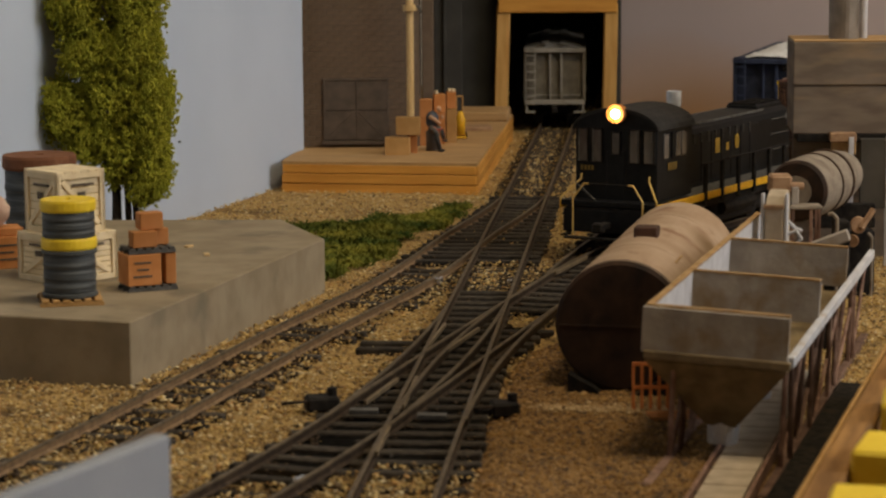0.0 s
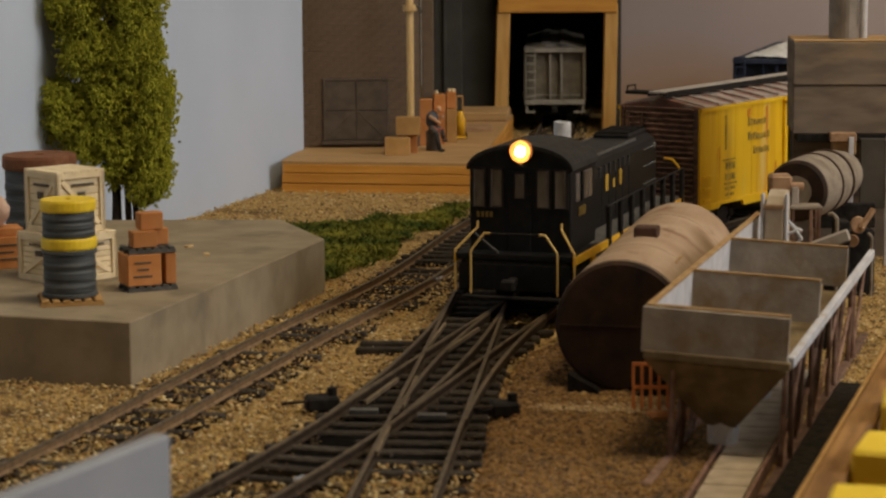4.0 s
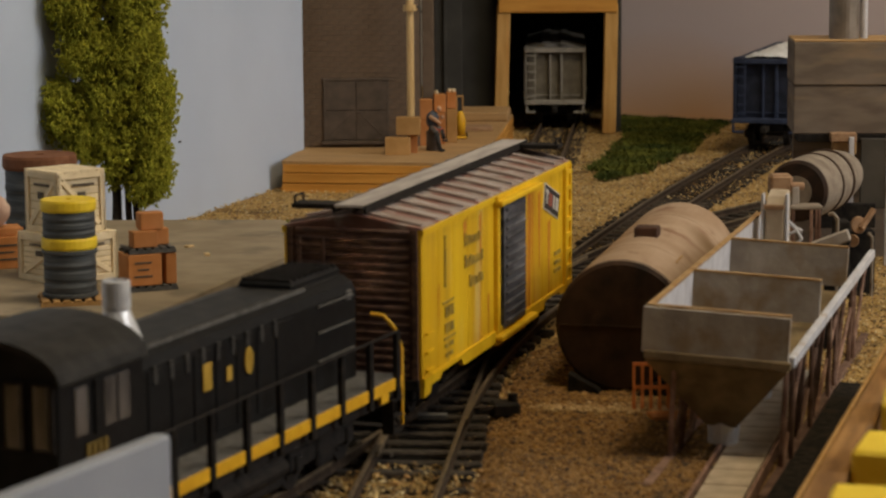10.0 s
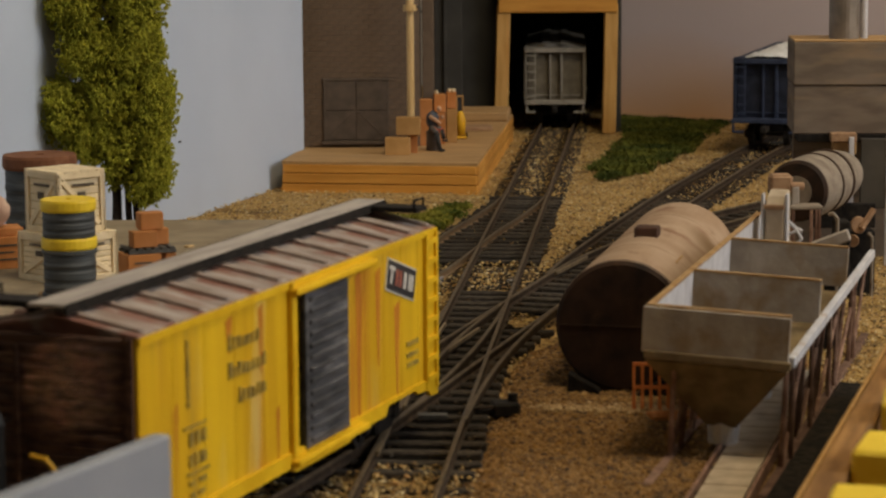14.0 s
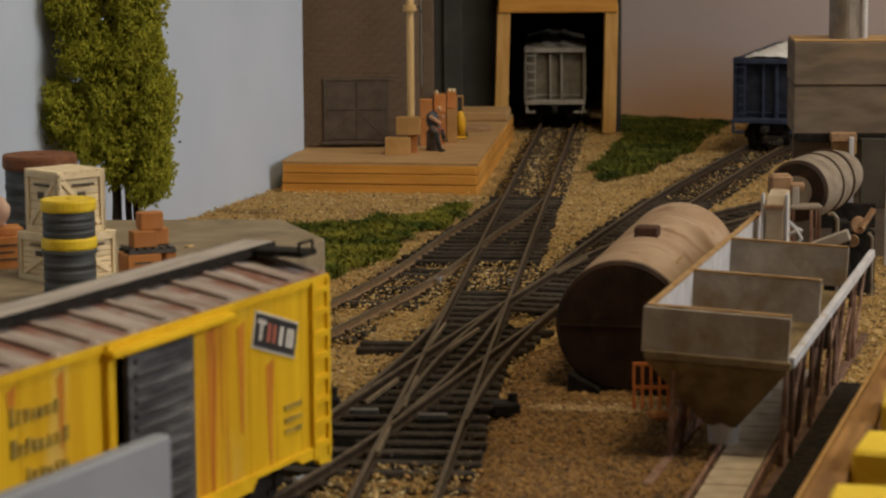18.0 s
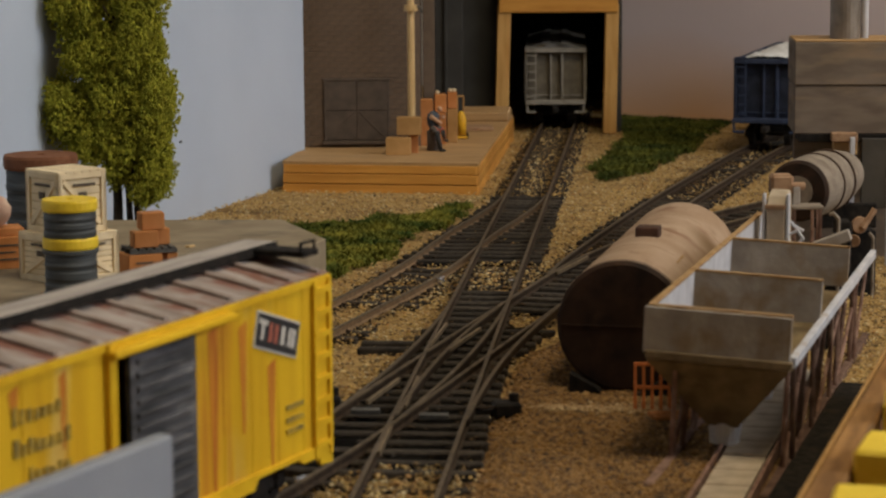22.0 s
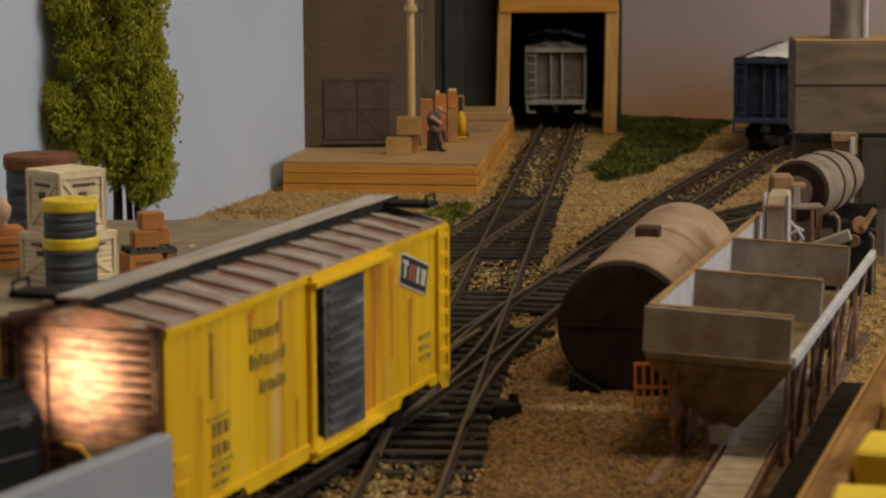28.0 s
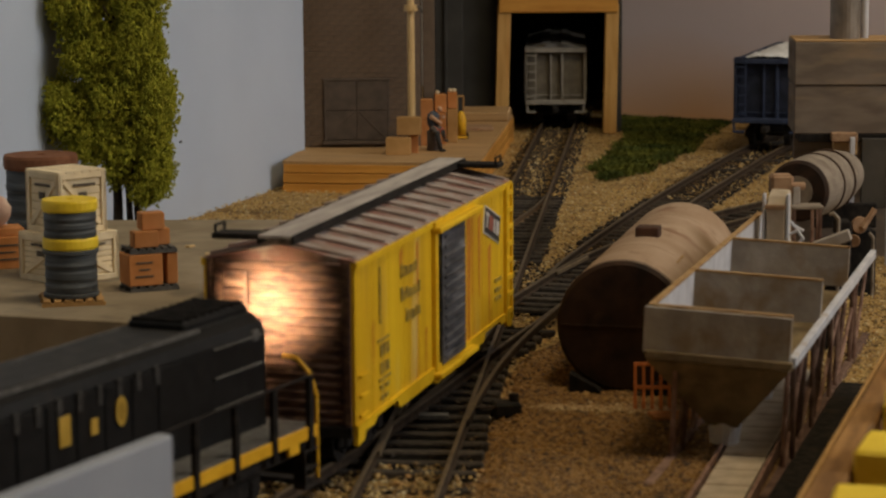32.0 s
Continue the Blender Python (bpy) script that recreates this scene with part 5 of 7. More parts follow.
def build_platform_goods():
    post = thing("timber_post", "pale round timber post standing on a carton", "post", at(-0.0136, 1.0420, PZ))
    part("shaft", cyl(bmesh.new(), (0, 0, 0.0), (0.0, 0, 0.100), 0.0017, 0.0015, 12), POSTWOOD, post)
    part("collar", cyl(bmesh.new(), (0, 0, 0.0600), (0, 0, 0.0625), 0.0030, seg=12), POSTWOOD, post)
    part("arm", rod(bmesh.new(), [(0, 0, 0.062), (0.0042, -0.001, 0.0618), (0.0046, -0.001, 0.0590)], 0.0005), WALKGREY, post)
    build_carton("tan carton standing on the wooden platform", at(-0.0190, 1.0260, PZ, -3), (0.0104, 0.0080, 0.0072), CARTONTAN, False, "platform cartons")
    build_carton("tan carton standing on the wooden platform", at(-0.0128, 1.0330, PZ, 4), (0.0040, 0.0060, 0.0078), CARTON, False, "platform cartons")
    build_carton("tan carton stacked on other cartons", at(-0.0145, 1.0300, PZ + 0.0080, -3), (0.0102, 0.0075, 0.0074), CARTONTAN, False, "platform cartons")
    for x, y, z, s, mt in ((-0.0098, 1.0640, 0.0, (0.0108, 0.008, 0.0118), CARTON), (-0.0098, 1.0640, 0.0120, (0.0104, 0.008, 0.0082), CARTON), (-0.0015, 1.0690, 0.0, (0.0054, 0.007, 0.0140), CARTON), (-0.0012, 1.0690, 0.0142, (0.0052, 0.007, 0.0078), CARTON),
                           (0.0040, 1.0760, 0.0, (0.0046, 0.007, 0.0150), CARTONTAN), (0.0040, 1.0760, 0.0152, (0.0042, 0.006, 0.0072), CARTON)):
        build_carton("orange-brown carton stacked on the platform", at(x, y, PZ + z, 3), s, mt, False, "platform cartons")
    for x, y, z in ((-0.0025, 1.0690, 0.0221), (0.0032, 1.0750, 0.0225), (0.0050, 1.0750, 0.0225)):
        solid("paper_bundle", bx((0, 0, 0.0007), (0.0016, 0.0020, 0.0014), 0.0003), CRATE, "small pale bundle lying on stacked cartons", "bundle", at(x, y, PZ + z, 12), group="pale bundles")
    rod_ = thing("hand_truck", "yellow upright hand truck beside the cartons", "hand truck", at(0.0082, 1.0900, PZ, 10))
    bm = lathe(bmesh.new(), [(0.0, 0.0015), (0.0022, 0.0018), (0.0023, 0.0085), (0.0012, 0.0120), (0.0006, 0.0125), (0.0, 0.0125)], 14)
    part("yellow_cylinder", bm, SILLYEL, rod_, "yellow gas cylinder on the truck", smooth=True)
    part("handle", rod(bmesh.new(), [(-0.0014, 0.0022, 0.0), (-0.0014, 0.0022, 0.0190), (0.0014, 0.0022, 0.0190), (0.0014, 0.0022, 0.0)], 0.0004), CARTONTAN, rod_)
    part("toe_plate", bx((0, 0.0002, 0.0008), (0.0050, 0.0050, 0.0010), 0.0002), SILLYEL, rod_)
    part("wheel", cyl(bmesh.new(), (0.0024, 0.0010, 0.0014), (0.0032, 0.0010, 0.0014), 0.0014, seg=12), DARK, rod_)
    # a seated toy figure, one plain painted shape
    bm = bmesh.new()
    shades = []

    def blob(c, r, shade, n=2):
        before = len(bm.faces)
        bmesh.ops.create_icosphere(bm, subdivisions=n, radius=1.0, matrix=Matrix.Translation(c) @ Matrix.Diagonal((*r, 1)))
        shades.append((before, len(bm.faces), shade))

    def limb(a, b, r0, r1, shade):
        before = len(bm.faces)
        cyl(bm, a, b, r0, r1, 9)
        shades.append((before, len(bm.faces), shade))
    blob((0.0022, -0.0006, 0.0180), (0.0011, 0.0011, 0.0013), 3)
    blob((-0.0006, 0.0, 0.0133), (0.0030, 0.0020, 0.0040), 0)
    limb((-0.0020, -0.0016, 0.0150), (0.0028, -0.0024, 0.0118), 0.0010, 0.0008, 0)
    blob((0.0036, -0.0022, 0.0146), (0.0008, 0.0008, 0.0010), 3)
    limb((-0.0004, 0.0, 0.0098), (0.0032, -0.0020, 0.0092), 0.0017, 0.0013, 1)
    limb((-0.0010, -0.0010, 0.0098), (0.0010, -0.0036, 0.0080), 0.0017, 0.0013, 1)
    limb((0.0032, -0.0020, 0.0092), (0.0042, -0.0024, 0.0052), 0.0011, 0.0008, 2)
    limb((0.0010, -0.0036, 0.0080), (0.0026, -0.0048, 0.0006), 0.0012, 0.0009, 2)
    blob((0.0046, -0.0032, 0.0046), (0.0014, 0.0012, 0.0006), 4)
    blob((0.0032, -0.0056, 0.0006), (0.0016, 0.0014, 0.0007), 4)
    before = len(bm.faces)
    add_box(bm, (-0.0008, 0.0008, 0.0042), (0.0052, 0.0044, 0.0086), 0.0003)
    shades.append((before, len(bm.faces), 2))
    bm.faces.ensure_lookup_table()
    for a, b, shade in shades:
        for i in range(a, b):
            bm.faces[i].material_index = shade
    fig = solid("figurine", bm, FIGBLUE, "small seated toy figurine with blue jacket and red trousers", "figurine", at(-0.0036, 1.0400, PZ, 0), smooth=True)
    for nm, c in (("figurine_red", (0.30, 0.075, 0.045)), ("figurine_grey", (0.085, 0.072, 0.062)), ("figurine_tan", (0.42, 0.25, 0.15)), ("figurine_black", (0.02, 0.02, 0.02))):
        fig.data.materials.append(mat(nm, c, tuple(v * 1.25 for v in c), 300, 0.7, bump=0.05))
    solid("low_ramp", bx((0, 0, 0.0022), (0.0240, 0.034, 0.0044), 0.0006), WOODTOP, "pale low wooden ramp at the end of the platform", "ramp", at(0.0210, 1.1900, PZ, -4))
    solid("plank", bx((0, 0, 0.0009), (0.0135, 0.0150, 0.0018), 0.0003), GEARTAN, "short brown plank lying on the platform", "plank", at(0.0165, 1.1330, PZ, 2))


# ---- tank, bins, plant and cars to the right ----


def build_tank():
    t = thing("storage_tank", "rusty cylindrical storage tank lying on dark chocks", "tank", at(0.0433, 0.5840, 0.0, -12.8))
    r, ln = 0.0163, 0.1165
    z = r + 0.0004
    m = Matrix.Translation((0, 0, z)) @ Matrix.Rotation(-math.pi / 2, 4, "X")
    shell = lathe(bmesh.new(), [(r - 0.0004, 0.0004), (r, 0.0012), (r, ln - 0.0012), (r - 0.0004, ln - 0.0004)], 56, m)
    part("shell", shell, TANKTAN, t, "tan weathered tank side", smooth=False)
    part("end_plate", lathe(bmesh.new(), [(0.0, 0.0), (r - 0.0010, -0.0001), (r - 0.0001, 0.0006), (r + 0.00008, 0.0022)], 56, m), RUST, t, "dark rust-brown end plate")
    part("end_plate", lathe(bmesh.new(), [(0.0, ln), (r - 0.0016, ln), (r - 0.0003, ln - 0.0006)], 56, m), RUST, t)
    part("seam", bx((0, -0.0002, z), (2 * r - 0.002, 0.0003, 0.0004)), RUST, t)
    for k in range(1, 4):
        y = ln * k / 4
        part("hoop_seam", lathe(bmesh.new(), [(r, y - 0.0003), (r + 0.00012, y - 0.0002), (r + 0.00012, y + 0.0002), (r, y + 0.0003)], 56, m), TANKTAN, t)
    part("hatch", bx((0, 0.0460, z + r + 0.0006), (0.0062, 0.0058, 0.0036), 0.0003), HATCHRED, t, "dark red-brown square hatch")
    part("scratch", bx((r * 0.64, 0.0300, z + r * 0.768), (0.0006, 0.0120, 0.0005), 0.0001), BINRUST, t, "reddish-brown scratch")
    for y in (-0.0035, ln - 0.012):
        for sx in (-1, 1):
            part("chock", prism(bmesh.new(), [(sx * 0.0025, -0.0015), (sx * 0.0125, -0.0015), (sx * 0.0125, 0.0052), (sx * 0.0105, 0.0042), (sx * 0.0060, 0.0019)], y, y + 0.005, "y"), DARK, t, "dark chock")


def build_bins():
    """Aggregate bins on a trestle; local y runs back along them, x across, from the front left corner."""
    b = thing("aggregate_bins", "grey three-bay aggregate bins on a rusty trestle", "storage bins", at(0.0429, 0.5085, 0.0, -16.0) @ Matrix.Rotation(radians(2.66), 4, "Y"))
    w, z0, z1 = 0.0296, 0.0250, 0.0348
    ys = (0.0, 0.0497, 0.1036, 0.1545)
    for i, y in enumerate(ys[:3]):
        wall = part("front_wall" if i == 0 else "divider", bx((w / 2 - (0.0009 if i == 0 else 0), y + (-0.0004 if i == 0 else 0.0006), (z0 + z1) / 2), (w + (0.0018 if i == 0 else 0), 0.0014, z1 - z0), 0.0001), BINGREY, b, "grey plank bin wall")
        part("rust_cap", bx((w / 2, y + 0.0006, z1 + 0.0002), (w, 0.0015, 0.0005)), BINRUST, wall)
    # side wall coloured paler than the dividers to paint the window light on it
    left = part("side_wall", bx((-0.0006, ys[3] / 2, (z0 + z1) / 2), (0.0012, ys[3] + 0.0014, z1 - z0), 0.0001), BINPALE, b, "bin side wall coloured pale for the window light on it")
    part("rust_cap", bx((-0.0006, ys[3] / 2, z1 + 0.0002), (0.0014, ys[3], 0.0005)), BINRUST, left)
    part("side_rail", bx((w + 0.0004, ys[3] / 2 + 0.0034, z0 + 0.0002), (0.0016, ys[3] + 0.006, 0.0024), 0.0002), BINPALE, b, "stained grey lower side rail")
    part("front_sill", bx((w / 2 - 0.0002, -0.0012, z0 - 0.0004), (w + 0.0018, 0.0012, 0.0018), 0.0002), BINDARK, b, "brown stained front sill")
    for i in range(2):
        a, c = ys[i], ys[i + 1]
        bm = bmesh.new()
        top = [(-0.0010, a - 0.0008), (w, a - 0.0008), (w, c), (-0.0010, c)]
        mx, my, h = w * 0.50, a + 0.0120, 0.0016
        low = [(mx - h * 2, my - h * 2), (mx + h * 2, my - h * 2), (mx + h * 2, my + h * 2), (mx - h * 2, my + h * 2)]
        vt = [bm.verts.new((x, y, z0 - 0.0018)) for x, y in top]
        vl = [bm.verts.new((x, y, 0.0082)) for x, y in low]
        for k in range(4):
            bm.faces.new((vt[k], vt[(k + 1) % 4], vl[(k + 1) % 4], vl[k]))
        bmesh.ops.recalc_face_normals(bm, faces=bm.faces[:])
        bmesh.ops.solidify(bm, geom=bm.faces[:], thickness=0.0006)
        f = part("funnel", bm, BINDARK, b, "brown sloping funnel")
        part("spout", cyl(bmesh.new(), (mx, my, 0.0092), (mx, my, 0.0040), 0.0037, 0.0033, 16), GALV, f, "bright metal spout")
    # trestle legs and rails
    for x in (0.0052, w - 0.0005):
        for k, y in enumerate((0.001, 0.009, 0.020, 0.030, 0.042, 0.052, 0.064, 0.076, 0.090, 0.106, 0.122, 0.127)):
            lean = 0.0012 * math.sin(k * 1.9)
            part("leg", rod(bmesh.new(), [(x + lean, y + 0.0008 * math.sin(k * 2.7), -0.0015), (x, y, z0)], 0.00062), RUSTLEG, b, "thin rusty leg")
        for k, y in enumerate((0.001, 0.027, 0.058, 0.095, 0.134)):
            y2 = (0.027, 0.058, 0.095, 0.134, 0.154)[k]
            part("cross_brace", rod(bmesh.new(), [(x, y, 0.0015), (x, y2, z0 - 0.002)], 0.0005), RUSTLEG, b)
        part("ground_beam", bx((x, 0.070, 0.0012), (0.0020, 0.190, 0.0026), 0.0002), RUSTLEG, b)


def build_belt():
    c = thing("conveyor_belt", "grey slabbed conveyor under the bins between dark side rails", "conveyor", at(0.0447, 0.4300, 0.0, -14.4))
    n = 13
    slab = mesh_of("slab", bx((0, 0, 0), (0.0094, 0.0130, 0.0010), 0.0002), SLAB)
    for k in range(n):
        piece("slab", slab, c, Matrix.Translation((-0.0002, 0.0010 + k * 0.0138, 0.0026 + random.uniform(-0.0001, 0.0001))))
    for x in (-0.0060, 0.0056):
        part("side_rail", bx((x, 0.080, 0.0022), (0.0008, 0.180, 0.0030), 0.0001), RUSTLEG, c)
    for k in range(8):
        part("support", bx((-0.0002, k * 0.0225, 0.0006), (0.0108, 0.0014, 0.0036)), DARK, c)


def build_slat_frame():
    o = thing("slatted_frame", "orange slatted plastic pallet standing on edge by the tank", "pallet", at(0.0492, 0.5632, -0.0004, -3), group="orange pallets")
    for k in range(5):
        part("slat", bx((-0.0040 + k * 0.0020, 0, 0.0062), (0.0007, 0.0008, 0.0124), 0.0001), ORANGE, o)
    for z in (0.0006, 0.0066, 0.0120):
        part("crossbar", bx((0, 0.0002, z), (0.0087, 0.0008, 0.0009), 0.0001), ORANGE, o)
    o.matrix_basis = at(0.0484, 0.5560, 0.0006, -3) @ Matrix.Rotation(radians(-7), 4, "X")
    q = thing("slatted_frame", "orange-brown slatted pallet lying flat on the ground", "pallet", at(0.0535, 0.5480, 0.0014, 8), group="orange pallets")
    for k in range(5):
        part("slat", bx((0, -0.0030 + k * 0.0015, 0.0010), (0.0125, 0.0008, 0.0008), 0.0001), CARTON, q)
    for x in (-0.0055, 0.0, 0.0055):
        part("crossbar", bx((x, 0, 0.0003), (0.0009, 0.0070, 0.0008), 0.0001), CARTON, q)


def build_mixer():
    a, c = Vector((0.1090, 0.7400, 0.0306)), Vector((0.1305, 0.7900, 0.0300))
    d = c - a
    q = d.to_track_quat("Z", "Y").to_matrix().to_4x4()
    m = Matrix.Translation(a) @ q
    mx = thing("mixer_drum", "grey banded mixer drum on a dark steel stand", "mixer")
    ln = d.length
    r = 0.0096
    prof = [(0.0, 0.0), (r * 0.52, -0.0002), (r * 0.56, 0.0006), (r * 0.97, 0.0010), (r, 0.0020), (r * 1.02, 0.012), (r * 1.04, ln * 0.45), (r * 1.0, ln * 0.7), (r * 0.80, ln), (0.0, ln)]
    part("drum", lathe(bmesh.new(), prof, 36, m), DRUMGREY, mx, smooth=False)
    part("front_disc", lathe(bmesh.new(), [(0.0, -0.0008), (r * 0.50, -0.0008), (r * 0.50, 0.0)], 30, m), DRUMGREY, mx)
    part("front_plate", lathe(bmesh.new(), [(r * 0.50, -0.0006), (r * 0.90, -0.0003), (r * 0.99, 0.0008), (r * 0.99, 0.0018)], 36, m), RUST, mx, "dark brown drum face")
    for z in (0.0190, 0.0330):
        part("hoop", lathe(bmesh.new(), [(r * 0.99, z - 0.0008), (r * 1.065, z - 0.0006), (r * 1.065, z + 0.0006), (r * 0.99, z + 0.0008)], 36, m), RUST, mx, "dark steel hoop")
    g = part("gearbox", bx((0.1024, 0.7300, 0.0343), (0.0068, 0.0070, 0.0058), 0.0008), GEARTAN, mx, "tan-brown gearbox")
    part("motor_shaft", cyl(bmesh.new(), (0.1050, 0.7275, 0.0338), (0.1092, 0.7285, 0.0336), 0.0012, seg=12), GEARTAN, g)
    part("bracket", bx((0.1066, 0.7285, 0.0305), (0.0022, 0.0040, 0.0062), 0.0002), BINGREY, mx)
    part("stand_top", bx((0.1096, 0.7270, 0.0276), (0.0098, 0.0085, 0.0010), 0.0002), DRUMGREY, mx)
    for x, y in ((0.1056, 0.7240), (0.1110, 0.7235), (0.1138, 0.7260), (0.1056, 0.7310), (0.1138, 0.7310)):
        part("stand_leg", bx((x, y, 0.0130), (0.0010, 0.0010, 0.0284), 0.0001), RUSTLEG, mx)
    part("rear_saddle", bx((0.1300, 0.7780, 0.0180), (0.0200, 0.0030, 0.0080), 0.0004), DARK, mx)
    part("saddle_post", bx((0.1300, 0.7780, 0.0065), (0.0030, 0.0030, 0.0160), 0.0003), DARK, mx)
    part("motor_box", bx((0.1272, 0.7350, 0.0090), (0.0090, 0.0090, 0.0210), 0.0005), DARK, mx, "dark motor housing")
    part("side_case", bx((0.1212, 0.7300, 0.0110), (0.0046, 0.0080, 0.0240), 0.0005), DARK, mx, "dark side case")
    for x, y, z, r2, turn in ((0.1262, 0.7290, 0.0215, 0.0027, 12), (0.1245, 0.7285, 0.0168, 0.0020, -20)):
        gm = Matrix.Translation((x, y, z)) @ Matrix.Rotation(radians(turn), 4, "Z") @ Matrix.Rotation(math.pi / 2, 4, "X")
        part("drive_gear", lathe(bmesh.new(), [(0.0006, -0.0006), (r2 * 0.9, -0.0006), (r2, 0.0), (r2 * 0.9, 0.0006), (0.0006, 0.0006)], 14, gm), GEARTAN, mx, "rusty drive gear")
    part("drive_arm", rod(bmesh.new(), [(0.1270, 0.7285, 0.0205), (0.1310, 0.7300, 0.0262)], 0.0011), GEARTAN, mx)
    part("guard_pipe", rod(bmesh.new(), [(0.1192, 0.7250, -0.001), (0.1192, 0.7250, 0.0240), (0.1178, 0.7255, 0.0256), (0.1166, 0.7260, 0.0252)], 0.0006), DRUMGREY, mx)
    part("guard_pipe", rod(bmesh.new(), [(0.1300, 0.7262, -0.001), (0.1300, 0.7262, 0.0180), (0.1288, 0.7262, 0.0195)], 0.0005), DRUMGREY, mx)


def build_chute():
    c = thing("feed_chute", "tan wooden feed chute behind the bins with pale side plates", "chute", at(0.0899, 0.6460, 0.0, -17))
    bm = prism(bmesh.new(), [(-0.0050, -0.001), (0.0060, -0.001), (0.0060, 0.0400), (0.0050, 0.0420), (0.0025, 0.0425), (-0.0020, 0.0412), (-0.0044, 0.0392), (-0.0050, 0.0380)], -0.0024, 0.0026, "x")
    bmesh.ops.bevel(bm, geom=[e for e in bm.edges], offset=0.0003, segments=1, affect="EDGES", profile=0.5)
    part("chute_box", bm, SLAB, c, "tan chute box")
    part("lip", bx((0, -0.0053, 0.0386), (0.0056, 0.0008, 0.0012), 0.0002), GEARTAN, c)
    for x in (-0.0032, 0.0032):
        part("side_plate", bx((x, -0.0036, 0.0205), (0.0007, 0.0026, 0.0430), 0.0001), BINPALE, c, "pale side plate")
    part("brace", rod(bmesh.new(), [(0.0034, -0.002, 0.0345), (0.0052, -0.001, 0.0325), (0.0070, -0.001, 0.0318)], 0.0005), BINPALE, c)
    part("spring", rod(bmesh.new(), [(0.0034, -0.003, 0.0310), (0.0058, -0.003, 0.0322), (0.0072, -0.003, 0.0300), (0.0058, -0.003, 0.0285), (0.0036, -0.003, 0.0290)], 0.0004), BINPALE, c, "pale wire loop")
    part("red_bracket", bx((0.0068, -0.0010, 0.0278), (0.0044, 0.0020, 0.0016), 0.0002, Matrix.Rotation(radians(-35), 4, "Y")), BINRUST, c, "rusty bracket")
    part("bracket_post", bx((0.0068, 0.0006, 0.0128), (0.0012, 0.0012, 0.0290), 0.0001), DARK, c)
    solid("timber_offcut", bx((0, 0, 0.0), (0.0105, 0.0034, 0.0030), 0.0003, Matrix.Rotation(radians(-22), 4, "Y")), BINGREY, "grey timber offcut lying across the bin wall", "timber", at(0.1040, 0.6430, 0.0290, -12))
    solid("offcut_rest", bx((0, 0, 0.0), (0.0030, 0.0030, 0.0290), 0.0003), DARK, "dark post under a timber offcut behind the bins", "post", at(0.1040, 0.6440, 0.0130, -12))


def build_plant():
    p = thing("batch_house", "grey-brown boarded batching house raised on posts with a stack", "batching plant", at(0.1156, 0.7950, 0.0, -4))
    part("upper_house", bx((0.0300, 0.0140, 0.0660), (0.0604, 0.0290, 0.0142), 0.0004), PLANTGREY, p)
    part("lower_house", bx((0.0300, 0.0142, 0.0508), (0.0600, 0.0284, 0.0158), 0.0003), PLANTGREY, p)
    part("roof_slab", bx((0.0300, 0.0140, 0.0734), (0.0600, 0.0286, 0.0006), 0.0002), WOODTOP, p)
    part("floor_beam", bx((0.0305, 0.0110, 0.0415), (0.0580, 0.0220, 0.0028), 0.0002), DARK, p)
    part("bearer_block", bx((0.0160, -0.0030, 0.0422), (0.0085, 0.0060, 0.0030), 0.0003), GEARTAN, p, "tan bearer block")
    part("packing_block", bx((0.0164, -0.0018, 0.0386), (0.0078, 0.0050, 0.0042), 0.0003), BINRUST, p, "brown packing block")
    part("back_wall", bx((0.0175, 0.0160, 0.0205), (0.0330, 0.0030, 0.0440), 0.0002), PLANTGREY, p)
    part("lower_wall", bx((0.0262, -0.0010, 0.0300), (0.0085, 0.0030, 0.0230), 0.0002), OLIVEGREY, p)
    for x, y, mt in ((0.0185, -0.0060, BINPALE), (0.0310, -0.0020, BINPALE), (0.0420, 0.000, DRUMGREY), (0.0500, 0.000, DRUMGREY), (0.0040, 0.0200, PLANTGREY)):
        part("support_post", bx((x, y, 0.0205), (0.0016, 0.0016, 0.0440), 0.0002), mt, p)
    st = part("chimney", cyl(bmesh.new(), (0.0170, 0.0100, 0.0732), (0.0170, 0.0100, 0.1200), 0.0050, seg=24), STACKGREY, p, "dull metal stack")
    part("side_pipe", cyl(bmesh.new(), (0.0235, 0.0110, 0.0732), (0.0235, 0.0110, 0.1200), 0.0013, seg=12), BINPALE, st, "pale vertical pipe")
    f = thing("picket_fence", "row of weathered tan wooden stakes beside the plant", "fence", at(0.1560, 0.8300, 0.0, -10))
    for k in range(9):
        part("stake", bx((0.0028 * k - 0.002, 0.0015 * k, 0.0080), (0.0013, 0.0010, 0.0190 + 0.0015 * math.sin(k * 2.1)), 0.0002), POSTWOOD if k % 3 else CARTONTAN, f)


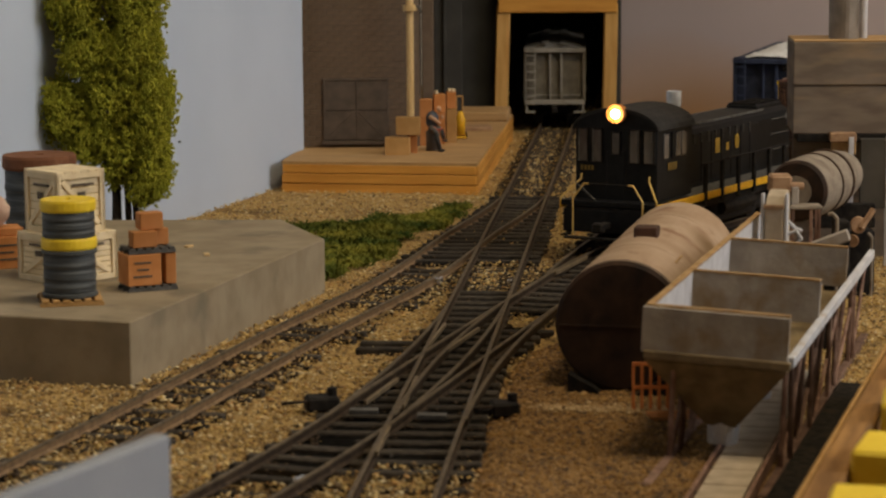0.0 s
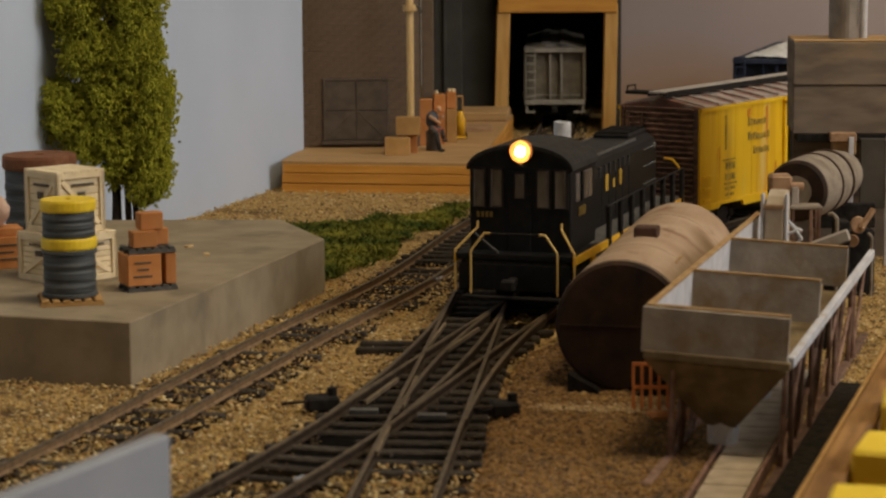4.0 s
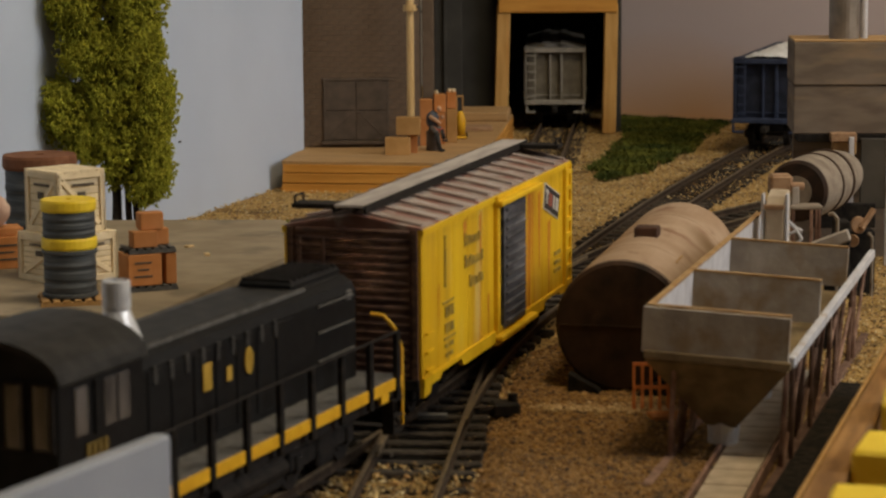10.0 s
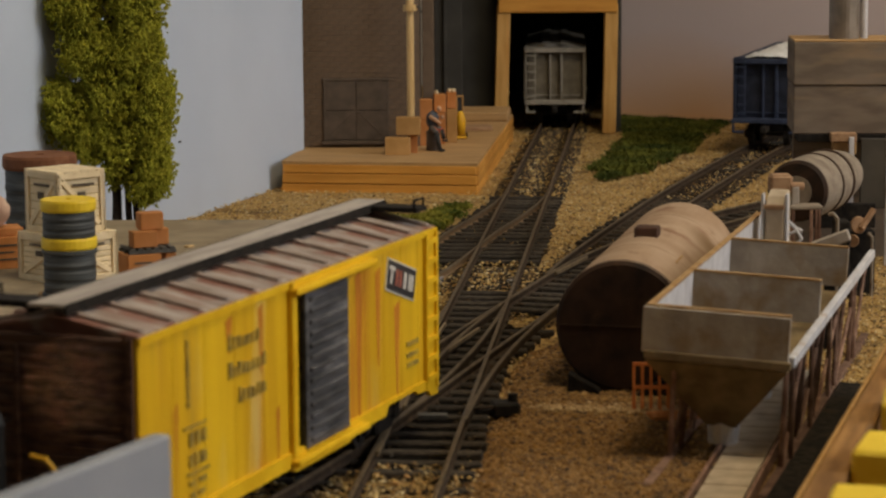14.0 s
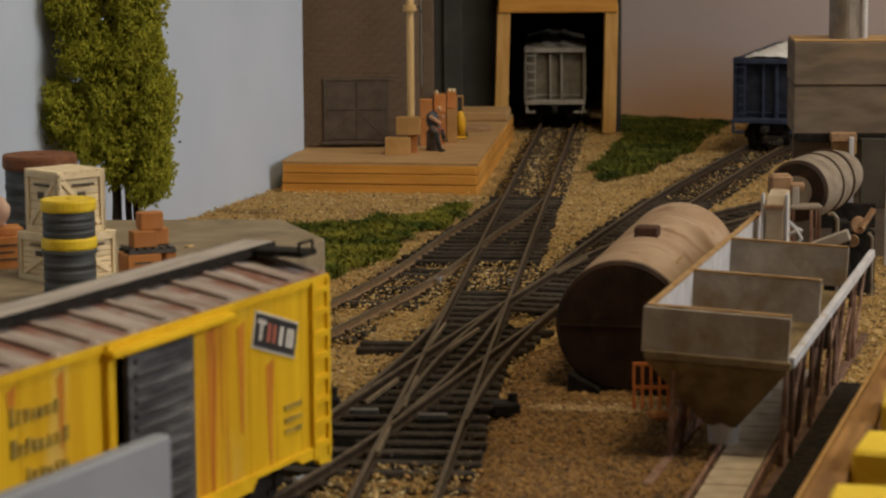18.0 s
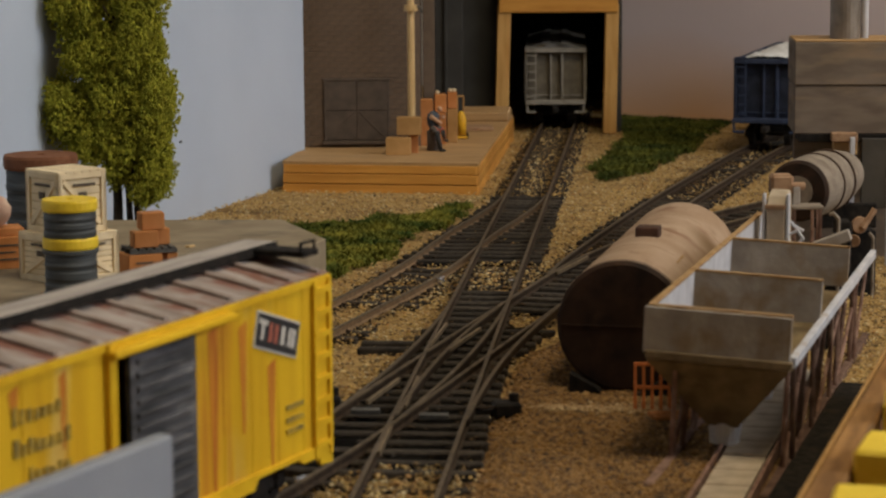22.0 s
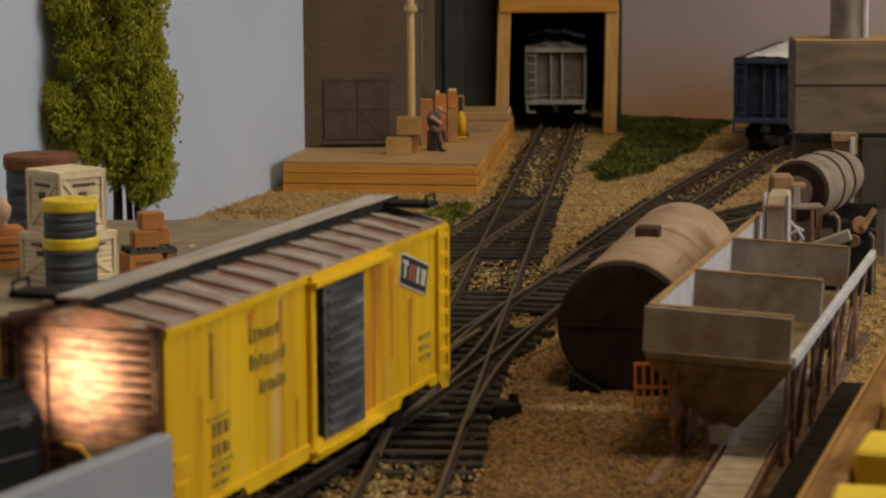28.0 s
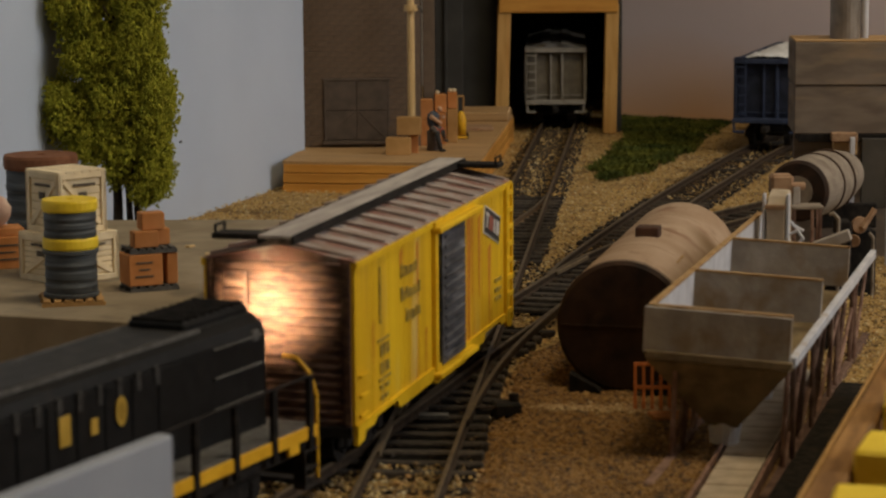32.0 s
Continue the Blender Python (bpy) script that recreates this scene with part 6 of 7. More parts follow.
def build_hopper(label, m, shell, sheet, load=None):
    h = thing("hopper_car", label, "hopper car", m, group="parked hopper cars")
    L, hw, z0, z1 = 0.1500, 0.0165, 0.0125, 0.0405
    part("body", bx((0, 0, (z0 + z1) / 2 + 0.001), (L - 0.024, 2 * hw - 0.002, z1 - z0 - 0.002)), sheet, h)
    for sx in (-1, 1):
        part("end_sheet", bx((sx * (L / 2 - 0.0110), 0, (z0 + z1) / 2), (0.0010, 2 * hw - 0.003, z1 - z0)), sheet, h)
        for y, w in ((-hw + 0.0006, 0.0009), (0.0037 * sx, 0.0013), (-0.0026 * sx, 0.0008), (hw - 0.0006, 0.0009)):
            part("end_post", bx((sx * (L / 2 - 0.0095), y, (z0 + z1) / 2), (0.0020, w, z1 - z0), 0.0001), shell, h)
        part("end_beam", bx((sx * (L / 2 - 0.0085), 0, z1 - 0.0008), (0.0030, 2 * hw, 0.0022), 0.0002), shell, h)
        part("end_rib", bx((sx * (L / 2 - 0.0102), 0, z0 + 0.0030), (0.0008, 2 * hw - 0.004, 0.0006)), shell, h)
        part("end_beam", bx((sx * (L / 2 - 0.0060), 0, z0 - 0.0004), (0.0080, 2 * hw, 0.0020), 0.0002), shell, h)
        lad = part("end_ladder", bx((sx * (L / 2 - 0.0068), -sx * (hw - 0.0056), (z0 + z1) / 2), (0.0007, 0.0007, z1 - z0)), shell, h)
        for k in range(7):
            part("rung", bx((sx * (L / 2 - 0.0068), -sx * (hw - 0.0034), z0 + 0.0025 + k * 0.0044), (0.0007, 0.0056, 0.0007)), shell, lad)
        for sy in (-1, 1):
            part("stirrup", rod(bmesh.new(), [(sx * (L / 2 - 0.0030), sy * hw * 0.94, z0), (sx * (L / 2 - 0.0030), sy * hw * 0.94, z0 - 0.0055), (sx * (L / 2 - 0.0030), sy * (hw * 0.94 - 0.005), z0 - 0.0055)], 0.0006), shell, h)
        part("coupler", bx((sx * (L / 2 + 0.0010), 0, 0.0088), (0.0110, 0.0030, 0.0030), 0.0005), DARK, h)
    for sy in (-1, 1):
        for k in range(11):
            part("side_post", bx((-L / 2 + 0.012 + k * (L - 0.024) / 10, sy * (hw - 0.0002), (z0 + z1) / 2), (0.0014, 0.0018, z1 - z0)), shell, h)
        part("top_chord", bx((0, sy * (hw - 0.0004), z1 - 0.0006), (L - 0.018, 0.0020, 0.0016)), shell, h)
    if load:
        bm = bmesh.new()
        n, w = 40, 10
        vs = [[bm.verts.new((-L / 2 + 0.013 + i * (L - 0.026) / n, -hw + 0.001 + j * (2 * hw - 0.002) / w, z1 - 0.001 + 0.0034 * math.sin(math.pi * j / w) * (0.6 + 0.4 * math.sin(math.pi * i / n)) + 0.0022 * abs(noise.noise((i * 0.5, j * 0.6, 5))))) for j in range(w + 1)] for i in range(n + 1)]
        for i in range(n):
            for j in range(w):
                bm.faces.new((vs[i][j], vs[i + 1][j], vs[i + 1][j + 1], vs[i][j + 1]))
        part("load", bm, load, h, "crumpled whitish load")
    else:
        part("car_roof", prism(bmesh.new(), [(-hw, z1), (hw, z1), (hw * 0.55, z1 + 0.0020), (-hw * 0.55, z1 + 0.0020)], -L / 2 + 0.010, L / 2 - 0.010, "x"), shell, h)
        for sy in (-1, 1):
            part("roof_walk", bx((0, sy * 0.0052, z1 + 0.0028), (L - 0.014, 0.0040, 0.0005)), shell, h)
        for k in range(6):
            part("roof_walk_support", bx((-L / 2 + 0.012 + k * 0.0252, 0, z1 + 0.0022), (0.0010, 0.0140, 0.0010)), shell, h)
    for k in range(3):
        bm = bmesh.new()
        bmesh.ops.create_cone(bm, cap_ends=True, segments=4, radius1=0.0050, radius2=0.0185, depth=0.0075, matrix=Matrix.Translation((-0.032 + k * 0.032, 0, 0.0090)) @ Matrix.Rotation(math.pi / 4, 4, "Z"))
        part("discharge_chute", bm, sheet, h)
    for x in (0.050, -0.050):
        build_truck(h, x, 0.0052, 0.0200)
    return h


def build_gondola():
    """A wooden car with a load of yellow blocks, close by on the right."""
    d = Vector((0.0398, 0.136)).normalized()
    turn = math.degrees(math.atan2(-d.x, d.y))
    g = thing("wooden_gondola", "brown wooden gondola with thick plank sides", "gondola", at(0.0542, 0.3690, 0.0, turn))
    part("floor", bx((0.019, 0.06, 0.0130), (0.036, 0.30, 0.0040)), GONWOOD, g)
    for x in (0.0031, 0.0349):
        part("cap_edge", bx((x - (0.0026 if x < 0.02 else -0.0026), 0.06, 0.0262), (0.0008, 0.30, 0.0030), 0.0003), WOODPOST, g, "pale worn cap edge")
        part("side_cap", bx((x + (0.0006 if x < 0.02 else -0.0006), 0.06, 0.0268), (0.0052, 0.30, 0.0024), 0.0005), GONWOOD, g, "wide brown plank along the side")
        for k, z in enumerate((0.0170, 0.0226)):
            part("side_plank", bx((x, 0.06, z), (0.0046, 0.30, 0.0054), 0.0003), GONWOOD, g)
    part("end_plank", bx((0.019, 0.2095, 0.0200), (0.024, 0.003, 0.0140), 0.0003), GONWOOD, g)
    part("underframe", bx((0.019, 0.06, 0.0090), (0.020, 0.29, 0.0060)), DARK, g)
    # black slab laid in to paint the gondola's shade on the ground
    bed = bx((0.0100, 0.060, 0.0004), (0.0600, 0.330, 0.0018), 0.0004)
    solid("roadbed", bed, GONSHADE, "black strip painting the shade on the ground under the gondola", "roadbed", at(0.0542, 0.3690, 0.0, turn), kind="structure")
    for y in (-0.03, 0.15):
        part("truck", bx((0.019, y, 0.0045), (0.022, 0.034, 0.0100), 0.001), DARK, g)
    for k in range(5):
        b = bx((0, 0, 0.0082), (0.0092, 0.0165, 0.0164), 0.0007)
        turned = Matrix.Rotation(radians((3, -2, 4, -3, 1)[k]), 4, "Z")
        solid("yellow_block", b, LOADYEL, "bright yellow block loaded in the gondola", "load block", at(0.0542, 0.3690, 0.0, turn) @ Matrix.Translation((0.0116, -0.0100 + k * 0.0385, 0.0150)) @ turned, group="yellow load blocks")


def build_panel():
    a, b = Vector((-0.0404, 0.3500)), Vector((-0.0960, 0.2310))
    d = b - a
    m = Matrix.Translation((a.x, a.y, 0.0)) @ Matrix.Rotation(math.atan2(d.y, d.x), 4, "Z")
    w = thing("grey_wall", "plain light grey freestanding wall panel near the track", "wall panel", m)
    part("panel", bx((d.length / 2, -0.0015, 0.0208), (d.length, 0.0030, 0.0446), 0.0004), GREYPANEL, w)
    part("footing", bx((d.length / 2, -0.0015, 0.0006), (d.length, 0.0080, 0.0030), 0.0003), GREYPANEL, w)


build_dock_goods()
build_platform_goods()
build_tank()
build_bins()
build_belt()
build_slat_frame()
build_mixer()
build_chute()
build_plant()
build_hopper("grey covered hopper car parked inside the dark tunnel", Matrix.Translation((portal_x(1.312) - 0.0036, 1.312, RT)) @ Matrix.Rotation(math.atan2(1, 0.052), 4, "Z") @ Matrix.Diagonal((1, 0.93, 0.96, 1)), HOPGREY, HOPSHADE)
build_hopper("dark blue hopper car with a whitish load on the branch track", Matrix.Translation((0.1715, 1.1930, RT)) @ Matrix.Rotation(math.atan2(1, 0.300), 4, "Z"), HOPBLUE, HOPNAVY, HOPLOAD)
build_gondola()
build_panel()

# ---- planting and loose stones ----


def scatter_mesh(name, centres, sizes, material, label, category, flat=0.55, seed=3):
    """Many small eight-sided grains as one mesh."""
    rng = np.random.default_rng(seed)
    n = len(centres)
    base = np.array([(1, 0, 0), (-1, 0, 0), (0, 1, 0), (0, -1, 0), (0, 0, 1), (0, 0, -1)], float)
    fc = np.array([(0, 2, 4), (2, 1, 4), (1, 3, 4), (3, 0, 4), (2, 0, 5), (1, 2, 5), (3, 1, 5), (0, 3, 5)])
    jit = rng.uniform(0.65, 1.25, (n, 6, 1))
    v = base[None] * jit + rng.normal(0, 0.16, (n, 6, 3))
    v[:, :, 2] *= flat
    a = rng.uniform(0, 2 * np.pi, n)
    c, s = np.cos(a)[:, None], np.sin(a)[:, None]
    x, y = v[:, :, 0] * c - v[:, :, 1] * s, v[:, :, 0] * s + v[:, :, 1] * c
    v = np.stack([x, y, v[:, :, 2]], 2) * np.asarray(sizes)[:, None, None] + np.asarray(centres)[:, None, :]
    f = (fc[None] + (np.arange(n) * 6)[:, None, None]).reshape(-1, 3)
    me = bpy.data.meshes.new(name)
    me.vertices.add(n * 6)
    me.vertices.foreach_set("co", v.reshape(-1).astype(np.float32))
    me.loops.add(len(f) * 3)
    me.loops.foreach_set("vertex_index", f.reshape(-1).astype(np.int32))
    me.polygons.add(len(f))
    me.polygons.foreach_set("loop_start", (np.arange(len(f)) * 3).astype(np.int32))
    me.update(calc_edges=True)
    me.validate()
    me.materials.append(material)
    return tagged(new(name, me), label, category, kind="stuff")


def line_distance(p, line):
    q = np.array([(v.x, v.y) for v in line])
    out = np.full(len(p), 9.0)
    for i in range(0, len(p), 4000):
        d = ((p[i:i + 4000, None, :] - q[None]) ** 2).sum(2)
        out[i:i + 4000] = np.sqrt(d.min(1))
    return out


def inside(p, poly):
    r = np.zeros(len(p), bool)
    n = len(poly)
    for i in range(n):
        (x0, y0), (x1, y1) = poly[i], poly[(i + 1) % n]
        if y0 == y1:
            continue
        hit = ((y0 > p[:, 1]) != (y1 > p[:, 1])) & (p[:, 0] < (x1 - x0) * (p[:, 1] - y0) / (y1 - y0) + x0)
        r ^= hit
    return r


MOUND = [(0.0360, 0.6640), (0.0230, 0.6400), (0.0150, 0.6050), (0.0120, 0.5750), (0.0085, 0.5420), (0.0045, 0.5050), (-0.0005, 0.4550), (0.0600, 0.4400), (0.0780, 0.5300), (0.0980, 0.6900), (0.0560, 0.7100), (0.0460, 0.6900)]
GRASS_A = [(-0.0600, 0.8800), (-0.0300, 0.9050), (0.0000, 0.9350), (0.0155, 0.9660), (0.0120, 0.9250), (-0.0020, 0.8700), (-0.0180, 0.8050), (-0.0330, 0.7700), (-0.0400, 0.7560), (-0.0450, 0.7850), (-0.0560, 0.8300)]
GRASS_B = [(0.0640, 1.0650), (0.0800, 1.1500), (0.0930, 1.2400), (0.0960, 1.3250), (0.1560, 1.2900), (0.1400, 1.2250), (0.1180, 1.1400), (0.0900, 1.0550), (0.0680, 1.0150)]


def build_stones():
    rng = np.random.default_rng(11)
    n = 150000
    # denser nearer the eye by drawing the depth unevenly
    y = 0.40 + 0.98 * rng.random(n) ** 1.35
    x = (rng.random(n) * 2 - 1) * 0.215 * y + 0.01
    p = np.stack([x, y], 1)
    size = rng.lognormal(math.log(0.00050), 0.36, n) * (1.02 - 0.22 * y)
    dp, dbm, dsd, dbr = (line_distance(p, l) for l in (TRACK_P, TRACK_B, TRACK_S, TRACK_C))
    keep = np.ones(n, bool)
    z = rng.uniform(-0.0004, 0.0006, n)
    u = rng.random(n)
    for d in (dp, dbm, dsd, dbr):
        keep &= np.abs(d - GAUGE / 2) > 0.0013
    rag = 0.0132 + 0.0022 * rng.random(n)
    slip = (dp < rag) & (y > 0.503) & (y < 0.675)
    slip |= (dp < 0.0100) & (y > 0.670) & (y < 0.733)
    slip |= (dbm < rag) & (y < 0.674) & (y > 0.496)
    slip |= (dbm < 0.0098) & (y > 0.692) & (y < 0.80)
    far_turn = ((dp < rag) | (dsd < rag)) & (y > FAR_TURN[0]) & (y < FAR_TURN[1])
    keep &= ~(slip & (u > 0.10)) & ~(far_turn & (u > 0.10))
    ballasted = ((dsd < 0.0150) | (dp < 0.0150) | (dbr < 0.0150)) & ~slip & ~far_turn
    z[ballasted] += 0.0007
    z[~slip & ((dp < 0.017) | (dbm < 0.017))] += 0.0006
    keep &= ~((dbr < 0.0125) & (y < 0.955) & (u > 0.15))
    keep &= ~(inside(p, MOUND) & (u > np.array([0.30 - 60 * mound_edge(a, b) if k else 0.0 for a, b, k in zip(x, y, inside(p, MOUND))]).clip(0.06, 1)))
    keep &= ~(inside(p, GRASS_A) & (u > 0.15)) & ~(inside(p, GRASS_B) & (u > 0.15))
    keep &= ~inside(p, [(-0.0783, 0.5957), (-0.0366, 0.7420), (-0.0530, 0.7930), (-0.1190, 0.8020), (-0.1800, 0.6300)])
    keep &= ~inside(p, [(-0.0670, 1.0020), (0.0142, 0.9880), (0.0352, 1.2120), (-0.0440, 1.215)])
    gx, gy = math.cos(math.atan2(0.0398, 0.136)), math.sin(math.atan2(0.0398, 0.136))
    bed_x, bed_y = (x - 0.0542) * gx - (y - 0.369) * gy, (x - 0.0542) * gy + (y - 0.369) * gx
    keep &= ~((bed_x > -0.0205) & (bed_x < 0.041) & (bed_y < 0.226) & (u > 0.05))
    c = np.stack([x, y, z + 0.0001], 1)[keep]
    scatter_mesh("ballast_stones", c, size[keep], STONE, "loose tan, brown and dark ballast stones along the tracks", "ballast")
    # dark cinders shaken along the rails
    q, zq = [], []
    for line, cnt in ((TRACK_C, 9500), (TRACK_P, 4200), (TRACK_B, 4200), (TRACK_S, 3400)):
        idx = rng.integers(1, len(line) - 1, cnt)
        for i in idx:
            d = (line[i + 1] - line[i - 1]).normalized()
            side = GAUGE / 2 * (1 if rng.random() < 0.5 else -1) + rng.normal(0, 0.0026)
            if abs(abs(side) - GAUGE / 2) < 0.0011:
                continue
            v = line[i] + Vector((-d.y, d.x)) * side + d * rng.uniform(-0.002, 0.002)
            q.append((v.x, v.y, 0.0011 + rng.uniform(0, 0.0005)))
    scatter_mesh("dark_cinders", np.array(q), rng.lognormal(math.log(0.00055), 0.3, len(q)), mat("dark_cinder", (0.03, 0.022, 0.016), (0.07, 0.05, 0.035), 900, 0.9, bump=0.3, spec=0.1, by_island=[(0.03, 0.022, 0.016), (0.06, 0.042, 0.028), (0.09, 0.06, 0.035)]), "dark cinders lying along the rails", "cinders", seed=9)
    # a line of pale gravel before the tank, and coarse lumps by the dock
    m = 700
    t = rng.random(m)
    c = np.stack([0.022 + 0.036 * t + rng.normal(0, 0.002, m), 0.5600 - 0.004 * t + rng.normal(0, 0.0022, m), np.full(m, 0.0019)], 1)
    scatter_mesh("pale_gravel", c, rng.lognormal(math.log(0.0005), 0.3, m), mat("pale_gravel_grain", (0.36, 0.25, 0.13), (0.50, 0.36, 0.20), 900, 0.9, bump=0.3, by_island=[(0.44, 0.30, 0.15), (0.56, 0.42, 0.24), (0.33, 0.21, 0.10)]), "pale gravel strewn in front of the tank", "gravel", seed=5)
    # dirt grains
    m = 44000
    q = np.stack([rng.uniform(-0.005, 0.10, m), rng.uniform(0.43, 0.715, m)], 1)
    q = q[inside(q, MOUND)]
    zz = np.array([mound_height(a, b) for a, b in q])
    scatter_mesh("dirt_grains", np.stack([q[:, 0], q[:, 1], zz], 1), rng.lognormal(math.log(0.00042), 0.35, len(q)), DIRTSTONE, "fine brown dirt grains on the mound", "dirt", seed=6)


def mound_edge(x, y):
    """Distance to the mound's ragged outline, inside it."""
    best = 9.0
    for (x0, y0), (x1, y1) in zip(MOUND, MOUND[1:] + MOUND[:1]):
        dx, dy = x1 - x0, y1 - y0
        t = max(0, min(1, ((x - x0) * dx + (y - y0) * dy) / (dx * dx + dy * dy)))
        best = min(best, math.hypot(x - x0 - t * dx, y - y0 - t * dy))
    return best


def mound_height(x, y):
    """Low dirt, scooped out a little where the tank's end lies in it."""
    scoop = 0.0015 * math.exp(-((x - 0.046) / 0.020) ** 4 - ((y - 0.590) / 0.022) ** 4)
    return -0.0006 - scoop + 0.0024 * min(1.0, max(0.0, mound_edge(x, y) + 0.0025 * noise.noise((x * 170, y * 170, 7))) / 0.008) + 0.0004 * noise.noise((x * 150, y * 150, 2)) + 0.00025 * noise.noise((x * 600, y * 600, 4))


def build_mound():
    bm = bmesh.new()
    xs = np.arange(-0.004, 0.102, 0.0016)
    ys = np.arange(0.438, 0.714, 0.0016)
    grid = {}
    pts = np.array([(x, y) for x in xs for y in ys])
    ok = inside(pts, MOUND)
    for (x, y), k in zip(pts, ok):
        if k:
            grid[(round((x + 0.004) / 0.0016), round((y - 0.438) / 0.0016))] = bm.verts.new((x, y, mound_height(x, y)))
    for (i, j), v in grid.items():
        q = [grid.get(k) for k in ((i, j), (i + 1, j), (i + 1, j + 1), (i, j + 1))]
        if all(q):
            bm.faces.new(q)
    solid("dirt_mound", bm, DIRT, "low mound of fine brown dirt under the tank", "dirt", kind="stuff", smooth=True)


def tufts(name, poly, n, seed, label, hmax=0.0026, material=None):
    rng = np.random.default_rng(seed)
    a = np.array(poly)
    lo, hi = a.min(0), a.max(0)
    p = rng.uniform(lo, hi, (n * 3, 2))
    p = p[inside(p, poly)][:n]
    k = np.array([noise.noise((x * 55, y * 55, seed)) for x, y in p])
    edge = np.array([min(math.hypot(x - a0 - max(0, min(1, ((x - a0) * (a1 - a0) + (y - b0) * (b1 - b0)) / ((a1 - a0) ** 2 + (b1 - b0) ** 2))) * (a1 - a0), y - b0 - max(0, min(1, ((x - a0) * (a1 - a0) + (y - b0) * (b1 - b0)) / ((a1 - a0) ** 2 + (b1 - b0) ** 2))) * (b1 - b0)) for (a0, b0), (a1, b1) in zip(poly, poly[1:] + poly[:1])) for x, y in p])
    ok = (k + np.clip(edge / 0.010, 0, 1) * 0.75 - 0.55 + rng.normal(0, 0.12, len(p))) > -0.35
    p, k = p[ok], k[ok]
    m = len(p)
    h = hmax * (0.35 + 0.65 * np.clip(0.5 + k, 0, 1)) * rng.uniform(0.5, 1.1, m)
    wd = rng.uniform(0.00025, 0.0006, m)
    ang = rng.uniform(0, np.pi, m)
    lean = rng.normal(0, 0.0011, (m, 2))
    z0 = rng.uniform(-0.0005, 0.0012, m)
    dx, dy = np.cos(ang) * wd, np.sin(ang) * wd
    v = np.zeros((m, 4, 3))
    v[:, 0] = np.stack([p[:, 0] - dx, p[:, 1] - dy, z0], 1)
    v[:, 1] = np.stack([p[:, 0] + dx, p[:, 1] + dy, z0], 1)
    v[:, 2] = np.stack([p[:, 0] + dx * 0.8 + lean[:, 0], p[:, 1] + dy * 0.8 + lean[:, 1], z0 + h], 1)
    v[:, 3] = np.stack([p[:, 0] - dx * 0.8 + lean[:, 0], p[:, 1] - dy * 0.8 + lean[:, 1], z0 + h * 0.8], 1)
    me = bpy.data.meshes.new(name)
    me.from_pydata(v.reshape(-1, 3).tolist(), [], [(i * 4, i * 4 + 1, i * 4 + 2, i * 4 + 3) for i in range(m)])
    me.materials.append(material or GRASS)
    tagged(new(name, me), label, "grass", kind="stuff")


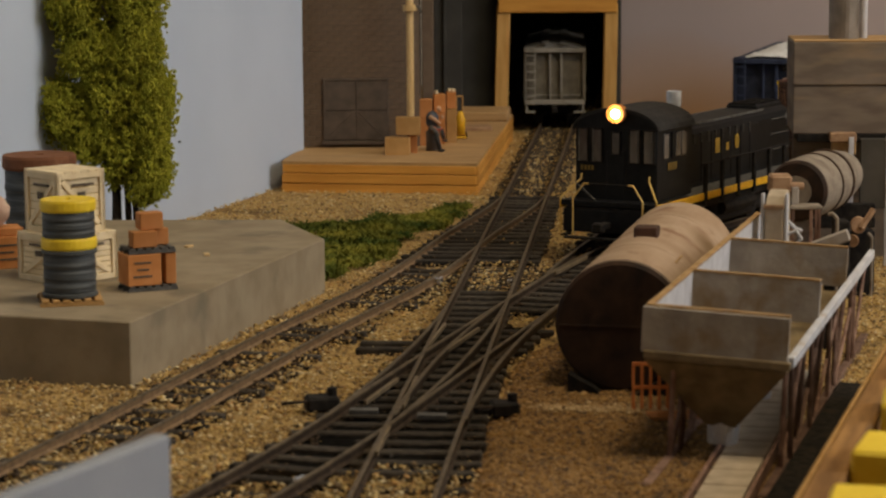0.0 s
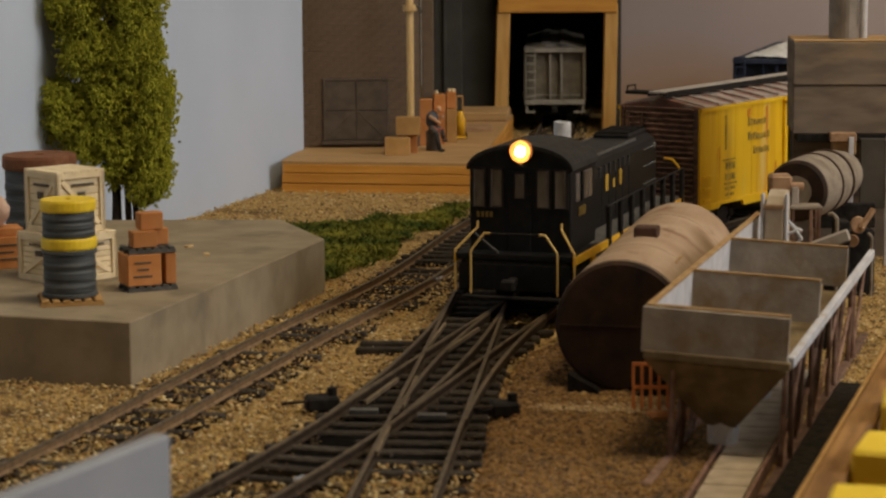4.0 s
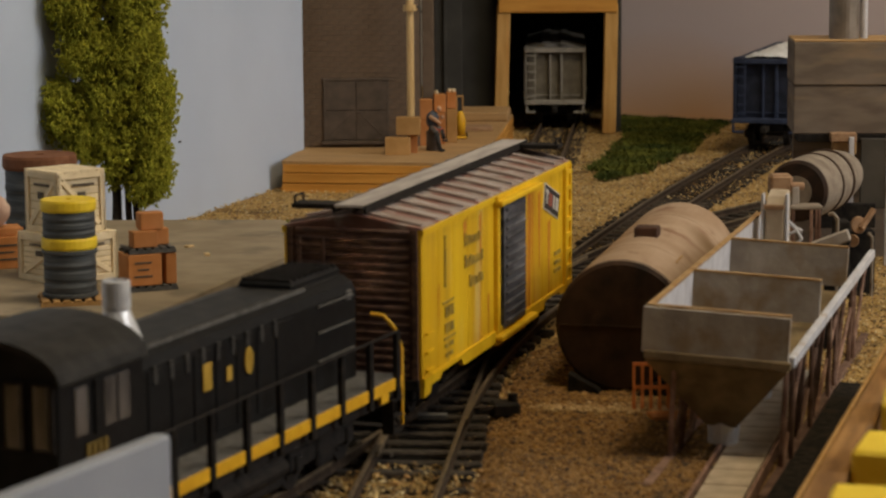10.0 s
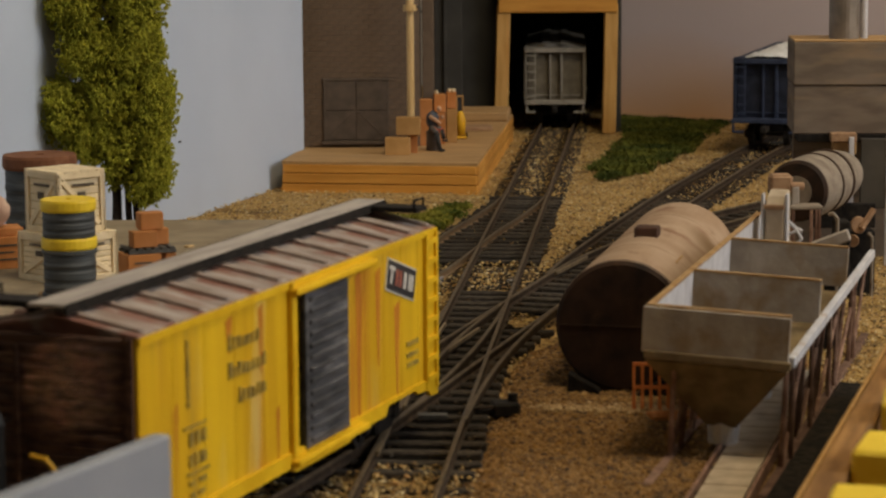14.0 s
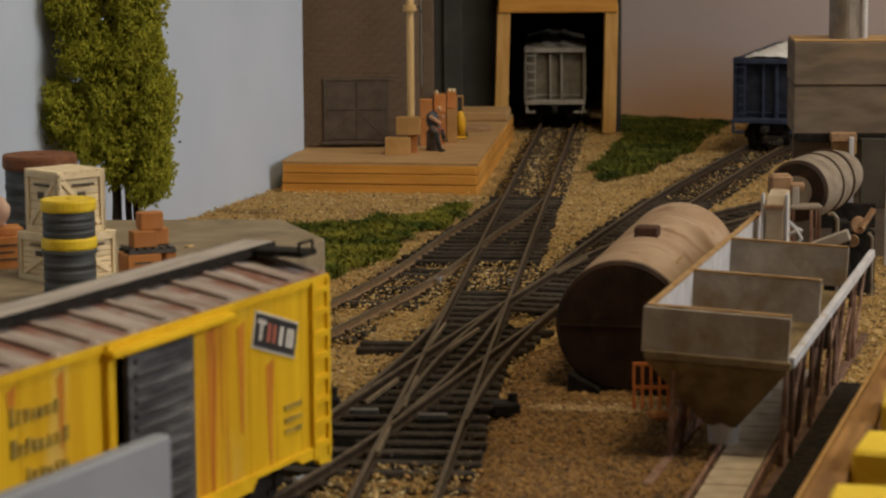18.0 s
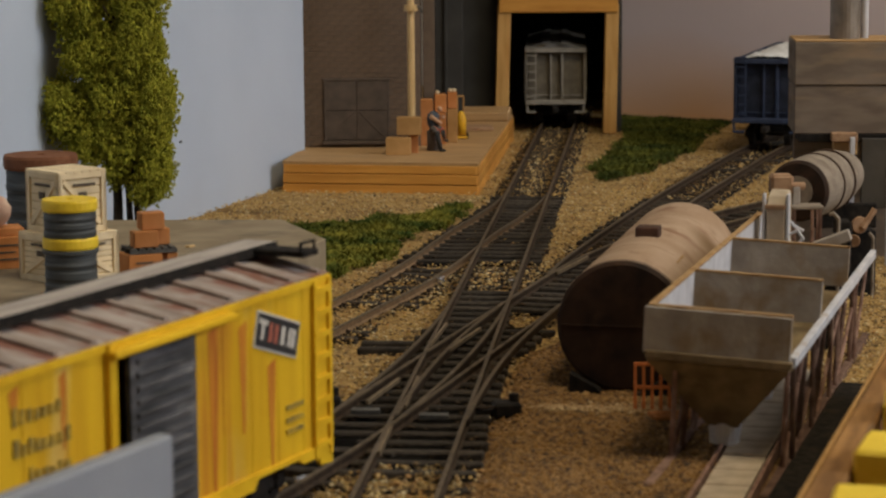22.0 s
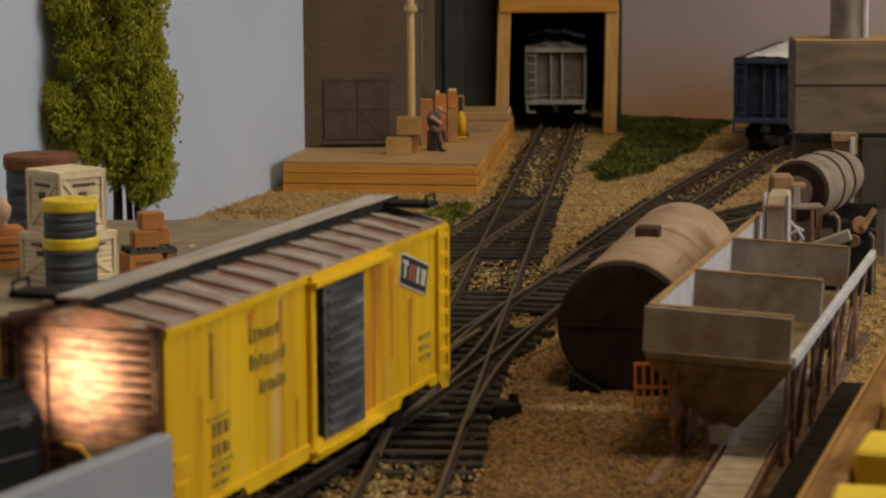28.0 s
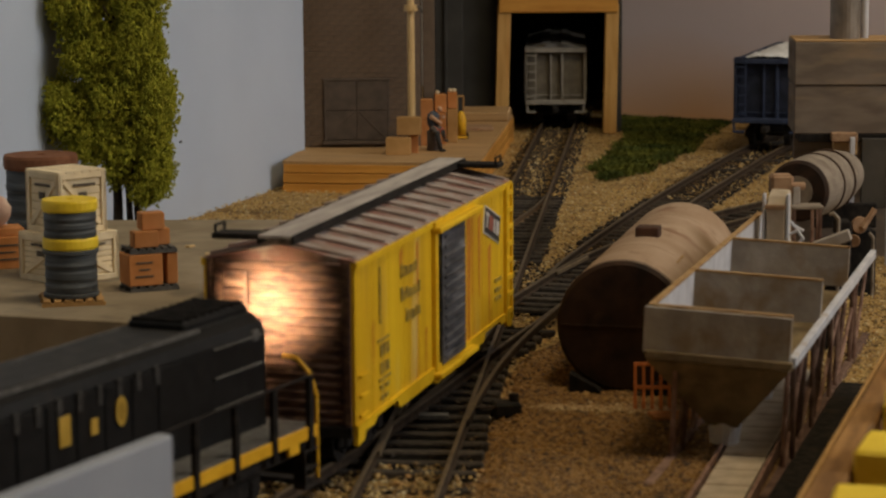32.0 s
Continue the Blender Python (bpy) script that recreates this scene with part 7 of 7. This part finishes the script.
def build_tree():
    t = thing("tree", "tall bushy olive-green tree against the pale backdrop", "tree", at(-0.1095, 0.8020, -0.0006))
    bm = bmesh.new()
    for x, y, r in ((0.0004, 0.0, 0.0019), (0.0048, 0.0014, 0.0013), (0.0082, -0.0012, 0.0012)):
        cyl(bm, (x, y, 0), (x * 0.8 + 0.0004, y, 0.022), r, r * 0.8, 10)
        cyl(bm, (x * 0.8 + 0.0004, y, 0.022), (x * 0.2, -0.001, 0.090), r * 0.8, r * 0.35, 8)
    part("trunk", bm, BARK, t)
    rng = random.Random(5)
    bm = bmesh.new()
    for k in range(34):
        z = rng.uniform(0.046, 0.112)
        a = rng.uniform(0, 2 * math.pi)
        r = rng.uniform(0.008, 0.019)
        cyl(bm, (0.0005, 0, z - 0.006), (math.cos(a) * r, math.sin(a) * r * 0.7, z), 0.0006, 0.0002, 5)
    part("limbs", bm, BARK, t)
    # lobes of the crown: across, up, half width, half height (metres, from the trunk)
    lobes = ((-0.0130, 0.0500, 0.0125, 0.0105), (-0.0165, 0.0560, 0.0085, 0.0080), (0.0000, 0.0560, 0.0130, 0.0150), (0.0125, 0.0480, 0.0090, 0.0170), (0.0135, 0.0330, 0.0075, 0.0120), (0.0145, 0.0580, 0.0075, 0.0120), (-0.0045, 0.0440, 0.0090, 0.0090),
             (-0.0055, 0.0720, 0.0125, 0.0130), (0.0085, 0.0740, 0.0115, 0.0140), (-0.0110, 0.0880, 0.0125, 0.0130), (0.0080, 0.0920, 0.0120, 0.0150), (-0.0020, 0.1050, 0.0130, 0.0130), (0.0040, 0.1160, 0.0100, 0.0110), (0.0050, 0.0420, 0.0080, 0.0110), (-0.0080, 0.0410, 0.0085, 0.0085), (0.0010, 0.0350, 0.0060, 0.0095), (0.0105, 0.0270, 0.0065, 0.0080))
    # the crown: foam-like clumps over the lobes, leaf flecks over the clumps, a core inside coloured dark as shade
    nr = np.random.default_rng(8)
    bm = bmesh.new()
    bmesh.ops.create_cone(bm, cap_ends=True, segments=4, radius1=1.0, radius2=0.35, depth=1.7)
    bmesh.ops.triangulate(bm, faces=bm.faces[:])
    ico = np.array([v.co[:] for v in bm.verts])
    icf = np.array([[v.index for v in f.verts] for f in bm.faces])
    bm.free()
    vs, fs, lv, lf = [], [], [], []
    nv = 0
    for cx, cz, rx, rz in lobes:
        m = int(17.0e6 * rx * rz)
        d = nr.normal(size=(m, 3))
        d /= np.linalg.norm(d, axis=1)[:, None]
        for dx, dy, dz in d:
            g = noise.noise((dx * 2.2 + cx * 300, dy * 2.2, dz * 2.2 + cz * 300))
            r = (0.86 + 0.30 * g) * nr.uniform(0.74, 1.10)
            c = np.array((cx + dx * rx * r, dy * 0.0130 * r - 0.001, cz + dz * rz * r))
            s = nr.uniform(0.00018, 0.00052)
            k = ico * nr.uniform(0.6, 1.35, (len(ico), 1)) * s
            vs.append(k + c)
            fs.append(icf + nv)
            nv += len(ico)
            for _ in range(3):
                a = Vector(nr.normal(size=3)).normalized()
                q = Vector(c) + a * s * 1.25
                b = a.orthogonal().normalized()
                b.rotate(Matrix.Rotation(nr.uniform(0, 6.28), 3, a))
                e = a.cross(b)
                t2 = nr.uniform(0.00015, 0.00045)
                i = len(lv)
                lv += [tuple(q + b * t2 + a * t2), tuple(q + e * t2 * 0.7), tuple(q - b * t2 - a * t2 * 0.5), tuple(q - e * t2 * 0.7)]
                lf.append((i, i + 1, i + 2, i + 3))
    me = bpy.data.meshes.new("crown")
    me.from_pydata(np.concatenate(vs).tolist(), [], np.concatenate(fs).tolist())
    me.materials.append(FOLIAGE)
    ob = new("crown", me)
    ob.parent = t
    tagged(ob, "ragged olive foliage clumps")
    me = bpy.data.meshes.new("leaves")
    me.from_pydata(lv, [], lf)
    me.materials.append(FOLIAGE)
    ob = new("leaf_fringe", me)
    ob.parent = t
    tagged(ob, "loose olive leaf flecks", kind="stuff")
    # inner core: a darker foliage colour paints the shade between the clumps
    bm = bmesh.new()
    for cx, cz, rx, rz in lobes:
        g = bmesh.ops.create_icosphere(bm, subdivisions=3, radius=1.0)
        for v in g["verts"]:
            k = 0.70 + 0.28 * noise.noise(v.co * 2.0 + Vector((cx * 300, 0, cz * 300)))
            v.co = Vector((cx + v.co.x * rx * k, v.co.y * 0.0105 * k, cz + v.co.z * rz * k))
    part("inner_crown", bm, mat("shaded_core_foliage", (0.12, 0.12, 0.014), (0.21, 0.205, 0.022), 400, 0.95, bump=0.8, spec=0.05), t, "inner foliage core coloured dark for shade")


def build_flecks():
    """Small dark flecks caught on the pale board and fallen leaves at its foot."""
    a, d = Vector((-0.2445, 0.40)), (Vector((-0.0600, 1.0480)) - Vector((-0.2445, 0.40))).normalized()
    n = Vector((d.y, -d.x))
    me = mesh_of("fleck", bx((0, 0, 0), (0.0022, 0.0004, 0.0007), 0.0001), BARK)
    top = thing("leaf_flecks", "dark dry leaf flecks stuck on the pale board", "flecks")
    for s, z, t in ((0.500, 0.0360, 20), (0.504, 0.0352, -35), (0.508, 0.0335, 50), (0.430, 0.0300, 10), (0.452, 0.0420, 60), (0.530, 0.0300, 0), (0.447, 0.0270, -20), (0.462, 0.0310, 35)):
        p = a + d * s + n * 0.0003
        piece("fleck", me, top, Matrix.Translation((p.x, p.y, z)) @ Matrix.Rotation(math.atan2(d.y, d.x), 4, "Z") @ Matrix.Rotation(radians(t), 4, "Y"))


def build_switch_gear():
    """Switch machines, throw bars and small bright fittings among the rails."""
    for x, y, turn, w in ((0.0142, 0.5560, 8, 0.0066), (-0.0290, 0.5640, 12, 0.0080)):
        s = thing("switch_machine", "small black switch machine beside the ties", "switch machine", at(x, y, 0.0004, turn), group="switch machines")
        part("case", bx((0, 0, 0.0020), (w, 0.0060, 0.0036), 0.0006), DARK, s)
        part("throw_rod", bx((-w / 2 - 0.003 if x > 0 else w / 2 + 0.003, 0, 0.0016), (0.0070, 0.0010, 0.0008)), DARK, s)
        part("lug", cyl(bmesh.new(), (w / 2 - 0.0015, 0, 0.0036), (w / 2 - 0.0015, 0, 0.0056), 0.0012, seg=10), DARK, s)
        part("spring_arm", rod(bmesh.new(), [(-w / 2, -0.0022, 0.0030), (-w / 2 - 0.0030, -0.0030, 0.0030), (-w / 2 - 0.0060, -0.0018, 0.0026)], 0.0004), RAIL, s)
    for x, y in ((-0.0012, 0.7480), (0.0213, 0.7440), (0.0770, 0.8890), (-0.0297, 0.4860)):
        g = thing("rail_joiner", "bright metal rail joiner clipped beside a rail", "rail joiner", at(x, y, 0.0012, 75), group="rail joiners")
        part("clip", bx((0, 0, 0.0010), (0.0046, 0.0016, 0.0024), 0.0003), STEEL, g)
        part("lug", bx((0.0008, 0.0010, 0.0012), (0.0016, 0.0012, 0.0014), 0.0002), STEEL, g)
    # base under the ties, black to paint the shade in the gaps between them
    bm = bmesh.new()
    for y in np.arange(0.500, 0.734, 0.004):
        add_box(bm, (portal_x(y), y, 0.0006), (0.0235 if y < 0.675 else 0.0170, 0.0041, 0.0008))
    for y in np.arange(0.792, 0.964, 0.004):
        add_box(bm, (portal_x(y) - 0.0015, y, 0.0006), (0.0250, 0.0041, 0.0008))
    for q in TRACK_S:
        if 0.790 < q.y < 0.93:
            add_box(bm, (q.x, q.y, 0.00055), (0.0230, 0.0044, 0.0008))
    for q in TRACK_B[::2]:
        if 0.500 < q.y < 0.674 or 0.694 < q.y < 0.86:
            add_box(bm, (q.x, q.y, 0.0005), (0.0190, 0.0082, 0.0008))
    solid("tie_gap_shade", bm, TIESHADE, "black base under the turnout ties, coloured for the shade in their gaps", "track base", kind="structure")
    # points, guard rails and frog of the crossing
    gr = thing("crossing_rails", "worn guard rails and points of the crossing", "rails", kind="structure")

    def strip(a, b, name, w=0.0008, material=GUARD):
        a, b = Vector(a), Vector(b)
        d = b - a
        m = Matrix.Translation(((a.x + b.x) / 2, (a.y + b.y) / 2, 0.0033)) @ Matrix.Rotation(math.atan2(d.y, d.x), 4, "Z")
        part(name, bx((0, 0, 0), (d.length, w, 0.0011), 0.0001), material, gr, at=m)
    for a, b in (((0.0004, 0.6639), (-0.0046, 0.6274)), ((0.0097, 0.6564), (0.0008, 0.6248)), ((-0.0115, 0.5869), (-0.0185, 0.5594)), ((-0.0068, 0.5889), (-0.0096, 0.5540)), ((-0.0124, 0.5334), (-0.0145, 0.5066)), ((0.0472, 0.7876), (0.0354, 0.7543))):
        strip(a, b, "guard_rail", 0.0008)
    for a, b in (((-0.0219, 0.5503), (-0.0153, 0.5501)), ((-0.0061, 0.5443), (0.0006, 0.5441))):
        strip(a, b, "throw_bar", 0.0030, WALKGREY)
    # curved slip rails: from the near main line to the portal line, and from the far main line to the near portal line
    for side in (-1, 1):
        for off in (-GAUGE / 2, GAUGE / 2):
            line = []
            for i in range(41):
                r = 0.4576 + 0.15 * i / 40
                d = (on_way(r + 0.004) - on_way(r - 0.004)).normalized()
                nrm = Vector((d.y, -d.x))
                bend = SLIP_BEND * ((SLIP_END - r) ** 2 if side < 0 else -(r - 0.4326) ** 2)
                line.append(on_way(r) + nrm * (bend + off))
            for nm, hw, z0, z1, material in (("slip_rail", 0.0004, 0.0016, 0.0035, RAIL), ("slip_railhead", 0.00048, 0.0034, 0.00392, RAILTOP)):
                verts, faces = [], []
                for v in line:
                    verts += [(v.x - hw, v.y, z0), (v.x + hw, v.y, z0), (v.x + hw, v.y, z1), (v.x - hw, v.y, z1)]
                for i in range(40):
                    for j in range(4):
                        p, q = i * 4 + j, i * 4 + (j + 1) % 4
                        faces.append((p, q, q + 4, p + 4))
                me = bpy.data.meshes.new(nm)
                me.from_pydata(verts, [], faces)
                me.materials.append(material)
                ob = new(nm, me)
                ob.parent = gr


build_mound()
build_stones()
tufts("grass_patch", GRASS_A, 15000, 2, "patch of short olive and green scatter grass")
tufts("grass_patch", GRASS_B, 15000, 9, "patch of short green scatter grass coloured dark for shade", material=GRASSSHADE)
build_tree()
build_flecks()
build_switch_gear()
brick_courses(HOUSE)

# ---- what moves: the boxcar's place along the track by time; the engine runs a fixed way ahead ----
TIMES = ((0.0, 0.1089), (0.5, 0.1127), (1.0, 0.1218), (1.5, 0.1335), (2.0, 0.1484), (2.5, 0.1657), (3.0, 0.1841), (3.5, 0.2071), (5.5, 0.2967), (6.0, 0.3159), (6.5, 0.3386),
         (7.0, 0.3632), (7.5, 0.3912), (8.0, 0.4194), (8.5, 0.4521), (9.0, 0.4823), (9.5, 0.5129), (10.0, 0.5447), (10.5, 0.5750), (11.0, 0.6001), (11.5, 0.6159), (12.0, 0.6295),
         (12.5, 0.6425), (13.0, 0.6562), (13.5, 0.6694), (14.0, 0.6822), (14.5, 0.6964), (16.5, 0.7491), (17.0, 0.7502), (24.5, 0.7500))
TIMES_BACK = ((25.0, 0.7462), (25.5, 0.7395), (27.5, 0.6878), (28.0, 0.6741), (28.5, 0.6592), (29.0, 0.6471), (29.5, 0.6330), (30.0, 0.6201), (30.5, 0.6084), (31.0, 0.5980), (31.5, 0.5947), (32.0, 0.5945))
LEAD, LEAD_BACK = 0.1639, 0.1630


def place_at(t):
    k = TIMES + TIMES_BACK
    i = max(j for j in range(len(k)) if k[j][0] <= t + 1e-9)
    if i == len(k) - 1:
        return k[-1][1]

    def slope(j):
        if j in (0, len(k) - 1):
            return 0.0
        a = (k[j][1] - k[j - 1][1]) / (k[j][0] - k[j - 1][0])
        b = (k[j + 1][1] - k[j][1]) / (k[j + 1][0] - k[j][0])
        return 0.0 if a * b <= 0 else 2 * a * b / (a + b)
    (t0, s0), (t1, s1) = k[i], k[i + 1]
    h = t1 - t0
    u = (t - t0) / h
    return (2 * u ** 3 - 3 * u ** 2 + 1) * s0 + (u ** 3 - 2 * u ** 2 + u) * h * slope(i) + (3 * u ** 2 - 2 * u ** 3) * s1 + (u ** 3 - u ** 2) * h * slope(i + 1)


def ease(t):
    u = max(0.0, min(1.0, (t - 24.5) / 2.5))
    return u * u * (3 - 2 * u)


def slack(t):
    """How far the couplers are drawn out while the train starts."""
    u = max(0.0, min(1.0, (t - 3.0) / 2.6))
    return 0.0062 * (1 - u * u * (3 - 2 * u))


def motions():
    ts = [i / 10 for i in range(321)]
    for key, lead in (("boxcar", 0.0), ("loco", LEAD)):
        body, half, trucks = MOVING[key]
        ss = [place_at(t) + (lead + ease(t) * (LEAD_BACK - LEAD) if lead else -slack(t)) for t in ts]
        bodies = [riding(s, half, slip=t > 20) for t, s in zip(ts, ss)]
        walk(body, list(zip(ts, bodies)))
        for tr, sets, x, r in trucks:
            rows = []
            for t, s, b in zip(ts, ss, bodies):
                own = riding(s + x, 0.010, slip=t > 20)
                turn = (b.inverted() @ own).to_euler().z
                rows.append(Matrix.Translation((x, 0, 0)) @ Matrix.Rotation(turn, 4, "Z"))
            walk(tr, list(zip(ts, rows)))
            for ws, dx in sets:
                walk(ws, [(t, Matrix.Translation((dx, 0, r)) @ Matrix.Rotation((s - ss[0]) / r, 4, "Y")) for t, s in zip(ts, ss)])
    # the rear lamp's bulb sits deep in its barrel until the train backs up
    bulb, hx = MOVING["bulb"]
    inside, out = Matrix.Translation((hx + 0.00176, -0.0036, 0.0352)), Matrix.Translation((hx + 0.0003, -0.0036, 0.0352))
    walk(bulb, [(0, inside), (24.4, inside), (24.7, out), (32, out)])


motions()
